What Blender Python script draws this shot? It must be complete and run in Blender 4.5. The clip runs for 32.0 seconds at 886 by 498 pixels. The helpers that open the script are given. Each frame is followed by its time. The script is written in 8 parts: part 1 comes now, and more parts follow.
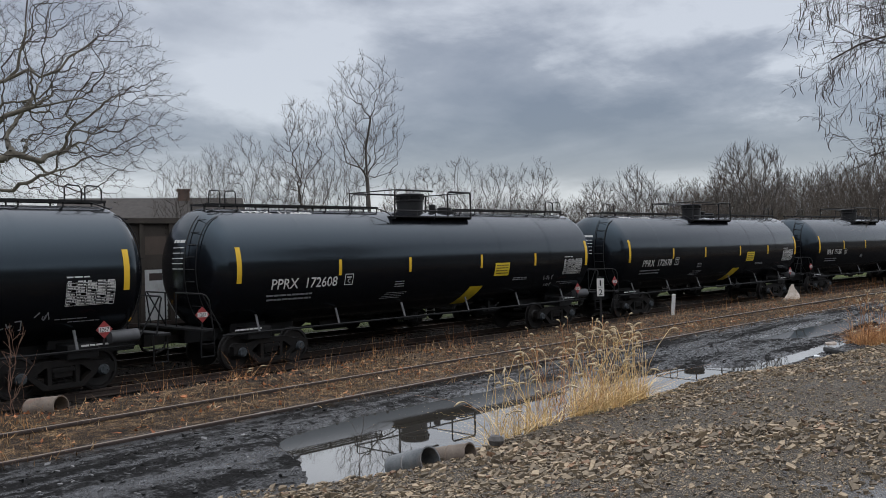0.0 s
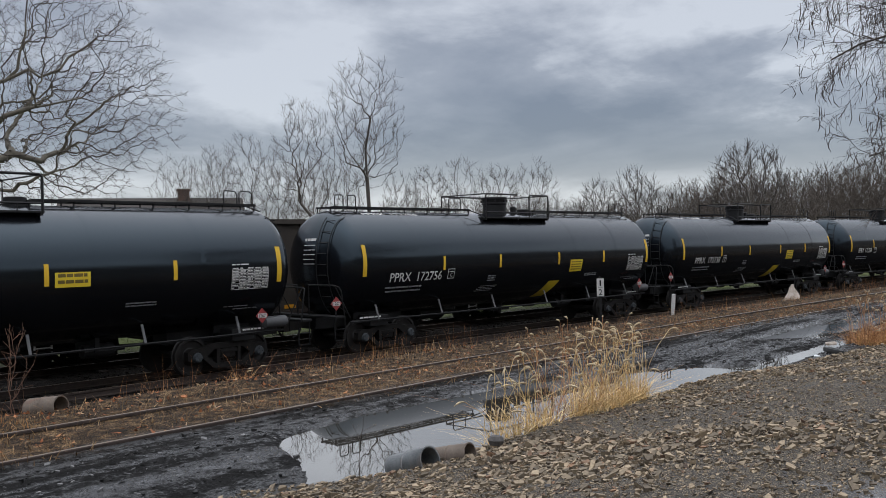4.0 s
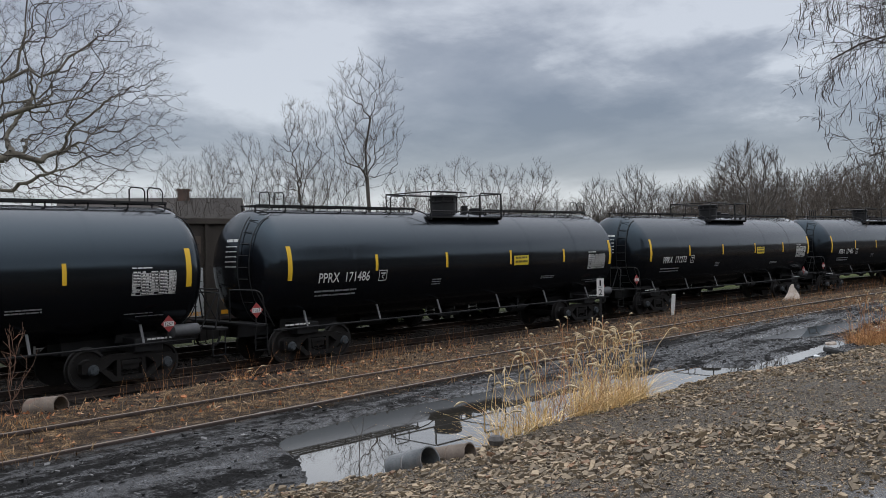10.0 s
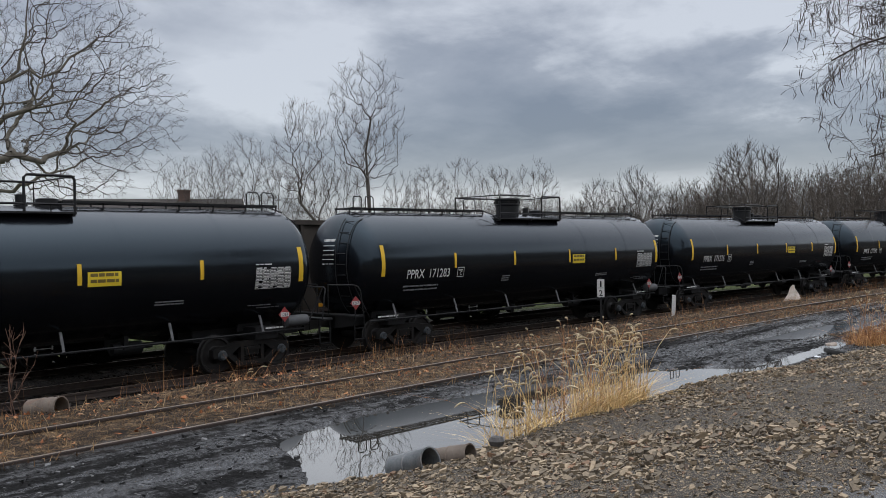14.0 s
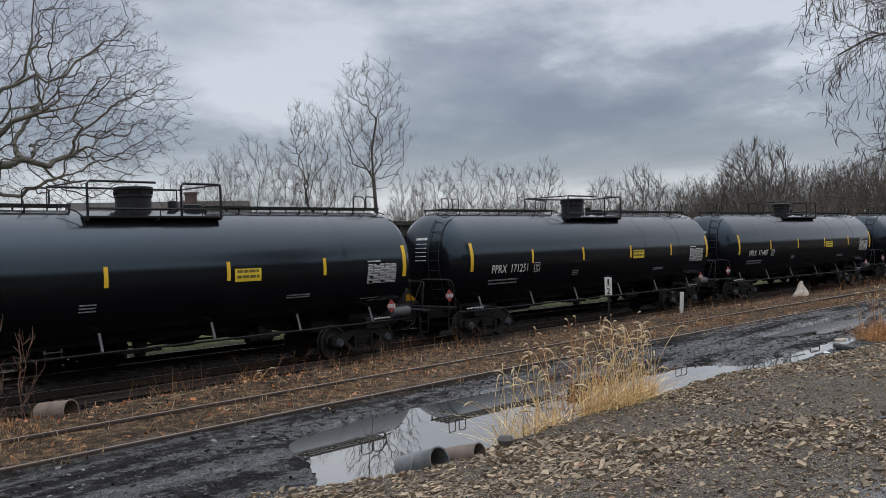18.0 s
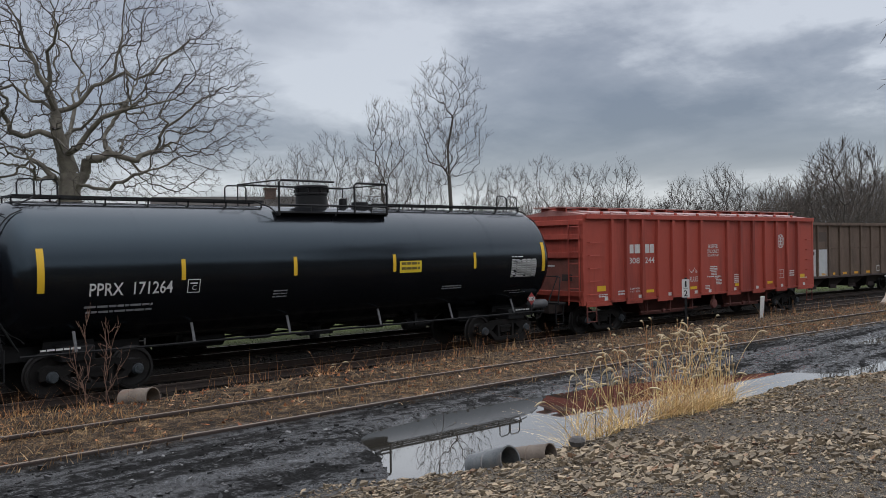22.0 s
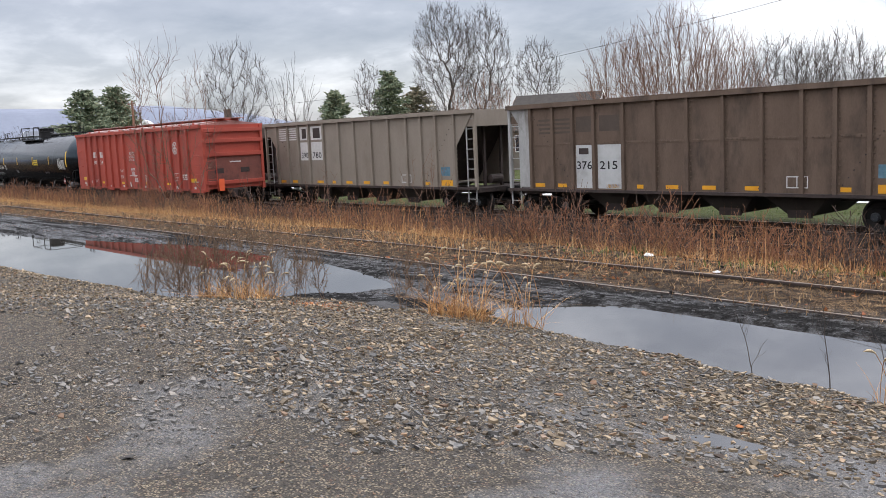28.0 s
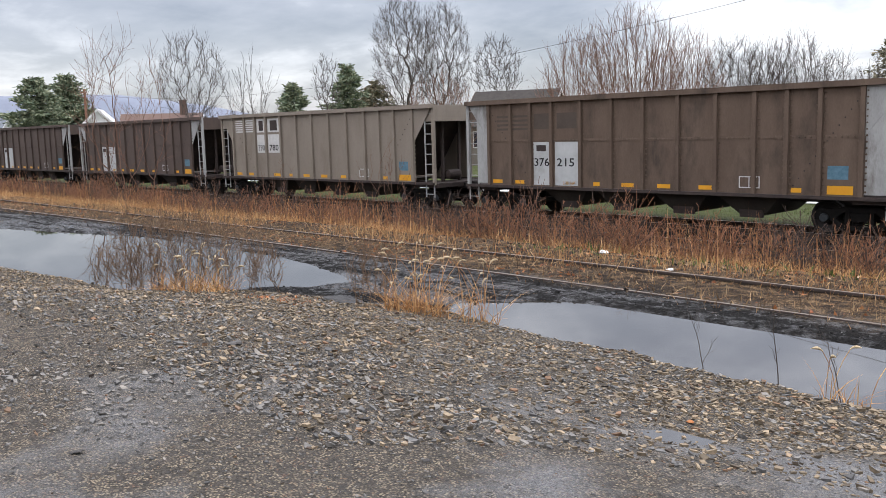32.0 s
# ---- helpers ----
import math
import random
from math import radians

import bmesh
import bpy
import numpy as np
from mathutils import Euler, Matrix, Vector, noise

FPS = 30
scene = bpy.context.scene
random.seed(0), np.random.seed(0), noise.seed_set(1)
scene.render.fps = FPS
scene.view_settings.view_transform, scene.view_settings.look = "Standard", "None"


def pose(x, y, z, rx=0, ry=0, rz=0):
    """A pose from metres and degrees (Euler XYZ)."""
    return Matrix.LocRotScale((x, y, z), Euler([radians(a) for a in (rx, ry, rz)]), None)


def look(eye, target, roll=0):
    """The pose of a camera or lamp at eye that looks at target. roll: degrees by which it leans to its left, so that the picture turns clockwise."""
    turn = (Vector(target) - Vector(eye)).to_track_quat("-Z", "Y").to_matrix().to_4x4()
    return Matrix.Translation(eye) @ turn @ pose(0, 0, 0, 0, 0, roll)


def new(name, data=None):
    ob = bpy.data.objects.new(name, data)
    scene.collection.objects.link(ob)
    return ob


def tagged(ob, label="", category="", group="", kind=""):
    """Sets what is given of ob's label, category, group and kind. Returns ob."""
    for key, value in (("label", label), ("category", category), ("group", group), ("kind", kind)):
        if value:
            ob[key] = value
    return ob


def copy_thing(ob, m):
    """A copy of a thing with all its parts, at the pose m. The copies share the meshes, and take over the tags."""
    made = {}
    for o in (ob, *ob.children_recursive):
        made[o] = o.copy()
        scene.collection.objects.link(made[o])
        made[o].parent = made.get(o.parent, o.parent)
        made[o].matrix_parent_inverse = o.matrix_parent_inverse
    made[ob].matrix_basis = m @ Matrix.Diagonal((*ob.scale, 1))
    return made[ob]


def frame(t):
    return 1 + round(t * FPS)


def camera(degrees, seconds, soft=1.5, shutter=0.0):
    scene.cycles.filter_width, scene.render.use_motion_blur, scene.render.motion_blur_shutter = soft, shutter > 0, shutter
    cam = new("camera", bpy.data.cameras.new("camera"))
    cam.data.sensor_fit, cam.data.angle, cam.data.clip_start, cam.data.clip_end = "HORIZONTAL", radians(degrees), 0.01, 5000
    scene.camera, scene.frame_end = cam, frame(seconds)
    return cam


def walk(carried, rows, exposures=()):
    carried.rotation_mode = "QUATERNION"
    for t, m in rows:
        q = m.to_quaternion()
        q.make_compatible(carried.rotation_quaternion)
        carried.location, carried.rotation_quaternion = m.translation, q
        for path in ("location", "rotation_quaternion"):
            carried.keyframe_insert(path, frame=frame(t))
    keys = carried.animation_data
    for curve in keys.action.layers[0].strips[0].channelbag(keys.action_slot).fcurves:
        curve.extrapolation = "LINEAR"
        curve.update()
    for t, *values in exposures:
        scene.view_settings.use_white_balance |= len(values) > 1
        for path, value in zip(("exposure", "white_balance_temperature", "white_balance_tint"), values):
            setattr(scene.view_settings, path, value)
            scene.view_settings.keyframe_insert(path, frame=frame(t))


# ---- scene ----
EYE_Z = 3.0
LENS = 52.84
PATH = [
    (0.0, -51.35, -0.23, 1.23), (9.0, -51.36, -0.23, 1.23), (10.5, -51.36, -0.23, 1.23), (11.0, -51.17, -0.24, 1.30), (11.5, -51.22, -0.23, 1.28),
    (12.0, -51.25, -0.18, 1.27), (12.5, -51.29, -0.18, 1.25), (13.0, -51.31, -0.18, 1.26), (13.5, -51.35, -0.17, 1.22), (14.0, -51.33, -0.18, 1.22),
    (14.5, -51.38, -0.18, 1.22), (16.5, -51.30, -0.14, 1.14), (17.0, -51.10, -0.16, 1.39), (17.5, -50.96, -0.17, 1.62), (18.0, -50.89, -0.19, 1.85),
    (18.5, -50.95, -0.19, 2.02), (19.0, -51.05, -0.22, 1.99), (19.5, -51.09, -0.19, 1.61), (20.0, -51.12, -0.21, 1.38), (20.5, -51.17, -0.20, 1.26),
    (21.0, -50.92, -0.25, 1.11), (21.5, -49.83, -0.25, 0.87), (22.0, -46.12, -0.21, 0.85), (22.5, -37.21, -0.02, 0.79), (23.0, -29.79, 0.00, 0.65),
    (23.5, -21.90, -0.16, 0.63), (24.0, -9.01, -0.32, 0.71), (24.5, 7.08, -1.35, 1.11), (25.0, 23.30, -3.17, 1.98), (25.3, 32.11, -4.26, 2.59),
    (25.5, 37.01, -4.79, 2.85), (26.0, 43.06, -5.65, 3.17), (26.5, 47.54, -6.22, 2.63), (28.5, 47.85, -7.42, 2.49), (29.0, 47.33, -7.55, 2.37),
    (29.5, 46.72, -7.64, 2.17), (30.0, 46.40, -7.69, 1.87), (30.5, 46.21, -7.77, 1.67), (31.0, 46.04, -7.82, 1.56), (31.5, 45.97, -7.83, 1.57),
    (32.0, 45.34, -7.65, 1.55),
]
cam = camera(LENS, 32.0, soft=0.65)
walk(cam, [(t, pose(0, 0, EYE_Z, 90 + pitch, roll, yaw)) for t, yaw, pitch, roll in PATH],
     exposures=[(0, 0.02, 6500, 10), (21.5, 0.02, 6500, 10), (22.5, -0.04, 6500, 10), (23.0, 0.10, 6500, 10), (23.6, 0.35, 6600, 11), (24.0, 0.40, 6600, 11), (24.5, -0.30, 6600, 11), (25.0, -0.08, 6800, 12), (25.5, 0.58, 6900, 13), (26.0, 0.58, 6800, 13), (26.5, 0.62, 6700, 13), (32, 0.66, 6650, 13)])

# ---- sky and sun ----
SUN_EL, SUN_AZ = 74, 150          # degrees; azimuth from +y towards +x


def build_world():
    w = bpy.data.worlds.new("overcast_sky")
    scene.world = w
    w.use_nodes = True
    nt = w.node_tree
    nt.nodes.clear()
    N, L = nt.nodes.new, nt.links.new
    out, bg = N("ShaderNodeOutputWorld"), N("ShaderNodeBackground")
    sky = N("ShaderNodeTexSky")
    sky.sky_type, sky.sun_disc = "NISHITA", False
    sky.sun_elevation, sky.sun_rotation = radians(SUN_EL), radians(SUN_AZ)
    co, sep = N("ShaderNodeTexCoord"), N("ShaderNodeSeparateXYZ")
    L(co.outputs["Generated"], sep.inputs[0])

    def m(op, a, b, clamp=False):
        n = N("ShaderNodeMath")
        n.operation, n.use_clamp = op, clamp
        for i, v in enumerate((a, b)):
            if isinstance(v, (int, float)):
                n.inputs[i].default_value = v
            else:
                L(v, n.inputs[i])
        return n.outputs[0]

    up = m("ADD", m("MAXIMUM", sep.outputs[2], 0.0), 0.22)
    com = N("ShaderNodeCombineXYZ")
    L(m("DIVIDE", sep.outputs[0], up), com.inputs[0])
    L(m("DIVIDE", sep.outputs[1], up), com.inputs[1])

    def cloud(scale, detail, rough, dist, shift):
        n, mp = N("ShaderNodeTexNoise"), N("ShaderNodeMapping")
        mp.inputs["Location"].default_value = shift
        L(com.outputs[0], mp.inputs[0])
        L(mp.outputs[0], n.inputs["Vector"])
        n.inputs["Scale"].default_value, n.inputs["Detail"].default_value = scale, detail
        n.inputs["Roughness"].default_value, n.inputs["Distortion"].default_value = rough, dist
        return n.outputs["Fac"]

    big = cloud(0.75, 5, 0.5, 0.5, (3.1, 1.4, 0.0))
    small = cloud(2.4, 8, 0.58, 0.15, (7.7, 2.2, 4.0))
    curl = cloud(1.3, 5, 0.55, 0.2, (1.7, 9.2, 2.0))
    az = m("ADD", m("ARCTAN2", sep.outputs[0], sep.outputs[1]), m("MULTIPLY", m("SUBTRACT", curl, 0.5), 0.28))
    el = m("ADD", m("ARCSINE", sep.outputs[2], 0.0), m("MULTIPLY", m("SUBTRACT", small, 0.5), 0.11))

    def drift(a, e, wide, high, tilt, amount):
        """A long soft heap of cloud round azimuth a and height e, in degrees."""
        da = m("SUBTRACT", az, radians(a))
        de = m("SUBTRACT", m("SUBTRACT", el, radians(e)), m("MULTIPLY", da, tilt))
        u, v = m("DIVIDE", da, radians(wide)), m("DIVIDE", de, radians(high))
        return m("MULTIPLY", m("EXPONENT", m("MULTIPLY", m("ADD", m("MULTIPLY", u, u), m("MULTIPLY", v, v)), -1.0), 0.0), amount)

    calm = m("MULTIPLY", m("SUBTRACT", sep.outputs[2], 0.30), 4.0, True)     # overhead the cloud is one even sheet
    f = m("ADD", m("MULTIPLY", big, 0.60), m("MULTIPLY", small, 0.40))
    for row in ((61, 9.0, 12, 2.6, -0.22, -0.085), (72, 6.5, 9, 2.2, -0.1, -0.05), (74, 14.0, 8, 4.2, -0.2, 0.30), (39, 10.0, 6, 3.6, 0.1, 0.11), (50, 3.4, 30, 1.5, 0.0, 0.09), (55, 16.5, 8, 2.5, -0.1, 0.05), (30, 15, 9, 2.5, 0.0, -0.06), (9, 16.5, 10, 3.0, 0.05, -0.08)):
        f = m("ADD", f, drift(*row))
    f = m("ADD", m("MULTIPLY", f, m("SUBTRACT", 1.0, calm)), m("MULTIPLY", calm, 0.54))
    ramp = N("ShaderNodeValToRGB")
    L(f, ramp.inputs[0])
    e = ramp.color_ramp.elements
    e[0].position, e[0].color = 0.34, (0.150, 0.165, 0.205, 1)
    e[1].position, e[1].color = 0.62, (0.56, 0.58, 0.62, 1)
    mid = e.new(0.5)
    mid.color = (0.29, 0.305, 0.345, 1)
    mix = N("ShaderNodeMix")
    mix.data_type, mix.blend_type = "RGBA", "ADD"
    mix.inputs[0].default_value = 0.03
    # the cloud is thinner and brighter towards the hidden sun
    glow = N("ShaderNodeVectorMath")
    glow.operation = "DOT_PRODUCT"
    L(co.outputs["Generated"], glow.inputs[0])
    glow.inputs[1].default_value = Vector((math.sin(radians(-7)), math.cos(radians(-7)), 0.16)).normalized()
    high = m("MULTIPLY", m("SUBTRACT", sep.outputs[2], 0.22), 1.45, True)
    lift = m("ADD", m("ADD", 0.93, m("MULTIPLY", m("MULTIPLY", high, high), 3.4)), m("MULTIPLY", m("POWER", m("MAXIMUM", glow.outputs["Value"], 0.0), 13.0), 0.45))
    bright = N("ShaderNodeVectorMath")
    bright.operation = "SCALE"
    L(ramp.outputs[0], bright.inputs[0])
    L(lift, bright.inputs["Scale"])
    L(bright.outputs[0], mix.inputs[6])
    L(sky.outputs[0], mix.inputs[7])
    L(mix.outputs[2], bg.inputs[0])
    bg.inputs[1].default_value = 1.0
    L(bg.outputs[0], out.inputs[0])


build_world()
sun = new("sun", bpy.data.lights.new("sun", "SUN"))
sun.data.energy, sun.data.angle, sun.data.color = 1.2, radians(170), (0.97, 0.98, 1.0)
sun.matrix_world = look((0, 0, 60), (-60 * math.sin(radians(SUN_AZ)) / math.tan(radians(SUN_EL)),
                                     -60 * math.cos(radians(SUN_AZ)) / math.tan(radians(SUN_EL)), 0))

# ---- materials ----
MATS = {}


def surf(name, c1, c2, rough=0.8, scale=4.0, metal=0.0, bump=0.0, fine=60.0, rough2=None, rand=0.0, stain=None, stain_amt=0.0,
         stretch=(1, 1, 1), coat=0.0, ior=1.5, tint=None):
    """Two colours mixed by a coarse and a fine noise, with grain relief, wear stains and a random shift per object."""
    if name in MATS:
        return MATS[name]
    mt = bpy.data.materials.new(name)
    mt.use_nodes = True
    nt = mt.node_tree
    N, L = nt.nodes.new, nt.links.new
    b = nt.nodes["Principled BSDF"]
    co, mp = N("ShaderNodeTexCoord"), N("ShaderNodeMapping")
    L(co.outputs["Object"], mp.inputs[0])
    mp.inputs["Scale"].default_value = stretch
    oi = N("ShaderNodeObjectInfo")
    L(oi.outputs["Random"], mp.inputs["Location"])

    def noise_at(s, d, r=0.6):
        n = N("ShaderNodeTexNoise")
        L(mp.outputs[0], n.inputs["Vector"])
        n.inputs["Scale"].default_value, n.inputs["Detail"].default_value, n.inputs["Roughness"].default_value = s, d, r
        return n.outputs["Fac"]

    a, g = noise_at(scale, 5), noise_at(fine, 3)
    add = N("ShaderNodeMath")
    add.operation = "MULTIPLY_ADD"
    L(g, add.inputs[0])
    add.inputs[1].default_value = 0.45
    L(a, add.inputs[2])
    r = N("ShaderNodeMapRange")
    L(add.outputs[0], r.inputs[0])
    r.inputs[1].default_value, r.inputs[2].default_value = 0.45, 1.0
    mix = N("ShaderNodeMix")
    mix.data_type = "RGBA"
    L(r.outputs[0], mix.inputs[0])
    mix.inputs[6].default_value, mix.inputs[7].default_value = (*c1, 1), (*c2, 1)
    col = mix.outputs[2]
    if stain:
        s = noise_at(scale * 0.45, 7, 0.7)
        sr = N("ShaderNodeMapRange")
        L(s, sr.inputs[0])
        sr.inputs[1].default_value, sr.inputs[2].default_value = 0.52, 0.72
        sr.inputs[4].default_value = stain_amt
        sm = N("ShaderNodeMix")
        sm.data_type = "RGBA"
        L(sr.outputs[0], sm.inputs[0])
        L(col, sm.inputs[6])
        sm.inputs[7].default_value = (*stain, 1)
        col = sm.outputs[2]
    if rand:
        hs = N("ShaderNodeHueSaturation")
        rr = N("ShaderNodeMapRange")
        L(oi.outputs["Random"], rr.inputs[0])
        rr.inputs[3].default_value, rr.inputs[4].default_value = 1 - rand, 1 + rand
        L(rr.outputs[0], hs.inputs["Value"])
        L(col, hs.inputs["Color"])
        col = hs.outputs[0]
    L(col, b.inputs["Base Color"])
    b.inputs["Metallic"].default_value = metal
    b.inputs["IOR"].default_value = ior
    if tint:
        b.inputs["Specular Tint"].default_value = (*tint, 1)
    b.inputs["Coat Weight"].default_value = coat
    b.inputs["Coat Roughness"].default_value = 0.12
    rm = N("ShaderNodeMapRange")
    L(a, rm.inputs[0])
    rm.inputs[1].default_value, rm.inputs[2].default_value = 0.3, 0.7
    rm.inputs[3].default_value, rm.inputs[4].default_value = rough, rough if rough2 is None else rough2
    L(rm.outputs[0], b.inputs["Roughness"])
    if bump:
        bu = N("ShaderNodeBump")
        bu.inputs["Strength"].default_value, bu.inputs["Distance"].default_value = 0.6, bump
        L(add.outputs[0], bu.inputs["Height"])
        L(bu.outputs[0], b.inputs["Normal"])
    MATS[name] = mt
    return mt


M_TANK = surf("black_tank_paint", (0.0035, 0.0036, 0.0045), (0.006, 0.0062, 0.0075), 0.14, 0.8, fine=9, rough2=0.21, stain=(0.014, 0.014, 0.014), stain_amt=0.3, bump=0.0012, ior=1.54, tint=(0.66, 0.86, 1.0))
M_BLACK = surf("black_car_steel", (0.006, 0.006, 0.0065), (0.014, 0.0135, 0.0135), 0.55, 3, fine=50, bump=0.002, ior=1.35)
M_TRUCK = surf("grimy_cast_steel", (0.0045, 0.0042, 0.004), (0.014, 0.012, 0.0105), 0.75, 6, fine=60, bump=0.004, ior=1.3, stain=(0.036, 0.025, 0.018), stain_amt=0.3)
M_WHEEL = surf("worn_wheel_steel", (0.010, 0.009, 0.0085), (0.024, 0.021, 0.019), 0.6, 5, fine=40, metal=0.3)
M_YELLOW = surf("yellow_reflective_tape", (0.62, 0.36, 0.012), (0.70, 0.44, 0.02), 0.45, 5, rough2=0.6)
M_AMBER = surf("amber_reflective_tape", (0.62, 0.27, 0.010), (0.70, 0.34, 0.015), 0.5, 5, stain=(0.25, 0.13, 0.04), stain_amt=0.4)
M_GHOST = surf("ghost_of_old_lettering", (0.060, 0.044, 0.034), (0.085, 0.063, 0.048), 0.85, 3)
M_YPLAC = surf("yellow_placard_vinyl", (0.66, 0.47, 0.02), (0.72, 0.53, 0.03), 0.5, 5)
M_WHITE = surf("white_stencil_paint", (0.46, 0.45, 0.43), (0.62, 0.61, 0.58), 0.7, 6)
M_GREY = surf("faded_stencil_paint", (0.20, 0.20, 0.205), (0.32, 0.32, 0.33), 0.75, 6)
M_RED = surf("oxide_red_paint", (0.300, 0.041, 0.024), (0.390, 0.068, 0.041), 0.55, 0.9, fine=30, rough2=0.75, stain=(0.125, 0.018, 0.014), stain_amt=0.95, bump=0.001, stretch=(1.3, 1, 0.16))
M_REDROOF = surf("sun_bleached_red_roof", (0.27, 0.085, 0.07), (0.40, 0.20, 0.17), 0.45, 3, fine=30, stain=(0.38, 0.30, 0.28), stain_amt=0.5)
M_BROWN = surf("weathered_brown_hopper_paint", (0.088, 0.058, 0.040), (0.142, 0.098, 0.069), 0.85, 2.0, fine=30, stain=(0.036, 0.025, 0.018), stain_amt=0.95, stretch=(1, 1, 0.4), bump=0.001)
M_TAN = surf("faded_tan_hopper_paint", (0.195, 0.160, 0.125), (0.255, 0.218, 0.176), 0.85, 1.2, fine=30, stain=(0.11, 0.075, 0.05), stain_amt=0.5, stretch=(1, 1, 0.4), bump=0.001)
M_RUSTY = surf("rust_brown_hopper_paint", (0.060, 0.042, 0.034), (0.100, 0.070, 0.055), 0.85, 1.2, fine=30, stain=(0.03, 0.024, 0.022), stain_amt=0.6, stretch=(1, 1, 0.4))
# darkest of the hopper browns, also used on every discharge bay
M_DARKB = surf("very_dark_hopper_paint", (0.028, 0.022, 0.017), (0.055, 0.044, 0.034), 0.9, 1.2, fine=30, stain=(0.018, 0.014, 0.012), stain_amt=0.5, stretch=(1, 1, 0.4))
M_LGREY = surf("dusty_grey_end_paint", (0.25, 0.25, 0.24), (0.40, 0.40, 0.385), 0.8, 3.5, fine=30, stain=(0.10, 0.08, 0.062), stain_amt=0.9, stretch=(1, 1, 0.35))
M_RAIL = surf("rusty_rail_side", (0.020, 0.014, 0.011), (0.046, 0.030, 0.022), 0.8, 8, fine=60, bump=0.002)
M_RAILTOP = surf("worn_rail_head", (0.13, 0.092, 0.064), (0.22, 0.165, 0.118), 0.40, 10, metal=0.5)
M_TIE = surf("weathered_tie_timber", (0.016, 0.013, 0.011), (0.036, 0.029, 0.024), 0.9, 6, fine=70, stretch=(0.2, 1, 1), bump=0.006, rand=0.3, ior=1.25)

# ---- building blocks ----
def mesh_of(bm, name, mat, smooth=False):
    me = bpy.data.meshes.new(name)
    bm.to_mesh(me)
    bm.free()
    me.materials.append(mat)
    if smooth:
        me.polygons.foreach_set("use_smooth", [True] * len(me.polygons))
        me.set_sharp_from_angle(angle=radians(35))
    return me


def part(name, bm, material, parent, label="", smooth=False, at=None):
    """One mesh object under a thing or a part; bm may also be a mesh that alike parts share."""
    me = bm if isinstance(bm, bpy.types.Mesh) else mesh_of(bm, name, material, smooth)
    ob = new(name, me)
    ob.parent = parent
    if at is not None:
        ob.matrix_basis = at
    return tagged(ob, label, kind="stuff" if name in ("print", "riveted_seam") else "")


def thing(name, label, category, group="", kind="", at=None):
    ob = new(name)
    ob.empty_display_size = 0.3
    if at is not None:
        ob.matrix_basis = at
    return tagged(ob, label, category, group, kind)


def solid(name, bm, material, label, category, group="", kind="", smooth=False, at=None):
    ob = new(name, bm if isinstance(bm, bpy.types.Mesh) else mesh_of(bm, name, material, smooth))
    if at is not None:
        ob.matrix_basis = at
    return tagged(ob, label, category, group, kind)


def faces(bm, vs, fs):
    v = [bm.verts.new(p) for p in vs]
    for f in fs:
        bm.faces.new([v[i] for i in f])
    return v


BOX_F = ((0, 3, 2, 1), (4, 5, 6, 7), (0, 1, 5, 4), (1, 2, 6, 5), (2, 3, 7, 6), (3, 0, 4, 7))


def box(bm, x0, x1, y0, y1, z0, z1, c=0.0):
    """A box; c > 0 chamfers its four long top edges and uprights."""
    if not c:
        return faces(bm, [(x0, y0, z0), (x1, y0, z0), (x1, y1, z0), (x0, y1, z0), (x0, y0, z1), (x1, y0, z1), (x1, y1, z1), (x0, y1, z1)], BOX_F)
    ring = [(x0 + c, y0), (x1 - c, y0), (x1, y0 + c), (x1, y1 - c), (x1 - c, y1), (x0 + c, y1), (x0, y1 - c), (x0, y0 + c)]
    inner = [(x0 + 2 * c, y0 + c), (x1 - 2 * c, y0 + c), (x1 - c, y0 + 2 * c), (x1 - c, y1 - 2 * c), (x1 - 2 * c, y1 - c), (x0 + 2 * c, y1 - c), (x0 + c, y1 - 2 * c), (x0 + c, y0 + 2 * c)]
    vs = [(*p, z0) for p in ring] + [(*p, z1 - c) for p in ring] + [(*p, z1) for p in inner]
    fs = [tuple(range(7, -1, -1)), tuple(range(16, 24))]
    for k in (0, 8):
        fs += [(k + i, k + (i + 1) % 8, k + 8 + (i + 1) % 8, k + 8 + i) for i in range(8)]
    return faces(bm, vs, fs)


def prism(bm, outline, y0, y1):
    """An outline in x, z (counter-clockwise seen from -y) pushed from y0 to y1."""
    n = len(outline)
    vs = [(x, y0, z) for x, z in outline] + [(x, y1, z) for x, z in outline]
    return faces(bm, vs, [tuple(range(n)), tuple(range(2 * n - 1, n - 1, -1))] + [(i, i + n, (i + 1) % n + n, (i + 1) % n) for i in range(n)])


def tube(bm, pts, r, n=6, r1=None):
    """A round bar along a line of points."""
    pts = [Vector(p) for p in pts]
    rings, side = [], None
    for i, p in enumerate(pts):
        d = (pts[min(i + 1, len(pts) - 1)] - pts[max(i - 1, 0)]).normalized()
        if side is None:
            side = d.orthogonal().normalized()
        side = (side - d * side.dot(d)).normalized()
        up, rr = d.cross(side), r if r1 is None else r + (r1 - r) * i / (len(pts) - 1)
        rings.append([bm.verts.new(p + rr * (math.cos(2 * math.pi * k / n) * side + math.sin(2 * math.pi * k / n) * up)) for k in range(n)])
    for a, b in zip(rings, rings[1:]):
        for k in range(n):
            bm.faces.new((a[k], a[(k + 1) % n], b[(k + 1) % n], b[k]))
    bm.faces.new(rings[0][::-1])
    bm.faces.new(rings[-1])


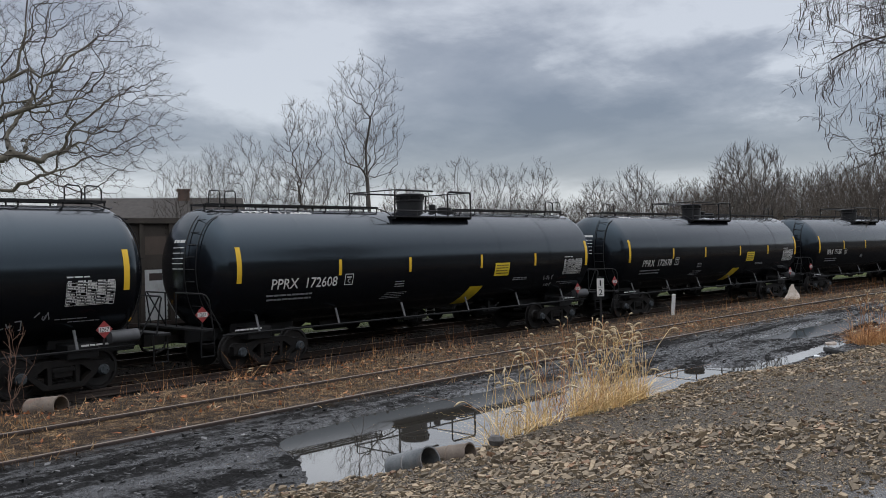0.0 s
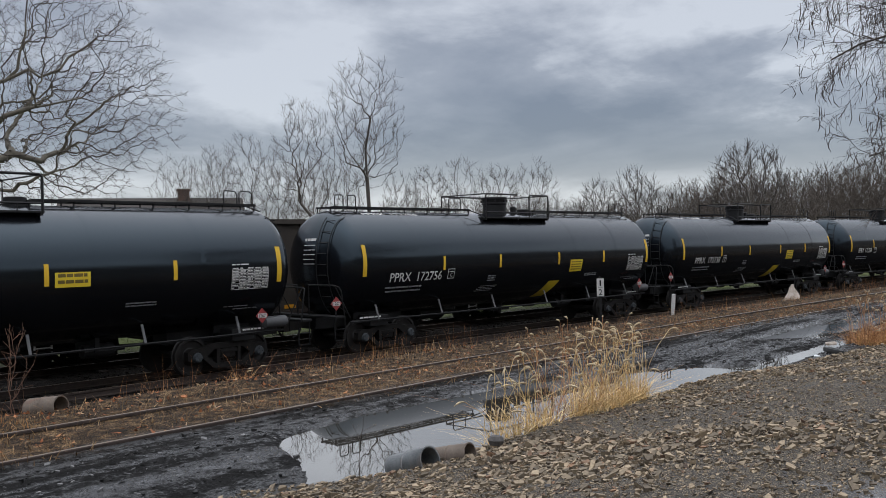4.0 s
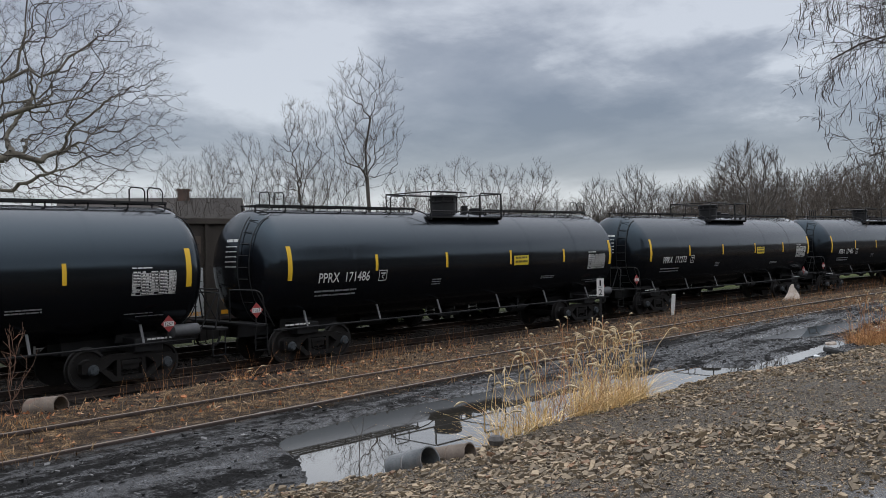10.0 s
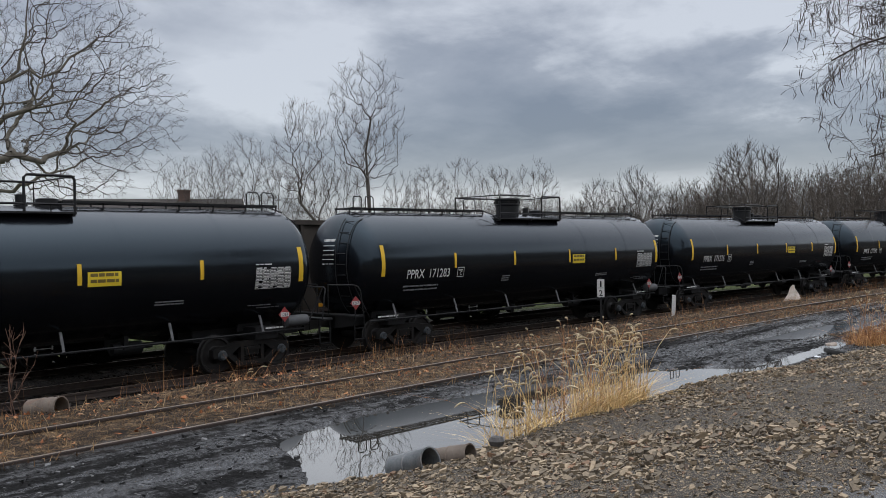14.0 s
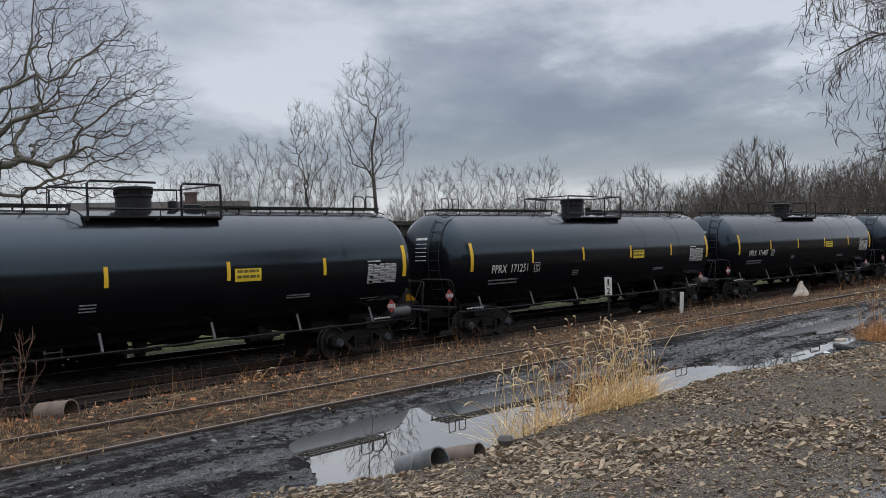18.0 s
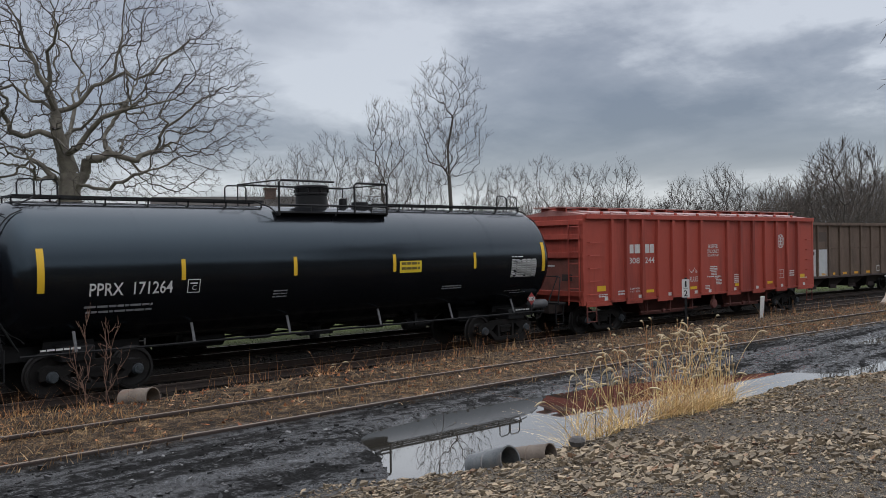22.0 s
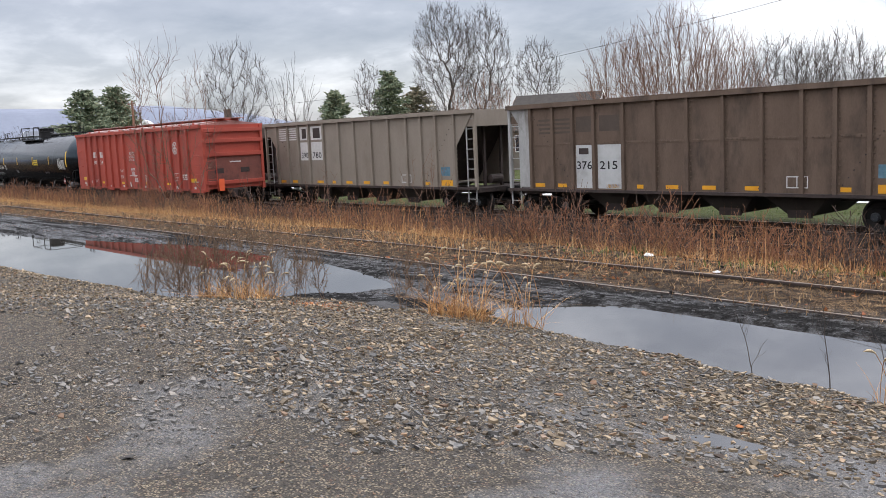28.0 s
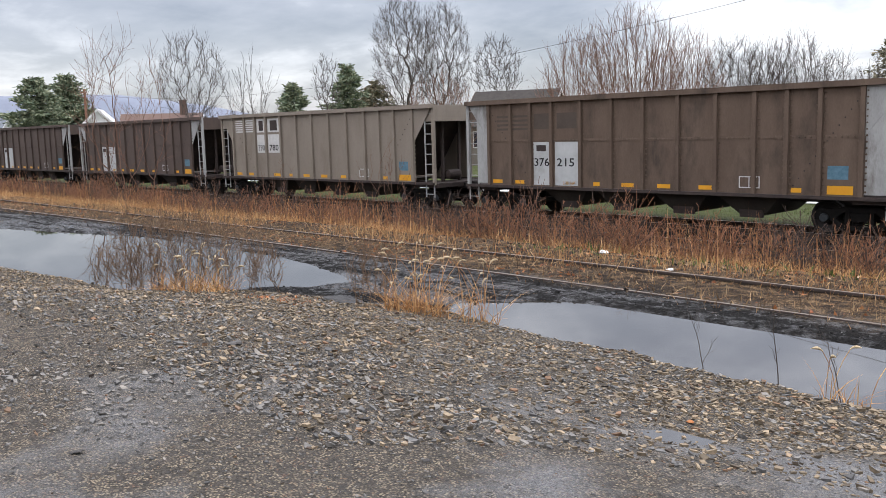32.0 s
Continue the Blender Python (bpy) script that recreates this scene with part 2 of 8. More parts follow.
def lathe(bm, prof, n=24, axis="x", origin=(0, 0, 0)):
    """Turns a profile of (along, radius) round an axis."""
    o, rings = Vector(origin), []
    for a, r in prof:
        ring = []
        for k in range(n):
            c, s = r * math.cos(2 * math.pi * k / n), r * math.sin(2 * math.pi * k / n)
            v = {"x": (a, c, s), "y": (c, a, -s), "z": (c, s, a)}[axis]
            ring.append(bm.verts.new(o + Vector(v)))
        rings.append(ring)
    for a, b in zip(rings, rings[1:]):
        for k in range(n):
            bm.faces.new((a[k], a[(k + 1) % n], b[(k + 1) % n], b[k]))
    bm.faces.new(rings[0][::-1])
    bm.faces.new(rings[-1])


def BM(fn, *a, **k):
    bm = bmesh.new()
    fn(bm, *a, **k)
    return bm


def letters(text, height, x, z):
    """Flat lettering in the x, z plane, its left foot at (x, z): a bmesh."""
    cu = bpy.data.curves.new("lettering", "FONT")
    cu.offset = height * 0.014
    cu.body, cu.size, cu.resolution_u = text, height * 1.42, 2
    ob = bpy.data.objects.new("lettering", cu)
    me = ob.to_mesh()
    bm = bmesh.new()
    bm.from_mesh(me)
    ob.to_mesh_clear()
    bpy.data.objects.remove(ob)
    bpy.data.curves.remove(cu)
    for v in bm.verts:
        v.co = (x + v.co.x, 0, z + v.co.y)
    return bm


def fit_width(bm, x0, x1):
    a, b = min(v.co.x for v in bm.verts), max(v.co.x for v in bm.verts)
    for v in bm.verts:
        v.co.x = x0 + (v.co.x - a) * (x1 - x0) / (b - a)
    return bm


def bars(bm, x0, x1, z, h, words, rng):
    """A line of unreadable print: plain bars of its size."""
    x = x0
    while x < x1 - 0.01:
        w = min(rng.uniform(0.5, 1.5) * (x1 - x0) / words, x1 - x)
        faces(bm, [(x, 0, z), (x + w, 0, z), (x + w, 0, z + h), (x, 0, z + h)], [(0, 1, 2, 3)])
        x += w + 0.25 * (x1 - x0) / words * 0.6


# ---- the lie of the tracks ----
R_CURVE, S_CURVE, Y_MAIN = 525.0, -21.0, 19.95
OFF_SIDING, OFF_BACK = -9.2, 4.45
Z_WATER, Z_SIDING = 0.774, 0.85


def on_track(s, off=0.0):
    """x, y and heading (degrees) at s metres along the main track, off metres beyond it."""
    if s <= S_CURVE:
        return s, Y_MAIN + off, 0.0
    th = (s - S_CURVE) / R_CURVE
    return S_CURVE + (R_CURVE + off) * math.sin(th), Y_MAIN - R_CURVE + (R_CURVE + off) * math.cos(th), -math.degrees(th)


def at_track(s, off=0.0, z=0.0):
    x, y, a = on_track(s, off)
    return pose(x, y, z, 0, 0, a)


def track_coords(x, y):
    """Along and across the main track, for arrays."""
    th = np.arctan2(x - S_CURVE, y - (Y_MAIN - R_CURVE))
    r = np.hypot(x - S_CURVE, y - (Y_MAIN - R_CURVE))
    return np.where(x <= S_CURVE, x, S_CURVE + R_CURVE * th), np.where(x <= S_CURVE, y - Y_MAIN, r - R_CURVE)


def sstep(a, b, v):
    t = np.clip((v - a) / (b - a), 0, 1)
    return t * t * (3 - 2 * t)


def lattice(x, y, seed):
    """Smooth value noise in -1..1."""
    xi, yi = np.floor(x), np.floor(y)
    u, v = x - xi, y - yi
    u, v = u * u * (3 - 2 * u), v * v * (3 - 2 * v)

    def hsh(a, b):
        n = np.sin(a * 127.1 + b * 311.7 + seed * 74.7) * 43758.5453
        return 2 * (n - np.floor(n)) - 1
    return (hsh(xi, yi) * (1 - u) + hsh(xi + 1, yi) * u) * (1 - v) + (hsh(xi, yi + 1) * (1 - u) + hsh(xi + 1, yi + 1) * u) * v


def fbm(x, y, seed, octaves=4):
    out, amp = 0 * x, 0.5
    for o in range(octaves):
        out, amp, x, y = out + amp * lattice(x, y, seed + o), amp * 0.5, x * 2.03 + 1.7, y * 2.03 - 0.9
    return out


EDGE_X = (-60, -26, -17, -13.5, -12.2, -11.0, -9, -7, -5, -2.5, 0, 2.5, 5.0, 6.2, 7.8, 9.2, 11.6, 13.7, 15.4, 20, 40, 80)
EDGE_Y = (4.0, 4.5, 5.1, 5.5, 5.6, 6.4, 7.0, 7.25, 7.1, 6.8, 6.9, 6.8, 6.25, 5.85, 5.72, 5.8, 5.6, 5.4, 4.8, 4.3, 3.2, 2.0)
# the lie of each puddle: x, near shore, far shore
PUDDLES = (((5.7, 6.2, 6.25), (6.3, 5.9, 6.9), (6.6, 5.8, 7.75), (7.1, 5.7, 8.05), (8.6, 5.6, 8.25), (10.6, 5.6, 8.05), (12.2, 5.5, 7.8), (13.5, 5.45, 7.2), (14.2, 5.4, 6.8), (15.0, 5.3, 6.1), (15.7, 5.2, 5.4)),
           ((14.6, 5.2, 5.6), (16.2, 5.1, 5.55), (18.5, 5.05, 5.42), (20.7, 5.0, 5.3), (21.2, 5.1, 5.15)),
           ((19.4, 6.75, 6.9), (20.4, 6.0, 6.95), (22, 5.65, 6.9), (23.7, 5.5, 6.75), (25, 5.4, 6.35), (26.6, 5.2, 5.9), (32, 4.6, 5.1), (34, 4.5, 4.6)),
           ((-7.95, 8.0, 8.2), (-7.5, 7.5, 8.55), (-7.0, 7.2, 8.95), (-5.6, 7.0, 9.3), (-3.7, 6.8, 9.22), (-2.5, 6.7, 9.28), (-1.3, 6.8, 9.25), (0.4, 6.9, 8.95), (1.4, 7.05, 8.7), (2.0, 7.3, 8.3), (2.35, 7.7, 7.9)),
           ((-40, 3.5, 5.0), (-25, 4.4, 7.8), (-20.6, 4.9, 8.9), (-17, 5.2, 9.75), (-15.5, 5.5, 9.5), (-14.5, 5.5, 9.35), (-12.5, 5.6, 9.0), (-11.1, 6.6, 8.55), (-10.6, 7.6, 8.4), (-10.3, 8.1, 8.2)))


def puddle_depth(x, y):
    """About 1 in the middle of a puddle's bed, 0 at its shore, negative outside."""
    d = np.full(np.shape(x), -3.0)
    for rows in PUDDLES:
        px, near, far = zip(*rows)
        inside = np.minimum(y - np.interp(x, px, near), np.interp(x, px, far) - y)
        inside = np.minimum(inside, np.minimum(x - px[0], px[-1] - x))
        d = np.maximum(d, inside / 0.9)
    return np.minimum(d, 1.0)


def ground_height(x, y):
    """Height of the ground and the shares of gravel, mud, straw and grass."""
    x, y = np.asarray(x, float), np.asarray(y, float)
    s, o = track_coords(x, y)
    edge = np.interp(x, EDGE_X, EDGE_Y) + 0.35 * fbm(x * 0.7, y * 0.7, 5)
    n1, n2, n3 = fbm(x * 0.35, y * 0.35, 11), fbm(x * 1.6, y * 1.6, 17), fbm(x * 6, y * 6, 23, 3)
    bed = -0.20 + 0.03 * n2
    verge = sstep(-3.0, -7.4, o)
    low = bed + (0.826 - bed) * verge + 0.10 * n1 * verge * sstep(-7.9, -6.5, o)
    wet = puddle_depth(x, y) + 0.16 * n2 + 0.10 * n3
    ruts = -0.035 * np.exp(-((o + 12.4 + 0.5 * n1) / 0.32) ** 2) - 0.03 * np.exp(-((o + 14.2 + 0.5 * n1) / 0.3) ** 2)
    mud = Z_WATER + 0.055 + 0.035 * n2 + 0.02 * n3 + ruts - np.clip(0.10 + wet * 0.34, 0, 0.22) * sstep(-0.35, 0.35, wet)
    low = low - 0.035 * np.exp(-((o + 8.66) / 0.22) ** 2) - 0.03 * sstep(-9.95, -10.15, o)
    is_mud = sstep(-10.35, -10.9, o)
    z = low * (1 - is_mud) + mud * is_mud
    up = edge - y                                     # metres up the bank
    bank = Z_WATER + 0.05 + (0.62 * sstep(-0.2, 4.6, up) + 0.05 * sstep(-0.05, 0.25, up)) + 0.03 * n2 * sstep(0, 0.5, up) + 0.012 * n3 + 0.05 * n1 * sstep(0.5, 3, up)
    bank = bank - 0.05 * np.exp(-(((x + 2.72) / 0.22) ** 2 + ((y - 4.33) / 0.12) ** 2))
    is_grav = sstep(-0.25, 0.2, up)
    z = z * (1 - is_grav) + np.maximum(bank, z) * is_grav
    far = sstep(8.0, 14.0, o)
    z = z * (1 - far) + (-0.15 + 0.25 * n1 * 0.4) * far
    away = sstep(60, 140, np.hypot(x, y))
    z = z * (1 - away) + np.where(o > 0, -0.2, 0.9) * away
    straw = sstep(-10.2, -9.6, o + 0.3 * n2) * sstep(-3.2, -4.6, o + 0.8 * n1) * np.clip(np.maximum(sstep(6, -6, x), sstep(-5.4, -6.8, o + 0.6 * n1)) * 0.8 + 0.12 + 0.8 * n2 + 0.3 * n3, 0, 1)
    grass = sstep(6.8, 8.5, o + 0.6 * n1)
    mudm = np.maximum(is_mud * (1 - is_grav), sstep(-9.4, -10.2, o) * (1 - is_grav) * 0.6)
    return z, is_grav, mudm, straw, grass


def axis_steps(lo, a, b, hi, fine, grow):
    """Coordinates from lo to hi: even between a and b, wider and wider outside."""
    mid = list(np.arange(a, b, fine))
    up, st = [b], fine
    while up[-1] < hi:
        st *= grow
        up.append(up[-1] + st)
    dn, st = [a - fine], fine
    while dn[-1] > lo:
        st *= grow
        dn.append(dn[-1] - st)
    return np.array(dn[::-1] + mid + up)


def sheet(name, X, Y, Z, mat, layers=None):
    """A grid mesh from arrays."""
    ny, nx = X.shape
    me = bpy.data.meshes.new(name)
    i = (np.arange(ny - 1)[:, None] * nx + np.arange(nx - 1)[None]).ravel()
    me.from_pydata(np.stack([X.ravel(), Y.ravel(), Z.ravel()], -1).tolist(), [], np.stack([i, i + 1, i + nx + 1, i + nx], -1).tolist())
    me.polygons.foreach_set("use_smooth", np.ones(len(me.polygons), bool))
    me.materials.append(mat)
    if layers:
        at = me.attributes.new("cover", "FLOAT_COLOR", "POINT")
        at.data.foreach_set("color", np.stack([l.ravel() for l in layers], -1).astype(np.float32).ravel())
    return me


def ground_material():
    mt = bpy.data.materials.new("gravel_mud_and_straw_ground")
    mt.use_nodes = True
    nt = mt.node_tree
    N, L = nt.nodes.new, nt.links.new
    b = nt.nodes["Principled BSDF"]
    co, at = N("ShaderNodeTexCoord"), N("ShaderNodeAttribute")
    at.attribute_name = "cover"
    sep = N("ShaderNodeSeparateColor")
    L(at.outputs["Color"], sep.inputs[0])

    def noise_at(s, d=5, r=0.6):
        n = N("ShaderNodeTexNoise")
        L(co.outputs["Object"], n.inputs["Vector"])
        n.inputs["Scale"].default_value, n.inputs["Detail"].default_value, n.inputs["Roughness"].default_value = s, d, r
        return n.outputs["Fac"]

    def ramp(f, *stops):
        r = N("ShaderNodeValToRGB")
        L(f, r.inputs[0])
        e = r.color_ramp.elements
        e[0].position, e[0].color = stops[0][0], (*stops[0][1], 1)
        e[1].position, e[1].color = stops[-1][0], (*stops[-1][1], 1)
        for p, c in stops[1:-1]:
            e.new(p).color = (*c, 1)
        return r.outputs[0]

    def mix(f, a, c):
        m = N("ShaderNodeMix")
        m.data_type = "RGBA"
        L(f, m.inputs[0])
        L(a, m.inputs[6])
        L(c, m.inputs[7])
        return m.outputs[2]

    def math_n(op, a, c):
        m = N("ShaderNodeMath")
        m.operation = op
        for i, v in enumerate((a, c)):
            if isinstance(v, (int, float)):
                m.inputs[i].default_value = v
            else:
                L(v, m.inputs[i])
        return m.outputs[0]

    def cells(scale):
        v, s = N("ShaderNodeTexVoronoi"), N("ShaderNodeSeparateColor")
        L(co.outputs["Object"], v.inputs["Vector"])
        v.inputs["Scale"].default_value = scale
        L(v.outputs["Color"], s.inputs[0])
        return v, s.outputs[0], s.outputs[1]
    vo, tone, pick = cells(30)
    vo2, tone2, pick2 = cells(72)
    n_big, n_mid, n_fine = noise_at(0.6), noise_at(4), noise_at(45, 4)
    long, mp = N("ShaderNodeTexNoise"), N("ShaderNodeMapping")
    mp.inputs["Scale"].default_value, mp.inputs["Rotation"].default_value = (0.22, 1.7, 1.0), (0, 0, radians(2.5))
    L(co.outputs["Object"], mp.inputs[0])
    L(mp.outputs[0], long.inputs["Vector"])
    long.inputs["Scale"].default_value, long.inputs["Detail"].default_value, long.inputs["Roughness"].default_value = 1.3, 6, 0.62
    streak = long.outputs["Fac"]
    cind = ramp(noise_at(18, 6, 0.7), (0.40, (0.004, 0.0035, 0.003)), (0.52, (0.011, 0.009, 0.0075)), (0.66, (0.040, 0.032, 0.025)))
    stops = ((0.0, (0.030, 0.028, 0.026)), (0.3, (0.135, 0.111, 0.080)), (0.6, (0.285, 0.230, 0.160)), (0.88, (0.450, 0.360, 0.240)), (1.0, (0.20, 0.115, 0.072)))
    small, large = ramp(tone2, *stops), ramp(tone, *stops)
    chips = mix(ramp(pick, (0.48, (0, 0, 0)), (0.52, (1, 1, 1))), small, large)
    gap = ramp(math_n("ADD", math_n("MULTIPLY", vo2.outputs["Distance"], 1.0), math_n("MULTIPLY", n_fine, 0.35)), (0.50, (0, 0, 0)), (0.72, (0.95, 0.95, 0.95)))
    soil = ramp(n_fine, (0.3, (0.022, 0.0175, 0.013)), (0.7, (0.085, 0.067, 0.047)))
    chips = mix(gap, chips, soil)
    fines = mix(ramp(noise_at(130, 3, 0.7), (0.40, (0, 0, 0)), (0.62, (1, 1, 1))), ramp(n_fine, (0.3, (0.105, 0.108, 0.112)), (0.7, (0.215, 0.220, 0.226))), ramp(n_fine, (0.3, (0.300, 0.305, 0.312)), (0.7, (0.455, 0.460, 0.465))))
    ln = N("ShaderNodeVectorMath")
    ln.operation = "LENGTH"
    L(co.outputs["Object"], ln.inputs[0])
    near = N("ShaderNodeMapRange")
    L(ln.outputs["Value"], near.inputs[0])
    near.inputs[1].default_value, near.inputs[2].default_value, near.inputs[3].default_value, near.inputs[4].default_value = 3.2, 7.0, 0.13, -0.13
    gravel = mix(ramp(math_n("ADD", n_big, near.outputs[0]), (0.50, (0.12, 0.12, 0.12)), (0.64, (0.80, 0.80, 0.80))), chips, fines)
    n_clod = noise_at(7, 6, 0.7)
    wetness = math_n("ADD", math_n("MULTIPLY", streak, 0.55), math_n("MULTIPLY", n_clod, 0.45))
    # wetter streaks are also painted paler, for the sky's sheen on them
    mudc = ramp(math_n("ADD", math_n("MULTIPLY", wetness, 0.60), math_n("MULTIPLY", noise_at(24, 6, 0.72), 0.40)), (0.42, (0.010, 0.0095, 0.009)), (0.49, (0.023, 0.0225, 0.022)), (0.54, (0.052, 0.052, 0.053)), (0.60, (0.130, 0.132, 0.136)))
    straw = ramp(math_n("ADD", math_n("MULTIPLY", noise_at(46, 5, 0.7), 0.6), math_n("MULTIPLY", noise_at(5, 5, 0.65), 0.4)), (0.43, (0.012, 0.009, 0.006)), (0.49, (0.052, 0.032, 0.018)), (0.54, (0.150, 0.094, 0.048)), (0.60, (0.44, 0.29, 0.15)))
    grass = ramp(noise_at(2.5), (0.3, (0.060, 0.075, 0.022)), (0.7, (0.115, 0.135, 0.045)))
    c = mix(sep.outputs[2], cind, straw)
    c = mix(at.outputs["Alpha"], c, grass)
    c = mix(sep.outputs[1], c, mudc)
    c = mix(sep.outputs[0], c, gravel)
    L(c, b.inputs["Base Color"])
    damp = ramp(wetness, (0.46, (0.95, 0.95, 0.95)), (0.505, (0.5, 0.5, 0.5)), (0.545, (0.08, 0.08, 0.08)))
    spec = ramp(wetness, (0.46, (0.06, 0.06, 0.06)), (0.55, (0.7, 0.7, 0.7)))
    half = N("ShaderNodeRGB")
    half.outputs[0].default_value = (0.15, 0.15, 0.15, 1)
    L(mix(sep.outputs[1], half.outputs[0], spec), b.inputs["Specular IOR Level"])
    dry = ramp(n_big, (0.3, (0.72, 0.72, 0.72)), (0.7, (0.95, 0.95, 0.95)))
    L(mix(sep.outputs[1], dry, damp), b.inputs["Roughness"])
    bu = N("ShaderNodeBump")
    bu.inputs["Strength"].default_value, bu.inputs["Distance"].default_value = 0.9, 0.045
    relief = math_n("SUBTRACT", 1.0, math_n("MULTIPLY", sep.outputs[1], 0.5))
    L(math_n("MULTIPLY", relief, math_n("ADD", math_n("ADD", math_n("MULTIPLY", vo2.outputs["Distance"], -0.7), math_n("MULTIPLY", tone2, 0.5)), math_n("ADD", math_n("MULTIPLY", tone, 0.5), math_n("MULTIPLY", n_fine, 0.8)))), bu.inputs["Height"])
    L(bu.outputs[0], b.inputs["Normal"])
    return mt


def build_ground():
    xs = axis_steps(-1500, -24, 30, 1800, 0.13, 1.12)
    ys = axis_steps(-900, 1.5, 11.2, 1800, 0.09, 1.12)
    X, Y = np.meshgrid(xs, ys)
    Z, *cover = ground_height(X, Y)
    ob = new("ground", sheet("ground", X, Y, Z, ground_material(), cover))
    tagged(ob, "gravel bank, black mud track, straw verge and grass", "ground", kind="structure")


def water_material():
    mt = bpy.data.materials.new("still_puddle_water")
    mt.use_nodes = True
    nt = mt.node_tree
    b = nt.nodes["Principled BSDF"]
    b.inputs["Base Color"].default_value = (0.030, 0.027, 0.022, 1)
    b.inputs["Roughness"].default_value, b.inputs["IOR"].default_value = 0.015, 3.0
    n, bu = nt.nodes.new("ShaderNodeTexNoise"), nt.nodes.new("ShaderNodeBump")
    n.inputs["Scale"].default_value = 5
    bu.inputs["Strength"].default_value, bu.inputs["Distance"].default_value = 0.05, 0.004
    nt.links.new(n.outputs["Fac"], bu.inputs["Height"])
    nt.links.new(bu.outputs[0], b.inputs["Normal"])
    return mt


M_WATER = water_material()


def build_water():
    s = np.linspace(-45, 60, 120)
    o = np.linspace(-18.5, -10.75, 12)
    pts = np.array([[on_track(a, c)[:2] for a in s] for c in o])
    me = sheet("puddle_water", pts[..., 0], pts[..., 1], np.full(pts.shape[:2], Z_WATER), M_WATER)
    tagged(new("puddle_water", me), "still rain water lying in the ruts of a muddy track", "puddle", kind="structure")
    x, y = np.meshgrid(np.linspace(-3.02, -2.42, 8), np.linspace(4.15, 4.51, 6))
    level = float(ground_height(np.array([-2.72]), np.array([4.33]))[0][0]) + 0.010
    tagged(new("puddle_water", sheet("puddle_water", x, y, np.full(x.shape, level), M_WATER)), "small shallow puddle in a wheel rut", "puddle", kind="structure")


def rail_profile():
    return [(-0.065, 0), (0.065, 0), (0.065, 0.018), (0.012, 0.035), (0.010, 0.115), (0.034, 0.128), (0.034, 0.158), (0.026, 0.168), (-0.026, 0.168), (-0.034, 0.158), (-0.034, 0.128), (-0.010, 0.115), (-0.012, 0.035), (-0.065, 0.018)]


def build_rail(parent, off, s0, s1, top, step=4.0, wob=0.0):
    bm, prof = bmesh.new(), rail_profile()
    rings = []
    for s in np.arange(s0, s1 + step, step):
        x, y, a = on_track(s, off + wob * math.sin(s * 0.21 + off))
        dz = wob * 0.6 * math.sin(s * 0.17 + 1.3 * off)
        c, sn = math.cos(radians(a)), math.sin(radians(a))
        rings.append([bm.verts.new((x - sn * u, y + c * u, top - 0.168 + w + dz)) for u, w in prof])
    n = len(prof)
    for a, b in zip(rings, rings[1:]):
        for k in range(n):
            f = bm.faces.new((a[k], b[k], b[(k + 1) % n], a[(k + 1) % n]))
            f.material_index = 1 if k == 7 else 0
    me = mesh_of(bm, "rail", M_RAIL)
    me.materials.append(M_RAILTOP)
    return part("rail", me, M_RAIL, parent)


def build_track(label, off, top, s0, s1, near, wob=0.0):
    tr = thing("railway_track", label, "track", kind="structure")
    for d in (-0.753, 0.753):
        build_rail(tr, off + d, s0, s1, top, wob=wob)
    tie = mesh_of(BM(box, -0.11, 0.11, -1.3, 1.3, -0.17, 0.0, 0.012), "tie", M_TIE)
    rng = random.Random(int(off * 10))
    for i in range(int((near[1] - near[0]) / 0.55)):
        s = near[0] + i * 0.55 + rng.uniform(-0.03, 0.03)
        m = at_track(s, off + rng.uniform(-0.05, 0.05), top - 0.172 + rng.uniform(-0.02, 0.0)) @ pose(0, 0, 0, 0, 0, rng.uniform(-1.5, 1.5))
        part("tie", tie, M_TIE, tr, at=m)
    return tr


build_ground()
build_water()

# ---- rolling stock: trucks ----
SHARED = {}


def shared(key, make):
    if key not in SHARED:
        SHARED[key] = make()
    return SHARED[key]


def wheelset_mesh():
    bm = bmesh.new()
    lathe(bm, [(-1.05, 0.07), (-0.86, 0.075), (-0.84, 0.09), (0.84, 0.09), (0.86, 0.075), (1.05, 0.07)], 12, "y")
    for s in (-1, 1):
        prof = [(s * 0.70, 0.10), (s * 0.70, 0.36), (s * 0.685, 0.40), (s * 0.685, 0.485), (s * 0.705, 0.49), (s * 0.72, 0.462), (s * 0.82, 0.455), (s * 0.825, 0.40), (s * 0.775, 0.375), (s * 0.755, 0.22), (s * 0.80, 0.15), (s * 0.83, 0.13), (s * 0.83, 0.09)]
        lathe(bm, prof if s > 0 else prof[::-1], 20, "y")
    return mesh_of(bm, "wheelset", M_WHEEL, True)


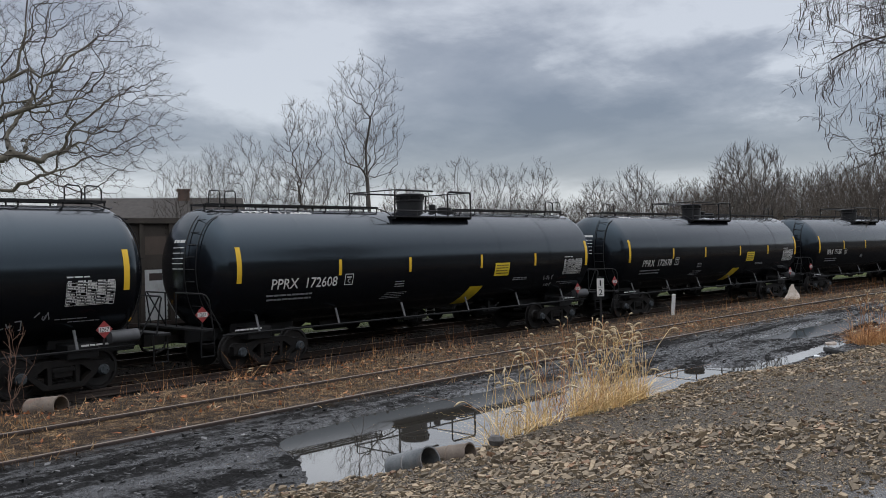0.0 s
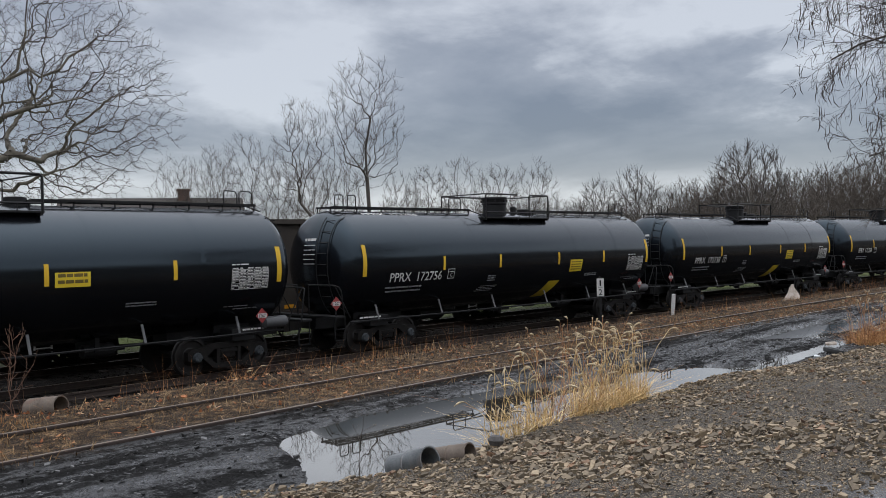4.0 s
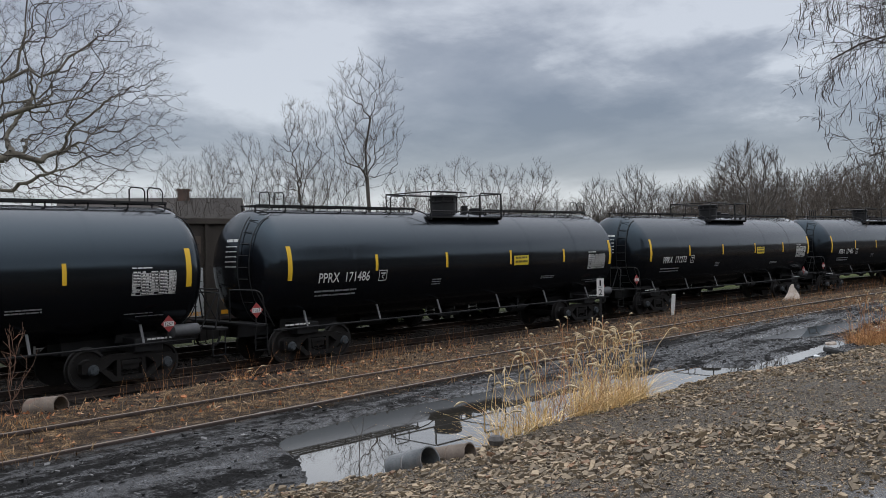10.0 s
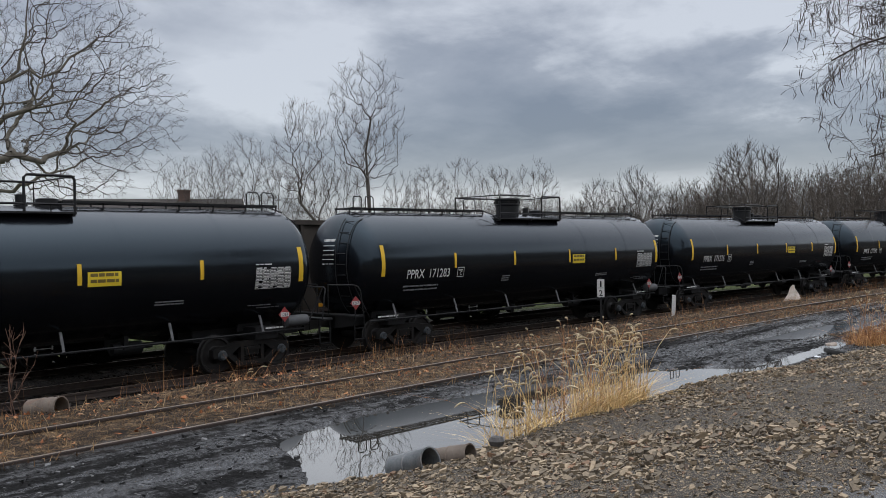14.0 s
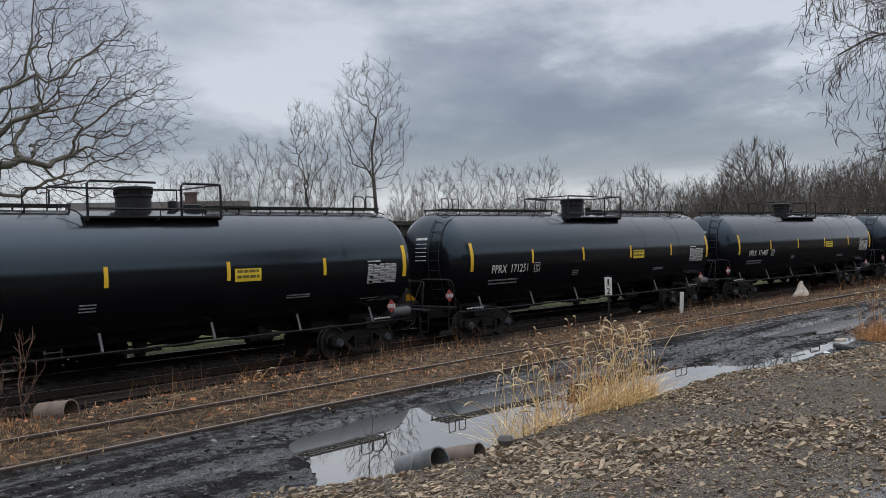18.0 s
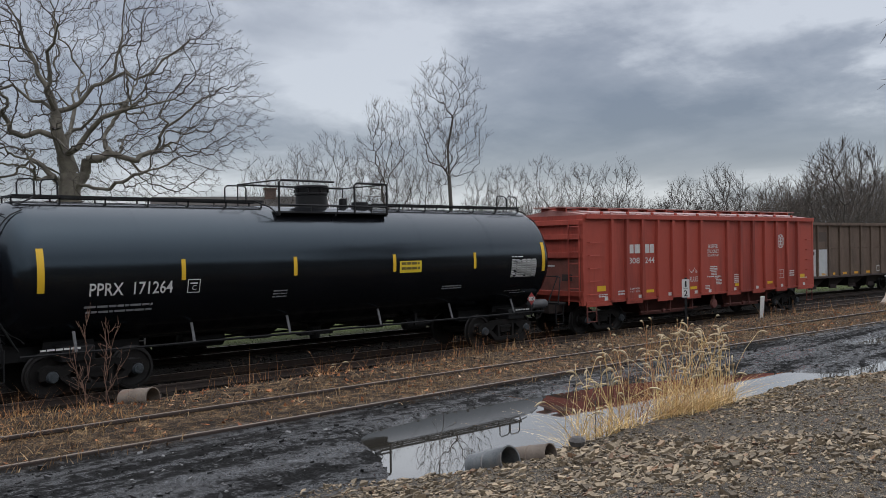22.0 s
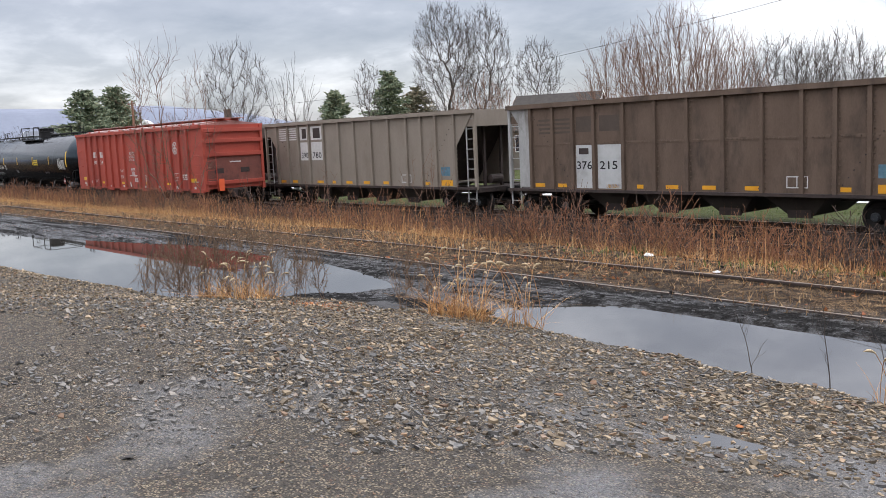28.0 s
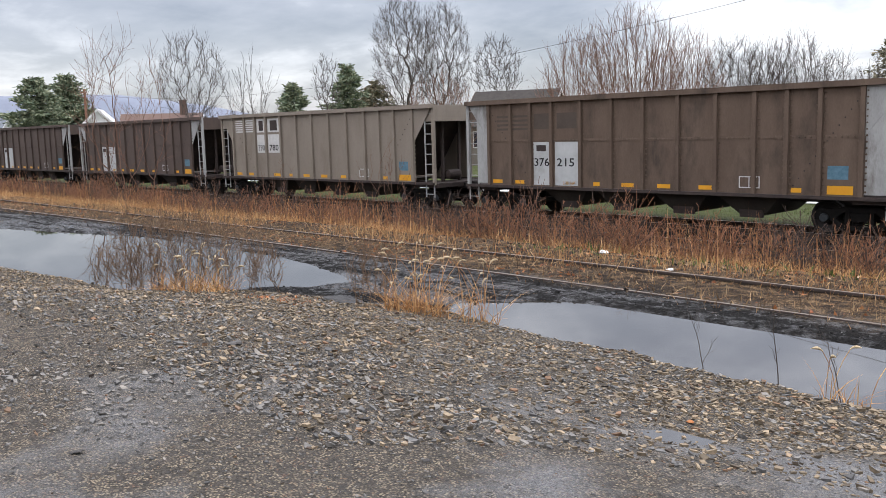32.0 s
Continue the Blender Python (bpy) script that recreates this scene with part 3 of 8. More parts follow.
def side_frame_mesh():
    bm = bmesh.new()
    # upper chord, lower chord, columns and pedestals as separate limbs leave the windows open
    prism(bm, [(-1.14, 0.40), (-1.03, 0.40), (-0.99, 0.53), (-0.78, 0.53), (-0.74, 0.42), (-0.60, 0.47), (-0.40, 0.62), (0.40, 0.62), (0.60, 0.47), (0.74, 0.42), (0.78, 0.53), (0.99, 0.53), (1.03, 0.40), (1.14, 0.40), (1.14, 0.60), (1.0, 0.67), (0.72, 0.67), (0.42, 0.75), (-0.42, 0.75), (-0.72, 0.67), (-1.0, 0.67), (-1.14, 0.60)], -0.09, 0.09)
    prism(bm, [(-0.74, 0.42), (-0.44, 0.16), (0.44, 0.16), (0.74, 0.42), (0.62, 0.47), (0.36, 0.26), (-0.36, 0.26), (-0.62, 0.47)], -0.10, 0.10)
    for s in (-1, 1):
        box(bm, s * 0.30 - 0.045, s * 0.30 + 0.045, -0.09, 0.09, 0.25, 0.63)
        box(bm, s * 0.889 - 0.11, s * 0.889 + 0.11, -0.10, 0.10, 0.50, 0.60, 0.015)
    return mesh_of(bm, "side_frame", M_TRUCK)


def spring_mesh():
    bm = bmesh.new()
    for i, x in enumerate((-0.16, 0.0, 0.16)):
        pts = [(x + 0.07 * math.cos(a * 0.9), 0.07 * math.sin(a * 0.9), 0.27 + 0.0085 * a) for a in range(0, 28, 2)]
        tube(bm, pts, 0.016, 3)
    box(bm, -0.25, 0.25, -0.1, 0.1, 0.51, 0.60, 0.02)
    return mesh_of(bm, "spring_nest", M_TRUCK)


def cap_mesh():
    bm = bmesh.new()
    lathe(bm, [(0.0, 0.125), (-0.10, 0.125), (-0.12, 0.11), (-0.16, 0.10), (-0.165, 0.0001)], 14, "y")
    for k in range(3):
        a = k * 2.0944
        lathe(bm, [(-0.16, 0.02), (-0.185, 0.02), (-0.186, 0.0001)], 6, "y", (0.06 * math.cos(a), 0, 0.06 * math.sin(a)))
    return mesh_of(bm, "bearing_cap", M_CAP, True)


M_CAP = surf("blue_grey_bearing_cap", (0.022, 0.026, 0.029), (0.050, 0.058, 0.064), 0.6, 8)
WHEELSETS = []


def truck(parent, x):
    bm = BM(box, -0.22, 0.22, -1.05, 1.05, 0.40, 0.62, 0.03)
    box(bm, -0.3, 0.3, -0.3, 0.3, 0.62, 0.74, 0.02)
    for s in (-1, 1):
        box(bm, -0.6, 0.6, s * 0.55 - 0.03, s * 0.55 + 0.03, 0.36, 0.42)
        box(bm, s * 0.46 - 0.05, s * 0.46 + 0.05, -0.72, 0.72, 0.36, 0.44)
    tk = part("truck", shared("bolster", lambda: mesh_of(bm, "truck", M_TRUCK)), M_TRUCK, parent, at=pose(x, 0, 0))
    for s in (-1, 1):
        part("side_frame", shared("sideframe", side_frame_mesh), M_TRUCK, tk, at=pose(0, s * 0.98, 0))
        part("spring_nest", shared("springs", spring_mesh), M_TRUCK, tk, at=pose(0, s * 0.98, 0))
        ws = part("wheelset", shared("wheelset", wheelset_mesh), M_WHEEL, tk, at=pose(s * 0.889, 0, 0.457))
        WHEELSETS.append(ws)
        for d in (-1, 1):
            part("bearing_cap", shared("cap", cap_mesh), M_CAP, tk, at=pose(s * 0.889, d * 0.98, 0.457, 0, 0, 0 if d < 0 else 180))
    return tk


def coupler(parent, x, s):
    """A knuckle coupler and its shank, pointing along s."""
    bm = bmesh.new()
    box(bm, -0.35, 0.25, -0.09, 0.09, 0.80, 0.98, 0.015)
    prism(bm, [(0.22, 0.74), (0.46, 0.74), (0.46, 1.04), (0.22, 1.04)], -0.19, 0.02)
    prism(bm, [(0.40, 0.76), (0.56, 0.76), (0.56, 1.02), (0.40, 1.02)], -0.22, -0.08)
    tube(bm, [(0.30, 0.16, 0.8), (0.42, 0.2, 0.62), (0.58, 0.16, 0.55)], 0.03, 6)
    part("coupler", shared("coupler", lambda: mesh_of(bm, "coupler", M_TRUCK)), M_TRUCK, parent, at=pose(x, 0, 0, 0, 0, 0 if s > 0 else 180))


# ---- rolling stock: tank cars ----
TANK_R, TANK_Z, TANK_L, TANK_HEAD = 1.53, 2.53, 7.43, 0.77


def tank_bend(bm, off=0.005, side=-1):
    """Lays flat work in the x, z plane on the tank's side."""
    zs = [v.co.z for v in bm.verts]
    lo, hi = min(zs), max(zs)
    k = lo + 0.07
    while k < hi - 0.01:
        bmesh.ops.bisect_plane(bm, geom=bm.verts[:] + bm.edges[:] + bm.faces[:], plane_co=(0, 0, k), plane_no=(0, 0, 1))
        k += 0.07
    for v in bm.verts:
        a = math.asin(max(-0.999, min(0.999, (v.co.z - TANK_Z) / TANK_R)))
        v.co.y, v.co.z = side * (TANK_R + off) * math.cos(a), TANK_Z + (TANK_R + off) * math.sin(a)
        if side > 0:
            v.co.x = -v.co.x
    return bm


def tape(bm, x0, x1, z0, z1, skew=0.0):
    n = max(2, int((z1 - z0) / 0.07))
    vs = []
    for i in range(n + 1):
        z = z0 + (z1 - z0) * i / n
        d = skew * i / n
        vs += [(x0 + d, 0, z), (x1 + d, 0, z)]
    faces(bm, vs, [(2 * i, 2 * i + 1, 2 * i + 3, 2 * i + 2) for i in range(n)])


def curved(bm, off=0.006, thick=0.0):
    for v in bm.verts:
        a = math.asin(max(-0.999, min(0.999, (v.co.z - TANK_Z) / TANK_R)))
        v.co.y, v.co.z = -(TANK_R + off) * math.cos(a), TANK_Z + (TANK_R + off) * math.sin(a)
    return bm


def head_x(z, y=0.0, gap=0.06):
    r = min(1.0, math.hypot(z - TANK_Z, y) / TANK_R)
    return TANK_L + TANK_HEAD * math.sqrt(max(0.0, 1 - r * r)) + gap


def tank_body():
    bm, prof = bmesh.new(), []
    for i in range(13):
        a = math.pi / 2 * i / 12
        prof.append((-TANK_L - TANK_HEAD * math.cos(a), max(0.001, TANK_R * math.sin(a))))
    prof += [(-a, r) for a, r in prof[12::-1]]
    lathe(bm, prof, 72, "x", (0, 0, TANK_Z))
    return bm


def placard(parent, x, y, z, face=-1):
    pl = part("hazard_placard", BM(prism, [(x, z - 0.19), (x + 0.19, z), (x, z + 0.19), (x - 0.19, z)], y - 0.006, y + 0.006), M_PLACRED, parent, "red diamond hazard placard with a white band")
    part("number_band", BM(prism, [(x - 0.13, z - 0.055), (x + 0.13, z - 0.055), (x + 0.13, z + 0.055), (x - 0.13, z + 0.055)], y - 0.012, y - 0.008), M_WHITE, pl)
    bm = fit_width(letters("1267", 0.085, x, z - 0.042), x - 0.10, x + 0.10)
    for v in bm.verts:
        v.co.y = y - 0.016
    part("lettering", bm, M_BLACK, pl)


M_PLACRED = surf("red_placard", (0.21, 0.022, 0.022), (0.29, 0.036, 0.033), 0.5, 8)


def tank_car(kind):
    car = thing("tank_car", "long glossy black tank car with yellow stripes, rolling", "tank car", "tank cars of the train")
    body = part("tank", tank_body(), M_TANK, car, smooth=True)
    for x in (-5.2, -2.6, 0.0, 2.6, 5.2):
        part("seam_band", BM(lathe, [(x - 0.06, TANK_R - 0.01), (x - 0.06, TANK_R + 0.003), (x + 0.06, TANK_R + 0.003), (x + 0.06, TANK_R - 0.01)], 72, "x", (0, 0, TANK_Z)), M_TANK, body, smooth=True)
    rng = random.Random(kind)
    # underframe
    for s in (-1, 1):
        bm = BM(box, -1.65, 1.65, -0.33, 0.33, 0.74, 1.12, 0.02)
        box(bm, -0.35, 0.35, -1.15, 1.15, 0.76, 1.06, 0.02)
        for y in (-0.6, 0.6):
            prism(bm, [(-0.55, 0.95), (0.55, 0.95), (0.40, 1.62), (-0.40, 1.62)], y - 0.03, y + 0.03)
        part("stub_sill", bm, M_BLACK, car, at=pose(s * 6.55, 0, 0))
        coupler(car, s * 8.3, s)
        truck(car, s * 6.15)
        end = part("end_platform", BM(box, -0.16, 0.16, -1.5, 1.5, 1.10, 1.16, 0.01), M_BLACK, car, at=pose(s * 8.28, 0, 0))
        for y in (-1, 1):
            bm = BM(tube, [(s * 8.36, y * 0.25, 1.98), (s * 8.30, y * 1.3, 1.98), (s * 8.26, y * 1.43, 1.94), (s * 8.20, y * 1.47, 1.82), (s * 8.10, y * 1.47, 1.12)], 0.02, 6)
            tube(bm, [(s * 8.36, y * 0.25, 1.98), (s * 8.36, y * 0.25, 1.14)], 0.02, 6)
            tube(bm, [(s * 8.28, y * 1.30, 1.97), (s * 7.75, y * 1.30, 1.05)], 0.018, 6)
            part("end_handrail", bm, M_BLACK, car)
            bm = bmesh.new()
            tube(bm, [(s * 8.05, y * 1.42, 1.12), (s * 8.05, y * 1.42, 0.50)], 0.018, 5)
            tube(bm, [(s * 8.40, y * 1.42, 1.12), (s * 8.40, y * 1.42, 0.50)], 0.018, 5)
            for z in (0.50, 0.80):
                box(bm, min(s * 8.05, s * 8.40), max(s * 8.05, s * 8.40), y * 1.42 - 0.03, y * 1.42 + 0.03, z - 0.012, z + 0.012)
            part("step", bm, M_BLACK, car)
    # end ladders up the heads
    for s in (-1, 1):
        bm, ys = bmesh.new(), (-0.82, -0.44)
        zs = [1.15 + 0.1 * i for i in range(30)]
        for y in ys:
            tube(bm, [(s * head_x(z, y), y, z) for z in zs if abs(z - TANK_Z) < 1.4], 0.014, 5)
        for i in range(9):
            z = 1.35 + 0.30 * i
            tube(bm, [(s * head_x(z, -0.63), -0.82, z), (s * head_x(z, -0.63), -0.44, z)], 0.012, 5)
        part("ladder", bm, M_BLACK, car)
    # side rods with hangers, both sides
    for y in (-1, 1):
        rod = part("side_rod", BM(tube, [(-7.7, y * 1.22, 0.93), (7.7, y * 1.22, 0.93)], 0.028, 6), M_BLACK, car)
        for x in (-6.6, -4.0, -1.5, 1.3, 3.86, 6.4):
            bm = BM(prism, [(x - 0.03, 0.90), (x + 0.03, 0.90), (x + 0.03, 1.36), (x - 0.03, 1.36)], -0.012, 0.012)
            for v in bm.verts:
                v.co.y += y * (1.20 - (v.co.z - 0.9) * 0.35)
            part("hanger", bm, M_HANGER, rod)
    # belly fittings
    bm = BM(lathe, [(0.62, 0.12), (0.75, 0.16), (0.95, 0.17), (1.1, 0.45), (1.12, 0.5)], 16, "z")
    box(bm, -0.5, 0.5, -0.12, 0.12, 0.72, 0.80)
    part("outlet_valve", bm, M_BLACK, car)
    bm = BM(lathe, [(-0.45, 0.001), (-0.42, 0.15), (0.3, 0.16), (0.34, 0.05), (0.6, 0.04)], 14, "x", (3.2, -0.35, 0.80))
    box(bm, 3.0, 3.1, -0.55, 0.4, 0.78, 1.12)
    part("brake_cylinder", bm, M_BLACK, car)
    bm = BM(lathe, [(-0.6, 0.001), (-0.55, 0.2), (0.55, 0.2), (0.6, 0.001)], 14, "x", (-3.1, 0.3, 0.84))
    part("air_reservoir", bm, M_BLACK, car)
    bm = BM(tube, [(-6, 0.45, 0.72), (-2, 0.5, 0.82), (2.5, 0.5, 0.82), (6, 0.45, 0.72)], 0.03, 6)
    part("brake_pipe", bm, M_BLACK, car)
    # running board along the top
    for x0, x1 in ((-7.55, -1.72), (1.73, 7.55)):
        bm = bmesh.new()
        for y in (-0.30, -0.10, 0.10, 0.30):
            box(bm, x0, x1, y - 0.045, y + 0.045, 4.150, 4.175)
        for y in (-0.36, 0.36):
            box(bm, x0, x1, y - 0.012, y + 0.012, 4.135, 4.185)
        n = int((x1 - x0) / 0.9)
        for i in range(n + 1):
            x = x0 + (x1 - x0) * i / n
            box(bm, x - 0.02, x + 0.02, -0.34, 0.34, 4.128, 4.148)
            for y in (-0.3, 0.3):
                box(bm, x - 0.015, x + 0.015, y - 0.015, y + 0.015, 4.0, 4.135)
        part("running_board", bm, M_BLACK, car)
    for s in (-1, 1):
        for dx in (0.0, 0.52):
            x = s * (7.45 - dx * 0.9)
            bm = BM(tube, [(x, -0.36, 4.14), (x, -0.36, 4.42), (x - s * 0.05, -0.33, 4.50), (x - s * 0.30, -0.30, 4.52), (x - s * 0.36, -0.30, 4.46), (x - s * 0.36, -0.30, 4.14)], 0.018, 6)
            part("hoop_rail", bm, M_BLACK, car)
        bm = BM(tube, [(s * 7.62, -0.5, 4.02), (s * 7.50, -0.62, 3.98), (s * 7.25, -0.52, 4.08), (s * 7.15, -0.36, 4.14)], 0.018, 6)
        part("grab_iron", bm, M_BLACK, car)
    # manway, platform and its rails
    dome = part("manway_dome", BM(lathe, [(4.0, 0.41), (4.36, 0.41), (4.38, 0.435), (4.42, 0.435), (4.44, 0.41), (4.54, 0.425), (4.56, 0.455), (4.61, 0.455), (4.63, 0.40), (4.65, 0.001)], 28, "z", (-0.04, 0, 0)), M_BLACK, car, smooth=True)
    for k in range(8):
        a = k * math.pi / 4
        part("lid_bolt", BM(lathe, [(4.44, 0.03), (4.53, 0.03), (4.535, 0.001)], 6, "z", (-0.04 + 0.44 * math.cos(a), 0.44 * math.sin(a), 0)), M_BLACK, dome)
    for x, r, z in ((0.98, 0.11, 4.30), (1.55, 0.24, 4.22)):
        part("valve", BM(lathe, [(3.98, r * 1.3), (4.08, r * 1.3), (4.1, r), (z, r), (z + 0.02, r * 0.7), (z + 0.03, 0.001)], 14, "z", (x, 0.0, 0)), M_BLACK, car, smooth=True)
    pf = part("platform", BM(box, -0.95, 2.45, -1.02, -0.62, 3.86, 3.90), M_BLACK, car, at=pose(-0.72, 0, 0))
    part("platform_deck", BM(box, -0.95, 2.45, 0.62, 1.02, 3.86, 3.90), M_BLACK, pf)
    for y in (-1.0, 1.0):
        bm = BM(tube, [(-0.92, y, 3.88), (-0.92, y, 4.60), (-0.86, y, 4.66), (0.7, y, 4.66)] if y < 0 else [(-0.92, y, 3.88), (-0.92, y, 4.66), (2.42, y, 4.66), (2.42, y, 3.88)], 0.028, 6)
        if y < 0:
            tube(bm, [(1.35, y, 3.88), (1.35, y, 4.60), (1.42, y, 4.66), (2.36, y, 4.66), (2.42, y, 4.60), (2.42, y, 3.84)], 0.030, 6)
        tube(bm, [(-0.92, y, 4.06), (2.42, y, 4.06)], 0.026, 5)
        for x in (0.0, 0.8, 1.9):
            tube(bm, [(x, y, 3.88), (x, y, 4.06)], 0.014, 5)
        part("platform_rail", bm, M_BLACK, pf)
    for x in (-0.9, 0.75, 2.4):
        part("platform_bracket", BM(box, x - 0.03, x + 0.03, -1.0, 1.0, 3.80, 3.86), M_BLACK, pf)
    for x in (-0.92, 2.42):
        bm = BM(tube, [(x, -1.0, 4.66), (x, 1.0, 4.66)], 0.018, 6)
        part("cross_rail", bm, M_BLACK, pf)
    part("hoop_rail", BM(tube, [(-2.20, -0.4, 4.14), (-2.20, -0.4, 4.46), (-2.27, -0.4, 4.52), (-2.70, -0.4, 4.52), (-2.77, -0.4, 4.46), (-2.77, -0.4, 4.14)], 0.018, 6), M_BLACK, car)
    part("step_arm", BM(tube, [(-2.07, -0.55, 4.16), (-1.82, -0.85, 4.00), (-1.72, -1.0, 3.86)], 0.018, 6), M_BLACK, car)
    # stripes, placards and print
    b172 = kind == 172
    for x in (-7.38, 7.38):
        part("reflective_stripe", curved(BM(tape, x - 0.07, x + 0.07, 2.18, 3.06)), M_YELLOW, car, "tall yellow reflective stripe")
    for x in ((-4.2, -1.57, 1.59, 4.36) if b172 else (-4.4, -1.54, 1.51, 4.45)):
        part("reflective_stripe", curved(BM(tape, x - 0.05, x + 0.05, 2.26 if b172 else 2.34, 2.68 if b172 else 2.79)), M_YELLOW, car, "short yellow reflective stripe")
    x0, x1, z0, z1 = (2.27, 3.0, 1.98, 2.40) if b172 else (1.68, 2.44, 2.30, 2.61)
    pl = part("notice_plate", curved(BM(tape, x0, x1, z0, z1)), M_YPLAC, car, "yellow notice plate with small print")
    bm = bmesh.new()
    for i in range(4 if b172 else 2):
        bars(bm, x0 + 0.06, x1 - 0.06, z1 - 0.10 - i * (0.085 if b172 else 0.13), 0.035 if b172 else 0.07, 5, rng)
    part("print", tank_bend(bm, 0.010), M_PRINT, pl)
    if b172:
        part("notice_plate", curved(BM(tape, 1.0, 1.62, 1.14, 1.69, 0.28)), M_YPLAC, car, "slanted yellow warning plate")
        bm = bmesh.new()
        for i in range(4):
            bars(bm, -2.5 + 0.06 * i, -1.7 + 0.06 * i, 1.52 + 0.05 * i, 0.018, 6, rng)
        part("print", tank_bend(bm), M_GREY, car)
    bm = bmesh.new()
    bz = 2.14 if b172 else 2.20
    bx = -3.87 if b172 else -4.15
    for a, b, c, d in ((-0.15, 0.15, -0.15, -0.13), (-0.15, 0.15, 0.13, 0.15), (-0.15, -0.13, -0.15, 0.15), (0.13, 0.15, -0.15, 0.15), (-0.09, 0.09, 0.045, 0.075)):
        tape(bm, bx + a, bx + b, bz + c, bz + d)
    part("stencil", tank_bend(bm), M_WHITE, car, "white stencilled class box")
    part("stencil", tank_bend(letters("C", 0.11, bx - 0.045, bz - 0.09)), M_WHITE, car)
    tx, tz = (6.04, 1.90) if b172 else (5.97, 2.04)
    bm = bmesh.new()
    for i in range(8):
        tape(bm, tx, tx + 1.08, tz + i * 0.068, tz + i * 0.068 + 0.010)
        for k in range(5):
            bars(bm, tx + 0.02 + 0.218 * k, tx + 0.02 + 0.218 * k + (0.17 if rng.random() < 0.85 else 0.08), tz + i * 0.068 + 0.022, 0.030, 2, rng)
    for k in range(6):
        tape(bm, tx + 0.214 * k, tx + 0.214 * k + 0.010, tz, tz + 0.476)
    bars(bm, tx, tx + 0.5, tz + 0.59, 0.03, 3, rng)
    part("data_table", tank_bend(bm), M_WHITE, car, "white stencilled data table")
    rows = [(-6.5 + 0.05 * i, -5.05, z, 0.045, 9) for i, z in enumerate((1.80, 1.69) if b172 else (1.83, 1.72))]
    rows += [(-2.1, -1.72, 1.98 - 0.07 * i, 0.03, 3) for i in range(3)] + [(3.3, 4.05, 1.86 - 0.06 * i, 0.03, 6) for i in range(2)]
    for x0, x1, z, hh, words in rows + [(5.9, 6.6, 1.62, 0.022, 5), (6.2, 6.9, 1.55, 0.022, 5)]:
        bm = bmesh.new()
        bars(bm, x0, x1, z, hh, words, rng)
        part("print", tank_bend(bm), M_GREY, car, "line of small stencilled print")
    for s in (-1, 1):
        bm = bmesh.new()
        bars(bm, s * 6.9 - 0.40, s * 6.9 + 0.40, 1.0, 0.04, 6, rng)
        for v in bm.verts:
            v.co.y = -1.158
        part("print", bm, M_WHITE, car)
    bm = bmesh.new()
    for i in range(6):
        bars(bm, -0.3, 0.3, 3.2 - 0.13 * i, 0.075 if i == 0 else 0.022, 3, rng)
    for v in bm.verts:
        v.co = (-head_x(v.co.z, v.co.x * 0.8 - 0.08, 0.012), v.co.x * 0.8 - 0.08, v.co.z)
    part("print", bm, M_WHITE, car)
    for x, z in ((6.85, 1.36), (-8.40, 1.50)):
        part("placard_holder", BM(prism, [(x - 0.02, 1.0), (x + 0.02, 1.0), (x + 0.02, z + 0.1), (x - 0.02, z + 0.1)], -1.47, -1.45), M_BLACK, car)
        placard(car, x, -1.49, z)
    bm = BM(lathe, [(-0.38, 0.001), (-0.33, 0.15), (0.33, 0.15), (0.38, 0.001)], 14, "x", (7.45, -1.18, 1.15))
    part("air_tank", bm, M_GREYTANK, car, "small grey air tank", smooth=True)
    return car


M_PRINT = surf("dark_print", (0.10, 0.07, 0.01), (0.16, 0.11, 0.02), 0.6, 8)
M_HANGER = surf("scuffed_grey_hanger", (0.06, 0.06, 0.06), (0.16, 0.16, 0.16), 0.6, 6)
M_GREYTANK = surf("dull_grey_air_tank", (0.05, 0.05, 0.052), (0.085, 0.085, 0.087), 0.6, 6)
NUMBERS = (0, 172608, 172678, 171360, 172756, 172738, 171268, 171269, 171486, 171273, 171456, 171283, 171276, 171290, 171251, 171487, 171264)
C_FIRST, PITCH = 21.28 - 17.72, 17.72
TRAIN = []


def build_train():
    protos = {}
    for i, number in enumerate(NUMBERS):
        kind = 172 if number == 0 or number > 171999 else 171
        rng = random.Random(i)
        c = C_FIRST + PITCH * i
        if kind not in protos:
            protos[kind] = car = tank_car(kind)
            car.matrix_basis = at_track(c)
        else:
            car = copy_thing(protos[kind], at_track(c))
        TRAIN.append((car, c))
    for (car, c), number in zip(TRAIN, NUMBERS):
        kind = 172 if number == 0 or number > 171999 else 171
        if number in (0, 172608):
            for a, b, w, hh in ((3.9, 1.46, 1.35, 0.24), (5.45, 1.62, 0.35, 0.2)) if not number else ((5.0, 1.72, 0.55, 0.2), (5.2, 1.5, 0.4, 0.14)):
                part("chalk_tag", tank_bend(scrawl(a, b, w, hh, int(5 * w + 2), number + 5), 0.008), M_GREY, car, "pale graffiti scrawl")
        if number:
            x0, x1, z = (-6.40, -4.27, 1.985) if kind == 172 else (-6.43, -4.64, 2.08)
            part("lettering", tank_bend(fit_width(letters("PPRX  %d" % number, 0.26, x0, z), x0, x1)), M_WHITE, car, "white stencilled car number")
            if kind == 172:
                part("lettering", tank_bend(fit_width(letters("PPRX  %d" % number, 0.06, x0, 3.93), -6.6, -4.4), 0.004), M_WHITE, car, "white stencil high on the tank")


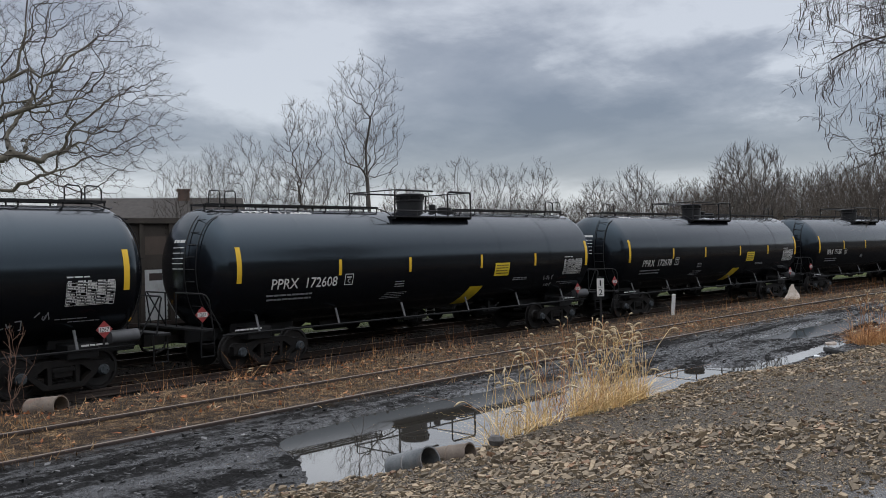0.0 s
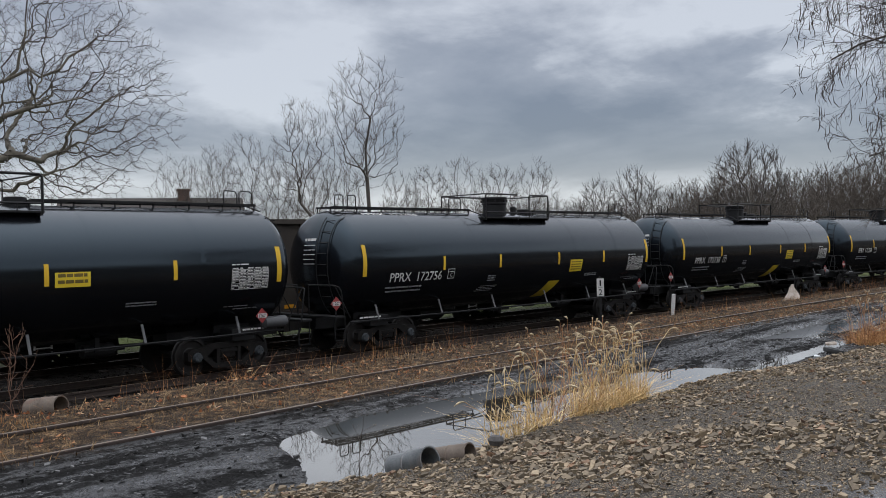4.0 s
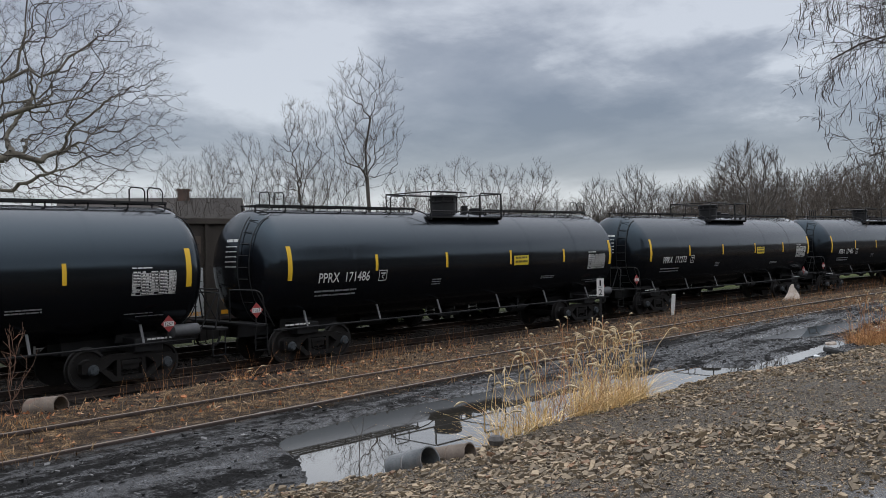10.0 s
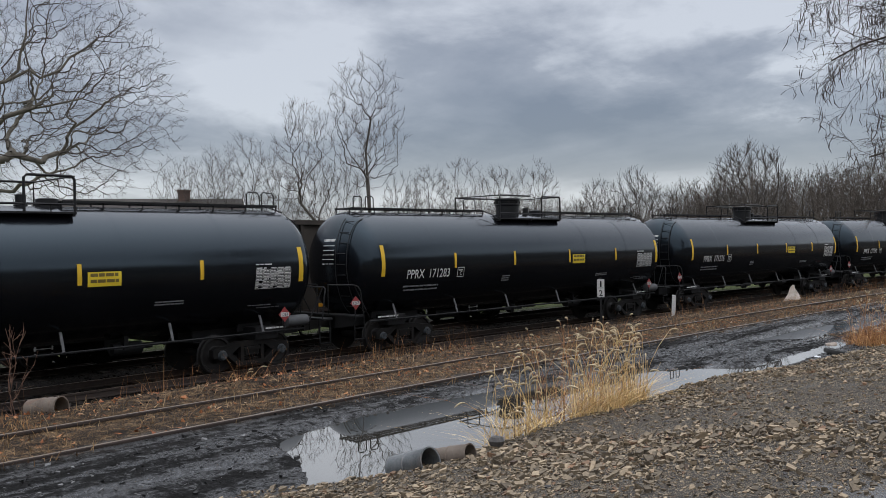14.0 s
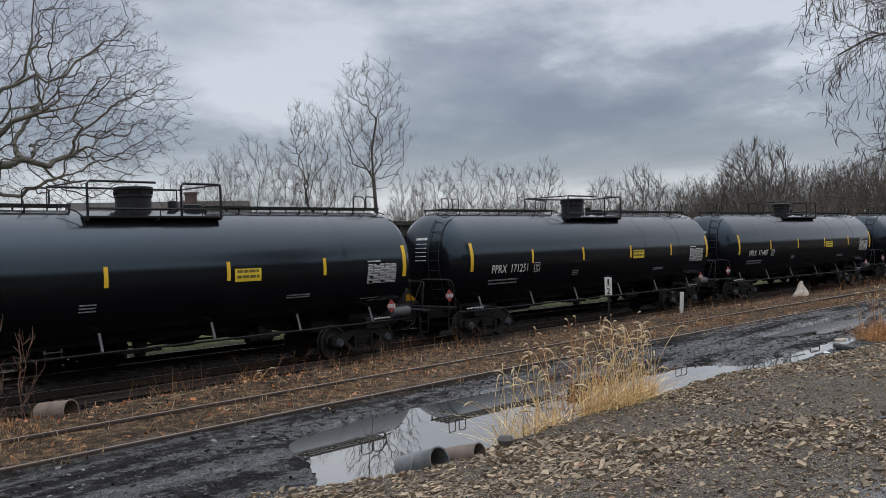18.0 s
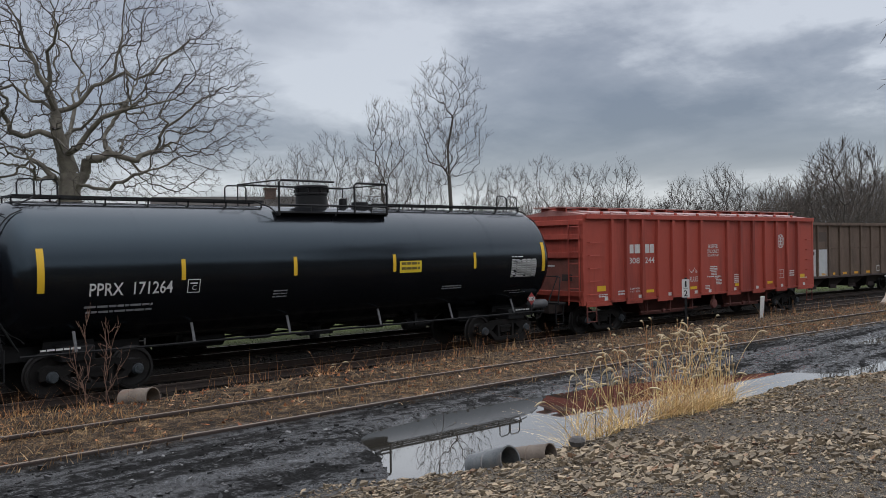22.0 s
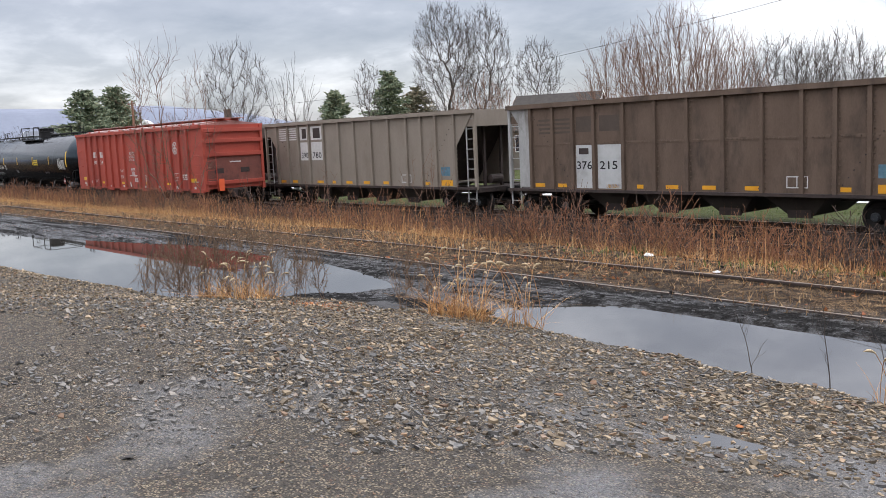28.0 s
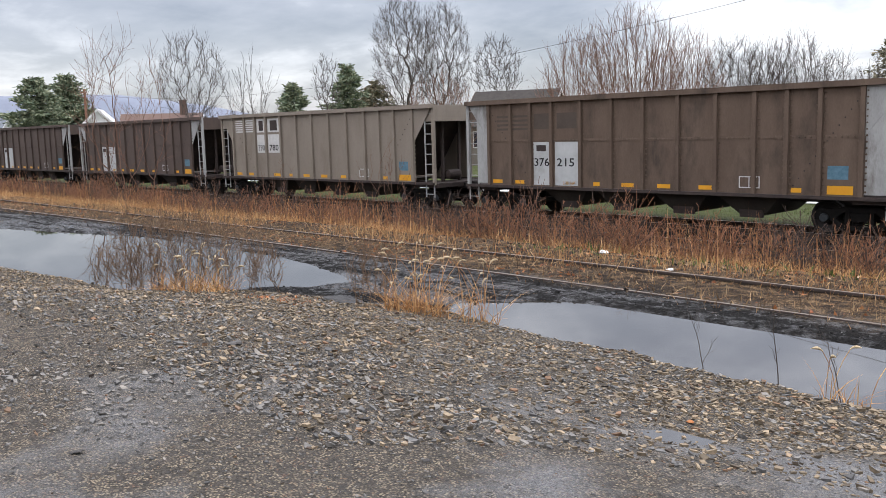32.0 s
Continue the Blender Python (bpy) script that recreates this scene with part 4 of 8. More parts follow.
SLIP_T = (0, 1.5, 3, 4, 5.5, 6, 7, 9, 10, 11.5, 14.5, 16.5, 17.5, 19, 20.5, 22, 23, 23.5, 24, 26.5, 28, 32)
SLIP = (0, -0.06, 0.2, 0, -0.28, -0.28, 0.04, 0.04, -0.45, -0.09, -0.02, 0.3, 0.0, 0.02, 0.42, 0.55, 0.64, 0.9, 0.5, 0.58, 0.6, 0.6)


def p_of(t):
    """Metres that the train has rolled by t seconds."""
    return 12.24 * t + 0.0055 * t * t + float(np.interp(t, SLIP_T, SLIP))

# ---- rolling stock: the red buffer car ----
RIB_X = (-6.1, -5.3, -4.45, -3.58, -2.72, -1.86, -0.98, 0.78, 1.70, 2.60, 3.48, 4.36, 5.22, 6.08)


def flat_on(bm, y):
    for v in bm.verts:
        v.co.y = y
    return bm


def buffer_car():
    car = thing("covered_hopper_car", "faded oxide-red ribbed covered hopper car at the train's end", "freight car")
    W, L, Z0, Z1 = 1.50, 7.375, 1.10, 3.93
    body = part("body", BM(prism, [(-L, Z0), (L, Z0), (L, Z1), (-L, Z1)], -W, W), M_RED, car)
    for y in (-1, 1):
        for x in RIB_X:
            prof = [(x - 0.085, 0), (x - 0.070, 0.10), (x + 0.070, 0.10), (x + 0.085, 0)]
            bm = bmesh.new()
            faces(bm, [(a, y * (W + b), z) for z in (Z0 + 0.02, Z1 - 0.10) for a, b in prof], [(0, 1, 5, 4), (1, 2, 6, 5), (2, 3, 7, 6), (0, 3, 2, 1), (4, 5, 6, 7)])
            part("rib", bm, M_RED, car)
        part("top_chord", BM(box, -L - 0.02, L + 0.02, min(y * W, y * (W + 0.11)), max(y * W, y * (W + 0.11)), Z1 - 0.13, Z1 + 0.02), M_RED, car)
        part("side_sill", BM(box, -L, L, min(y * (W - .05), y * (W + 0.03)), max(y * (W - .05), y * (W + 0.03)), Z0 - 0.06, Z0 + 0.02), M_RED, car)
    # shallow pitched roof with hatches and running boards
    roof = part("roof", BM(lambda bm: faces(bm, [(-L, -W - .08, Z1), (L, -W - .08, Z1), (L, 0, Z1 + 0.20), (-L, 0, Z1 + 0.20), (-L, W + .08, Z1), (L, W + .08, Z1)], [(0, 1, 2, 3), (3, 2, 5, 4), (0, 3, 4), (1, 5, 2)])), M_REDROOF, car, "sun-bleached red roof")
    for i in range(12):
        x = -6.8 + i * 1.236
        part("roof_rib", BM(lambda bm: faces(bm, [(x - .04, -W - .06, Z1 + .03), (x + .04, -W - .06, Z1 + .03), (x + .04, 0, Z1 + .23), (x - .04, 0, Z1 + .23), (x + .04, W + .06, Z1 + .03), (x - .04, W + .06, Z1 + .03)], [(0, 1, 2, 3), (3, 2, 4, 5)])), M_RED, roof)
    for i in range(10):
        x = -6.2 + i * 1.38
        for y in (-0.85, 0.85):
            h = part("hatch", shared("red_hatch", lambda: mesh_of(BM(box, -.52, .52, -.34, .34, 0, .06, .02), "hatch", M_HATCH)), M_HATCH, roof, at=pose(x, y, Z1 + 0.085, 7.0 * (-1 if y > 0 else 1), 0, 0))
            part("hatch_latch", shared("hatch_latch", lambda: mesh_of(BM(box, -.05, .05, -.40, -.32, 0, .09, .01), "hatch_latch", M_RED)), M_RED, h, at=pose(0, 0, 0))
    for y in (-0.35, 0.35):
        part("running_board", BM(box, -L - 0.25, L + 0.25, y - 0.22, y + 0.22, Z1 + 0.27, Z1 + 0.30), M_REDROOF, car)
    for i in range(14):
        x = -7.2 + i * 1.1
        part("board_bracket", BM(box, x - .03, x + .03, -0.56, 0.56, Z1 + 0.14, Z1 + 0.27), M_RED, car)
    for a, b in zip((-L + .02,) + RIB_X[1::2], RIB_X[0::2] + (L - .02,)):
        part("hem_plate", BM(box, a, b, -W - .028, -W + .02, Z0 - 0.15, Z0 - 0.062), M_RED, car)
    # ends: beams, ladder, brake gear
    for s in (-1, 1):
        for z in (1.30, 2.55, 3.15, 3.62):
            part("end_beam", BM(box, min(s * L, s * (L + .14)), max(s * L, s * (L + .14)), -W, W, z, z + 0.16, 0.01), M_RED, car)
        for y in (-W + 0.05, W - 0.05):
            part("corner_post", BM(box, min(s * L, s * (L + .12)), max(s * L, s * (L + .12)), y - .06, y + .06, Z0 - .1, Z1 - .02), M_RED, car)
        pn = part("end_panel", BM(box, min(s * L, s * (L + .05)), max(s * L, s * (L + .05)), -1.4, 1.4, 1.30, 2.5), M_REDOLD, car, "rust-stained brownish end panel")
        for y in (-0.75, 0.55):
            part("end_slot", BM(box, min(s * (L + .04), s * (L + .06)), max(s * (L + .04), s * (L + .06)), y - .22, y + .22, 1.78, 2.0), M_GRIME, pn)
        part("end_print", BM(box, min(s * (L + .04), s * (L + .058)), max(s * (L + .04), s * (L + .058)), -.2, .35, 2.25, 2.30), M_WHITE, pn)
        bm = bmesh.new()
        for y in (-1.4, -0.95):
            box(bm, s * (L + .2) - .015, s * (L + .2) + .015, y - .02, y + .02, 1.0, 3.75)
        for i in range(7):
            z = 1.15 + 0.40 * i
            tube(bm, [(s * (L + .2), -1.4, z), (s * (L + .2), -0.95, z)], 0.014, 5)
        part("end_ladder", bm, M_RED, car)
        for i in range(5):
            z = 1.35 + 0.42 * i
            x = s * (L - 0.35)
            part("grab_iron", BM(tube, [(x - .25, -W, z), (x - .25, -W - .09, z), (x + .25, -W - .09, z), (x + .25, -W, z)], 0.013, 5), M_RED, car)
        coupler(car, s * 7.75, s)
        truck(car, s * 5.95)
        part("centre_sill", BM(box, -1.0, 1.0, -0.35, 0.35, 0.72, 1.08), M_GRIME, car, at=pose(s * 6.9, 0, 0))
        bm = bmesh.new()
        for z in (0.45, 0.78):
            box(bm, min(s * (L - .5), s * (L - .05)), max(s * (L - .5), s * (L - .05)), -W - .02, -W + .05, z, z + .025)
        for dx in (0.5, 0.05):
            box(bm, s * (L - dx) - .02, s * (L - dx) + .02, -W - .02, -W + .01, .45, 1.1)
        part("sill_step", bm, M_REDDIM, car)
    for x in (-2.6, 2.6):
        bm = bmesh.new()
        faces(bm, [(x - 2.1, -1.42, 1.1), (x + 2.1, -1.42, 1.1), (x + 2.1, 1.42, 1.1), (x - 2.1, 1.42, 1.1), (x - 1.1, -0.9, 0.52), (x + 1.1, -0.9, 0.52), (x + 1.1, 0.9, 0.52), (x - 1.1, 0.9, 0.52)], BOX_F)
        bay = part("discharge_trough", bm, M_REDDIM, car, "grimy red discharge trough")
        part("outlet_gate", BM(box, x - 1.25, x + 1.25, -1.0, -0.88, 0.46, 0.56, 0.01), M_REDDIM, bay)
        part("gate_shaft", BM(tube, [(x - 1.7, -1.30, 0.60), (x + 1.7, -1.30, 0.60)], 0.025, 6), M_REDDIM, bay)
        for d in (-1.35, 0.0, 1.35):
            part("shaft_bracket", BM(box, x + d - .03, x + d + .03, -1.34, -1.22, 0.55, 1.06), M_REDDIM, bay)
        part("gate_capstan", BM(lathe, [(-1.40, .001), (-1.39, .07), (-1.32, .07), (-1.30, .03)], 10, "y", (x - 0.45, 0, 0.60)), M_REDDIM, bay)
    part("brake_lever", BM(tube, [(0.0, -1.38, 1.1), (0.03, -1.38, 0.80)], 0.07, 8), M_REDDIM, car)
    part("brake_wheel", BM(lathe, [(-1.46, .001), (-1.45, .16), (-1.38, .19), (-1.34, .16), (-1.33, .001)], 18, "y", (0.03, 0, 0.68)), M_REDDIM, car, "round grimy red fitting under the sill", smooth=True)
    y = -W - 0.006
    # owner's initials as plain blocks, number, notices
    for x0, x1 in ((-5.19, -4.90), (-4.84, -4.53), (-4.26, -4.02), (-3.98, -3.76)):
        part("emblem", flat_on(BM(tape, x0, x1, 2.645, 2.945), y), M_WHITE, car, "white block of the emblem")
    for t, a, b in (("808", -5.19, -4.56), ("244", -4.27, -3.74)):
        part("lettering", flat_on(fit_width(letters(t, 0.20, a, 2.30), a, b), y), M_WHITE, car, "white stencilled number")
    for t, a, b, z, hh in (("BUFFER", -0.42, 0.20, 2.76, 0.14), ("SVC ONLY", -0.50, 0.26, 2.575, 0.14), ("DO NOT LOAD", -0.48, 0.24, 2.455, 0.08)):
        part("lettering", flat_on(fit_width(letters(t, hh, a, z), a, b), y), M_WHITE, car, "white stencilled notice")
    bm = bmesh.new()
    for k in range(32):
        a0, a1 = k * math.pi / 16, (k + 1) * math.pi / 16
        for r0, r1 in ((0.245, 0.28), (0.14, 0.165)):
            faces(bm, [(4.77 + r * math.cos(a), 0, 2.98 + r * math.sin(a)) for r, a in ((r0, a0), (r1, a0), (r1, a1), (r0, a1))], [(0, 1, 2, 3)])
    for a0 in (0.15, 1.72, 3.29, 4.86):
        for k in range(4):
            a, b = a0 + k * 0.31, a0 + k * 0.31 + 0.2
            faces(bm, [(4.77 + r * math.cos(q), 0, 2.98 + r * math.sin(q)) for r, q in ((0.18, a), (0.23, a), (0.23, b), (0.18, b))], [(0, 1, 2, 3)])
    tape(bm, 4.77 - 0.14, 4.77 + 0.14, 2.955, 3.005)
    tape(bm, 4.77 - 0.03, 4.77 + 0.03, 2.84, 3.12)
    part("emblem", flat_on(bm, y), M_WHITE, car, "round white cross emblem")
    rng = random.Random(4)
    bm = bmesh.new()
    for x0, x1, z0, n, hh in ((-6.75, -6.3, 1.30, 2, .035), (-5.75, -5.3, 1.36, 2, .05), (-0.35, 0.15, 2.05, 3, .035), (-0.25, 0.1, 1.86, 3, .03), (-0.55, 0.4, 1.68, 1, .04), (0.05, 0.42, 1.56, 4, .03), (-0.65, -0.35, 1.36, 3, .03), (1.30, 1.75, 1.70, 5, .04), (5.35, 5.85, 1.72, 3, .05), (6.2, 6.9, 1.42, 1, .04)):
        for i in range(n):
            bars(bm, x0, x1, z0 - i * hh * 1.8, hh, 5, rng)
    for t, a, b, z, hh in (("LD LMT 192300", -5.15, -4.56, 1.42, .055), ("LT WT   70700", -5.15, -4.56, 1.32, .055), ("158850", -5.68, -5.36, 1.36, .055), ("CAUTION", -0.03, 0.27, 1.615, .055), ("RULES", -1.64, -1.12, 1.56, .18)):
        part("lettering", flat_on(fit_width(letters(t, hh, a, z), a, b), y), M_WHITE, car, "white stencilled notice")
    part("print", flat_on(bm, y), M_WHITE, car, "small white stencilled print")
    part("chalk_tag", flat_on(scrawl(-1.72, 1.86, 0.72, 0.22, 6, 21), y), M_WHITE, car, "white chalk scrawl")
    for x in (-6.4, -4.6, -2.9, -1.3, -0.4, 1.3, 2.9, 4.8, 6.6):
        part("reflector", flat_on(BM(tape, x - 0.09, x + 0.09, 1.12, 1.23), y - 0.030), M_WHITE, car, "white sill reflector")
    for x, w, z, hh in ((-6.6, 0.22, 1.52, 0.18), (-4.0, 0.21, 1.33, 0.10), (-1.4, 0.21, 1.33, 0.10), (1.55, 0.21, 1.33, 0.10), (3.9, 0.21, 1.33, 0.10), (6.45, 0.26, 1.50, 0.18)):
        part("reflective_patch", flat_on(BM(tape, x - w, x + w, z - hh / 2, z + hh / 2), y), M_YELLOW, car, "yellow reflective patch")
    bm = bmesh.new()
    for a, b, c, d in ((4.55, 4.99, 1.47, 1.49), (4.55, 4.99, 1.80, 1.82), (4.55, 4.57, 1.47, 1.82), (4.97, 4.99, 1.47, 1.82), (4.76, 4.78, 1.47, 1.82), (4.55, 4.99, 1.64, 1.655)):
        tape(bm, a, b, c, d)
    part("data_box", flat_on(bm, y), M_WHITE, car)
    # marker flag on the last coupler
    part("marker_flag", BM(box, L + 0.33, L + 0.37, -0.95, -0.70, 1.02, 1.55), M_FLAG, car, "orange end-of-train marker flag")
    part("flag_bracket", BM(box, L + 0.10, L + 0.34, -0.86, -0.80, 1.05, 1.12), M_GRIME, car)
    return car


def scrawl(x, z, w, h, n, seed):
    """Hand-drawn strokes without meaning."""
    rng, bm = random.Random(seed), bmesh.new()
    for i in range(n):
        a = x + w * i / n
        pts = [(a + rng.uniform(0, w / n), 0, z + rng.uniform(0, h)) for _ in range(4)]
        for p, q in zip(pts, pts[1:]):
            d = (Vector(q) - Vector(p)).normalized()
            o = Vector((-d.z, 0, d.x)) * 0.011
            faces(bm, [Vector(p) - o, Vector(q) - o, Vector(q) + o, Vector(p) + o], [(0, 1, 2, 3)])
    return bm


M_REDOLD = surf("rust_stained_red_end_paint", (0.125, 0.040, 0.030), (0.215, 0.072, 0.052), 0.8, 2.5, fine=30, stain=(0.060, 0.030, 0.024), stain_amt=0.8)
# the hatch's pale tone puts the reflected sky into its colour
M_HATCH = surf("sky_pale_red_hatch", (0.24, 0.095, 0.08), (0.42, 0.33, 0.31), 0.4, 3, fine=30, stain=(0.30, 0.12, 0.10), stain_amt=0.6)
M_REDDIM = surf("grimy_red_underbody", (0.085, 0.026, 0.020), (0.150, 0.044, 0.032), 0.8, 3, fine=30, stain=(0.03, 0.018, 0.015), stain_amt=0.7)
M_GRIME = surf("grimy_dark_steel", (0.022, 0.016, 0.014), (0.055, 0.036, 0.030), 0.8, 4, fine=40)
M_FLAG = surf("orange_flag", (0.70, 0.10, 0.03), (0.78, 0.13, 0.04), 0.7, 6)


# ---- rolling stock: standing hopper cars ----
HOP_RIBS = (-5.26, -4.39, -3.5, -2.34, -1.18, -0.05, 1.12, 2.30, 3.44, 4.33, 5.20)


def rivet_row(points, mat):
    """A line of round-headed rivets on a sheet that faces the near side."""
    bm = bmesh.new()
    for p in points:
        lathe(bm, [(0, .032), (-.014, .024), (-.022, .001)], 5, "y", p)
    return mesh_of(bm, "riveted_seam", mat)


def hopper_car(mat, label, seed, number="", light=False):
    car = thing("hopper_car", label, "freight car", "hopper cars standing on the back track")
    rng = random.Random(seed)
    W, L, Z0, Z1 = 1.52, 6.30, 1.06, 3.90
    for y in (-1, 1):
        a, b = sorted((y * W, y * (W - 0.02)))
        side = part("side_sheet", BM(box, -L, L, a, b, Z0, Z1), mat, car)
        for x in HOP_RIBS + (-L + .06, L - .06):
            bm = bmesh.new()
            w = 0.055
            faces(bm, [(x + u, y * (W + v), z) for z in (Z0, Z1 - .1) for u, v in ((-w, 0), (-w, .09), (w, .09), (w, 0))], [(0, 1, 5, 4), (1, 2, 6, 5), (2, 3, 7, 6), (0, 3, 2, 1), (4, 5, 6, 7)])
            rb = part("rib", bm, mat, side)
            if y < 0:
                part("riveted_seam", shared("ribrivets_" + mat.name, lambda: rivet_row([(sx, -W, Z0 + .12 + .155 * k) for k in range(17) for sx in (-.095, .095)], mat)), mat, rb, at=pose(x, 0, 0))
        a, b = sorted((y * (W - .03), y * (W + .12)))
        part("top_chord", BM(box, -L - 1.05, L + 1.05, a, b, Z1 - .12, Z1 + .03), mat, car)
        part("side_sill", BM(box, -L - 1.05, L + 1.05, a + .02, b - .02, Z0 - .09, Z0 + .0), M_GRIME, car)
        if not light:
            belt = part("belt_rail", BM(box, -L, L, min(y * W, y * (W + .008)), max(y * W, y * (W + .008)), 2.50, 2.60), mat, car)
            if y < 0:
                part("riveted_seam", shared("beltrivets_" + mat.name, lambda: rivet_row([(-L + .1 + .155 * k, -W - .008, 2.55) for k in range(81)], mat)), mat, belt)
    for s in (-1, 1):
        bm = bmesh.new()
        V = W - .03
        faces(bm, [(s * L, -V, Z1), (s * L, V, Z1), (s * (L - 2.0), V, Z0 + .15), (s * (L - 2.0), -V, Z0 + .15), (s * (L + .05), -V, Z1), (s * (L + .05), V, Z1), (s * (L - 1.95), V, Z0 + .1), (s * (L - 1.95), -V, Z0 + .1)], BOX_F)
        rivet = shared("rivet_" + mat.name, lambda: mesh_of(BM(lathe, [(0, .022), (-.012, .018), (-.018, .001)], 6, "y"), "rivet", M_GRIME))
        for k in range(14):
            f = (k + .5) / 14
            part("rivet", rivet, M_GRIME, car, at=pose(s * (L - 2.0 * f), -W - .002, Z1 - .2 + (Z0 + .15 - Z1) * f))
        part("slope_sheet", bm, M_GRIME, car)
        part("end_sheet", BM(box, min(s * (L - .02), s * (L + 1.0)), max(s * (L - .02), s * (L + 1.0)), -W + .03, W - .03, 3.30, Z1), mat, car)
        for y in (-W + .04, W - .04):
            bm = BM(box, s * (L + 1.0) - .06, s * (L + 1.0) + .06, y - .05, y + .05, Z0 - .1, Z1)
            part("corner_post", bm, M_LGREY if not light else mat, car)
            bm = bmesh.new()
            xs = (s * (L + .98), s * (L + .55))
            for x in xs:
                box(bm, x - .02, x + .02, y - .02, y + .02, 0.5, Z1 - .1)
            for i in range(9):
                z = .62 + .37 * i
                box(bm, min(xs), max(xs), y - .015, y + .015, z - .013, z + .013)
            part("ladder", bm, M_LGREY, car, "dusty pale end ladder")
        part("end_gusset", BM(prism, [(s * L, Z0 + 1.5), (s * L, Z1 - .1), (s * (L + .95), Z1 - .1)][::s], -W - .01, -W + .01), M_LGREY if not light else mat, car)
        if number and not light:
            for y in (-W + .01, W - .01):
                part("end_panel", BM(box, min(s * (L + .01), s * (L + .54)), max(s * (L + .01), s * (L + .54)), y - .012, y + .012, Z0 + .05, Z1 - .14), M_LGREY, car, "streaked pale grey end panel")
        part("end_sill", BM(box, min(s * (L - .3), s * (L + 1.15)), max(s * (L - .3), s * (L + 1.15)), -1.45, 1.45, .86, 1.02), M_GRIME, car)
        bm = BM(lathe, [(-.35, .001), (-.3, .17), (.3, .17), (.35, .001)], 12, "y", (s * (L + .5), 0, 1.3))
        part("brake_reservoir", bm, M_GRIME, car)
        part("end_post", BM(box, s * (L + .4) - .05, s * (L + .4) + .05, -.5, -.4, 1.0, 3.3), M_GRIME, car)
        part("end_post", BM(box, s * (L + .4) - .05, s * (L + .4) + .05, .4, .5, 1.0, 3.3), M_GRIME, car)
        truck(car, s * 6.05)
        coupler(car, s * 7.75, s)
    part("centre_sill", BM(box, -7.3, 7.3, -.25, .25, .78, 1.0), M_GRIME, car)
    for x in (-3.15, -1.05, 1.05, 3.15):
        bm = bmesh.new()
        faces(bm, [(x - 1.0, -1.4, Z0), (x + 1.0, -1.4, Z0), (x + 1.0, 1.4, Z0), (x - 1.0, 1.4, Z0), (x - .35, -1.0, .42), (x + .35, -1.0, .42), (x + .35, 1.0, .42), (x - .35, 1.0, .42)], BOX_F)
        bay = part("hopper_bay", bm, M_DARKB, car, "dark brown discharge bay")
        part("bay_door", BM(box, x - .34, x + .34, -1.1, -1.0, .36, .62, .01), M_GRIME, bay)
    y = -W - .005
    for x, w in ((-5.9, .22), (-4.9, .2), (-2.8, .25), (-1.75, .12), (-.6, .22), (.65, .22), (2.0, .22), (4.6, .14)):
        part("reflective_patch", flat_on(BM(tape, x - w, x + w, Z0 + .06, Z0 + .18), y), M_AMBER, car, "yellow reflective patch")
    part("reflective_patch", flat_on(BM(tape, 5.4, 6.05, Z0 + .04, Z0 + .26), y - .004), M_AMBER, car, "yellow reflective patch")
    bm = bmesh.new()
    for a, b, c, d in ((3.0, 3.6, 1.2, 1.23), (3.0, 3.6, 1.49, 1.52), (3.0, 3.03, 1.2, 1.52), (3.57, 3.6, 1.2, 1.52), (3.28, 3.31, 1.2, 1.52)):
        tape(bm, a, b, c, d)
    part("data_box", flat_on(bm, y), M_WHITE, car)
    part("notice_patch", flat_on(BM(tape, 5.40, 5.92, 1.48, 1.82), y), M_BLUE, car, "faded blue notice patch")
    if light:
        ink = M_GRIME if light == "plain" else M_WHITE
        for i in range(6):
            part("emblem", flat_on(BM(tape, -6.05, -4.55, 3.10 + .10 * i, 3.155 + .10 * i), y), ink, car, "stripe of the emblem")
        for a, b, c, d in ((-4.28, -3.6, -4.1, -3.75), (-3.4, -2.42, -3.2, -2.65)):
            if light != "plain":
                part("emblem", flat_on(BM(tape, a, b, 3.08, 3.68), y), M_WHITE, car, "white panel of the emblem")
                part("number_panel", flat_on(BM(tape, a, b, 2.16, 2.98), y), M_WHITE, car, "white number panel")
            part("emblem", flat_on(BM(tape, c, d, 3.15, 3.60), y - .004), M_GRIME, car, "dark block of the emblem")
        nums = ((number[:3], -4.2, -3.68, 2.26), (number[3:], -3.3, -2.6, 2.26))
    else:
        for a, b in ((-4.28, -3.6), (-3.38, -2.44)):
            part("number_panel", flat_on(BM(tape, a, b, 1.10, 2.52), y), M_PANEL, car, "pale number panel")
        nums = ((number[:3], -4.24, -3.62, 1.72), (number[3:], -3.3, -2.6, 1.72))
        part("emblem", flat_on(BM(tape, -4.15, -3.75, 2.2, 2.4), y - .004), M_GRIME, car)
        for i in range(4):
            part("emblem", flat_on(BM(tape, -5.9, -4.5, 2.90 + .14 * i, 2.97 + .14 * i), y), M_GHOST, car, "faint ghost stripe of an old emblem")
        for a, b in ((-4.25, -3.62), (-3.3, -2.5)):
            part("emblem", flat_on(BM(tape, a, b, 2.92, 3.42), y), M_GHOST, car, "faint ghost block of an old emblem")
    for t, a, b, z in nums:
        if t:
            part("lettering", flat_on(fit_width(letters(t, .26, a, z), a, b), y - .004), M_BLACK, car, "black stencilled number")
    return car


M_PANEL = surf("pale_grey_panel_paint", (0.38, 0.39, 0.38), (0.50, 0.51, 0.50), 0.8, 3, stain=(0.22, 0.20, 0.18), stain_amt=0.5)
M_BLUE = surf("faded_blue_patch", (0.045, 0.12, 0.165), (0.12, 0.22, 0.28), 0.8, 8)


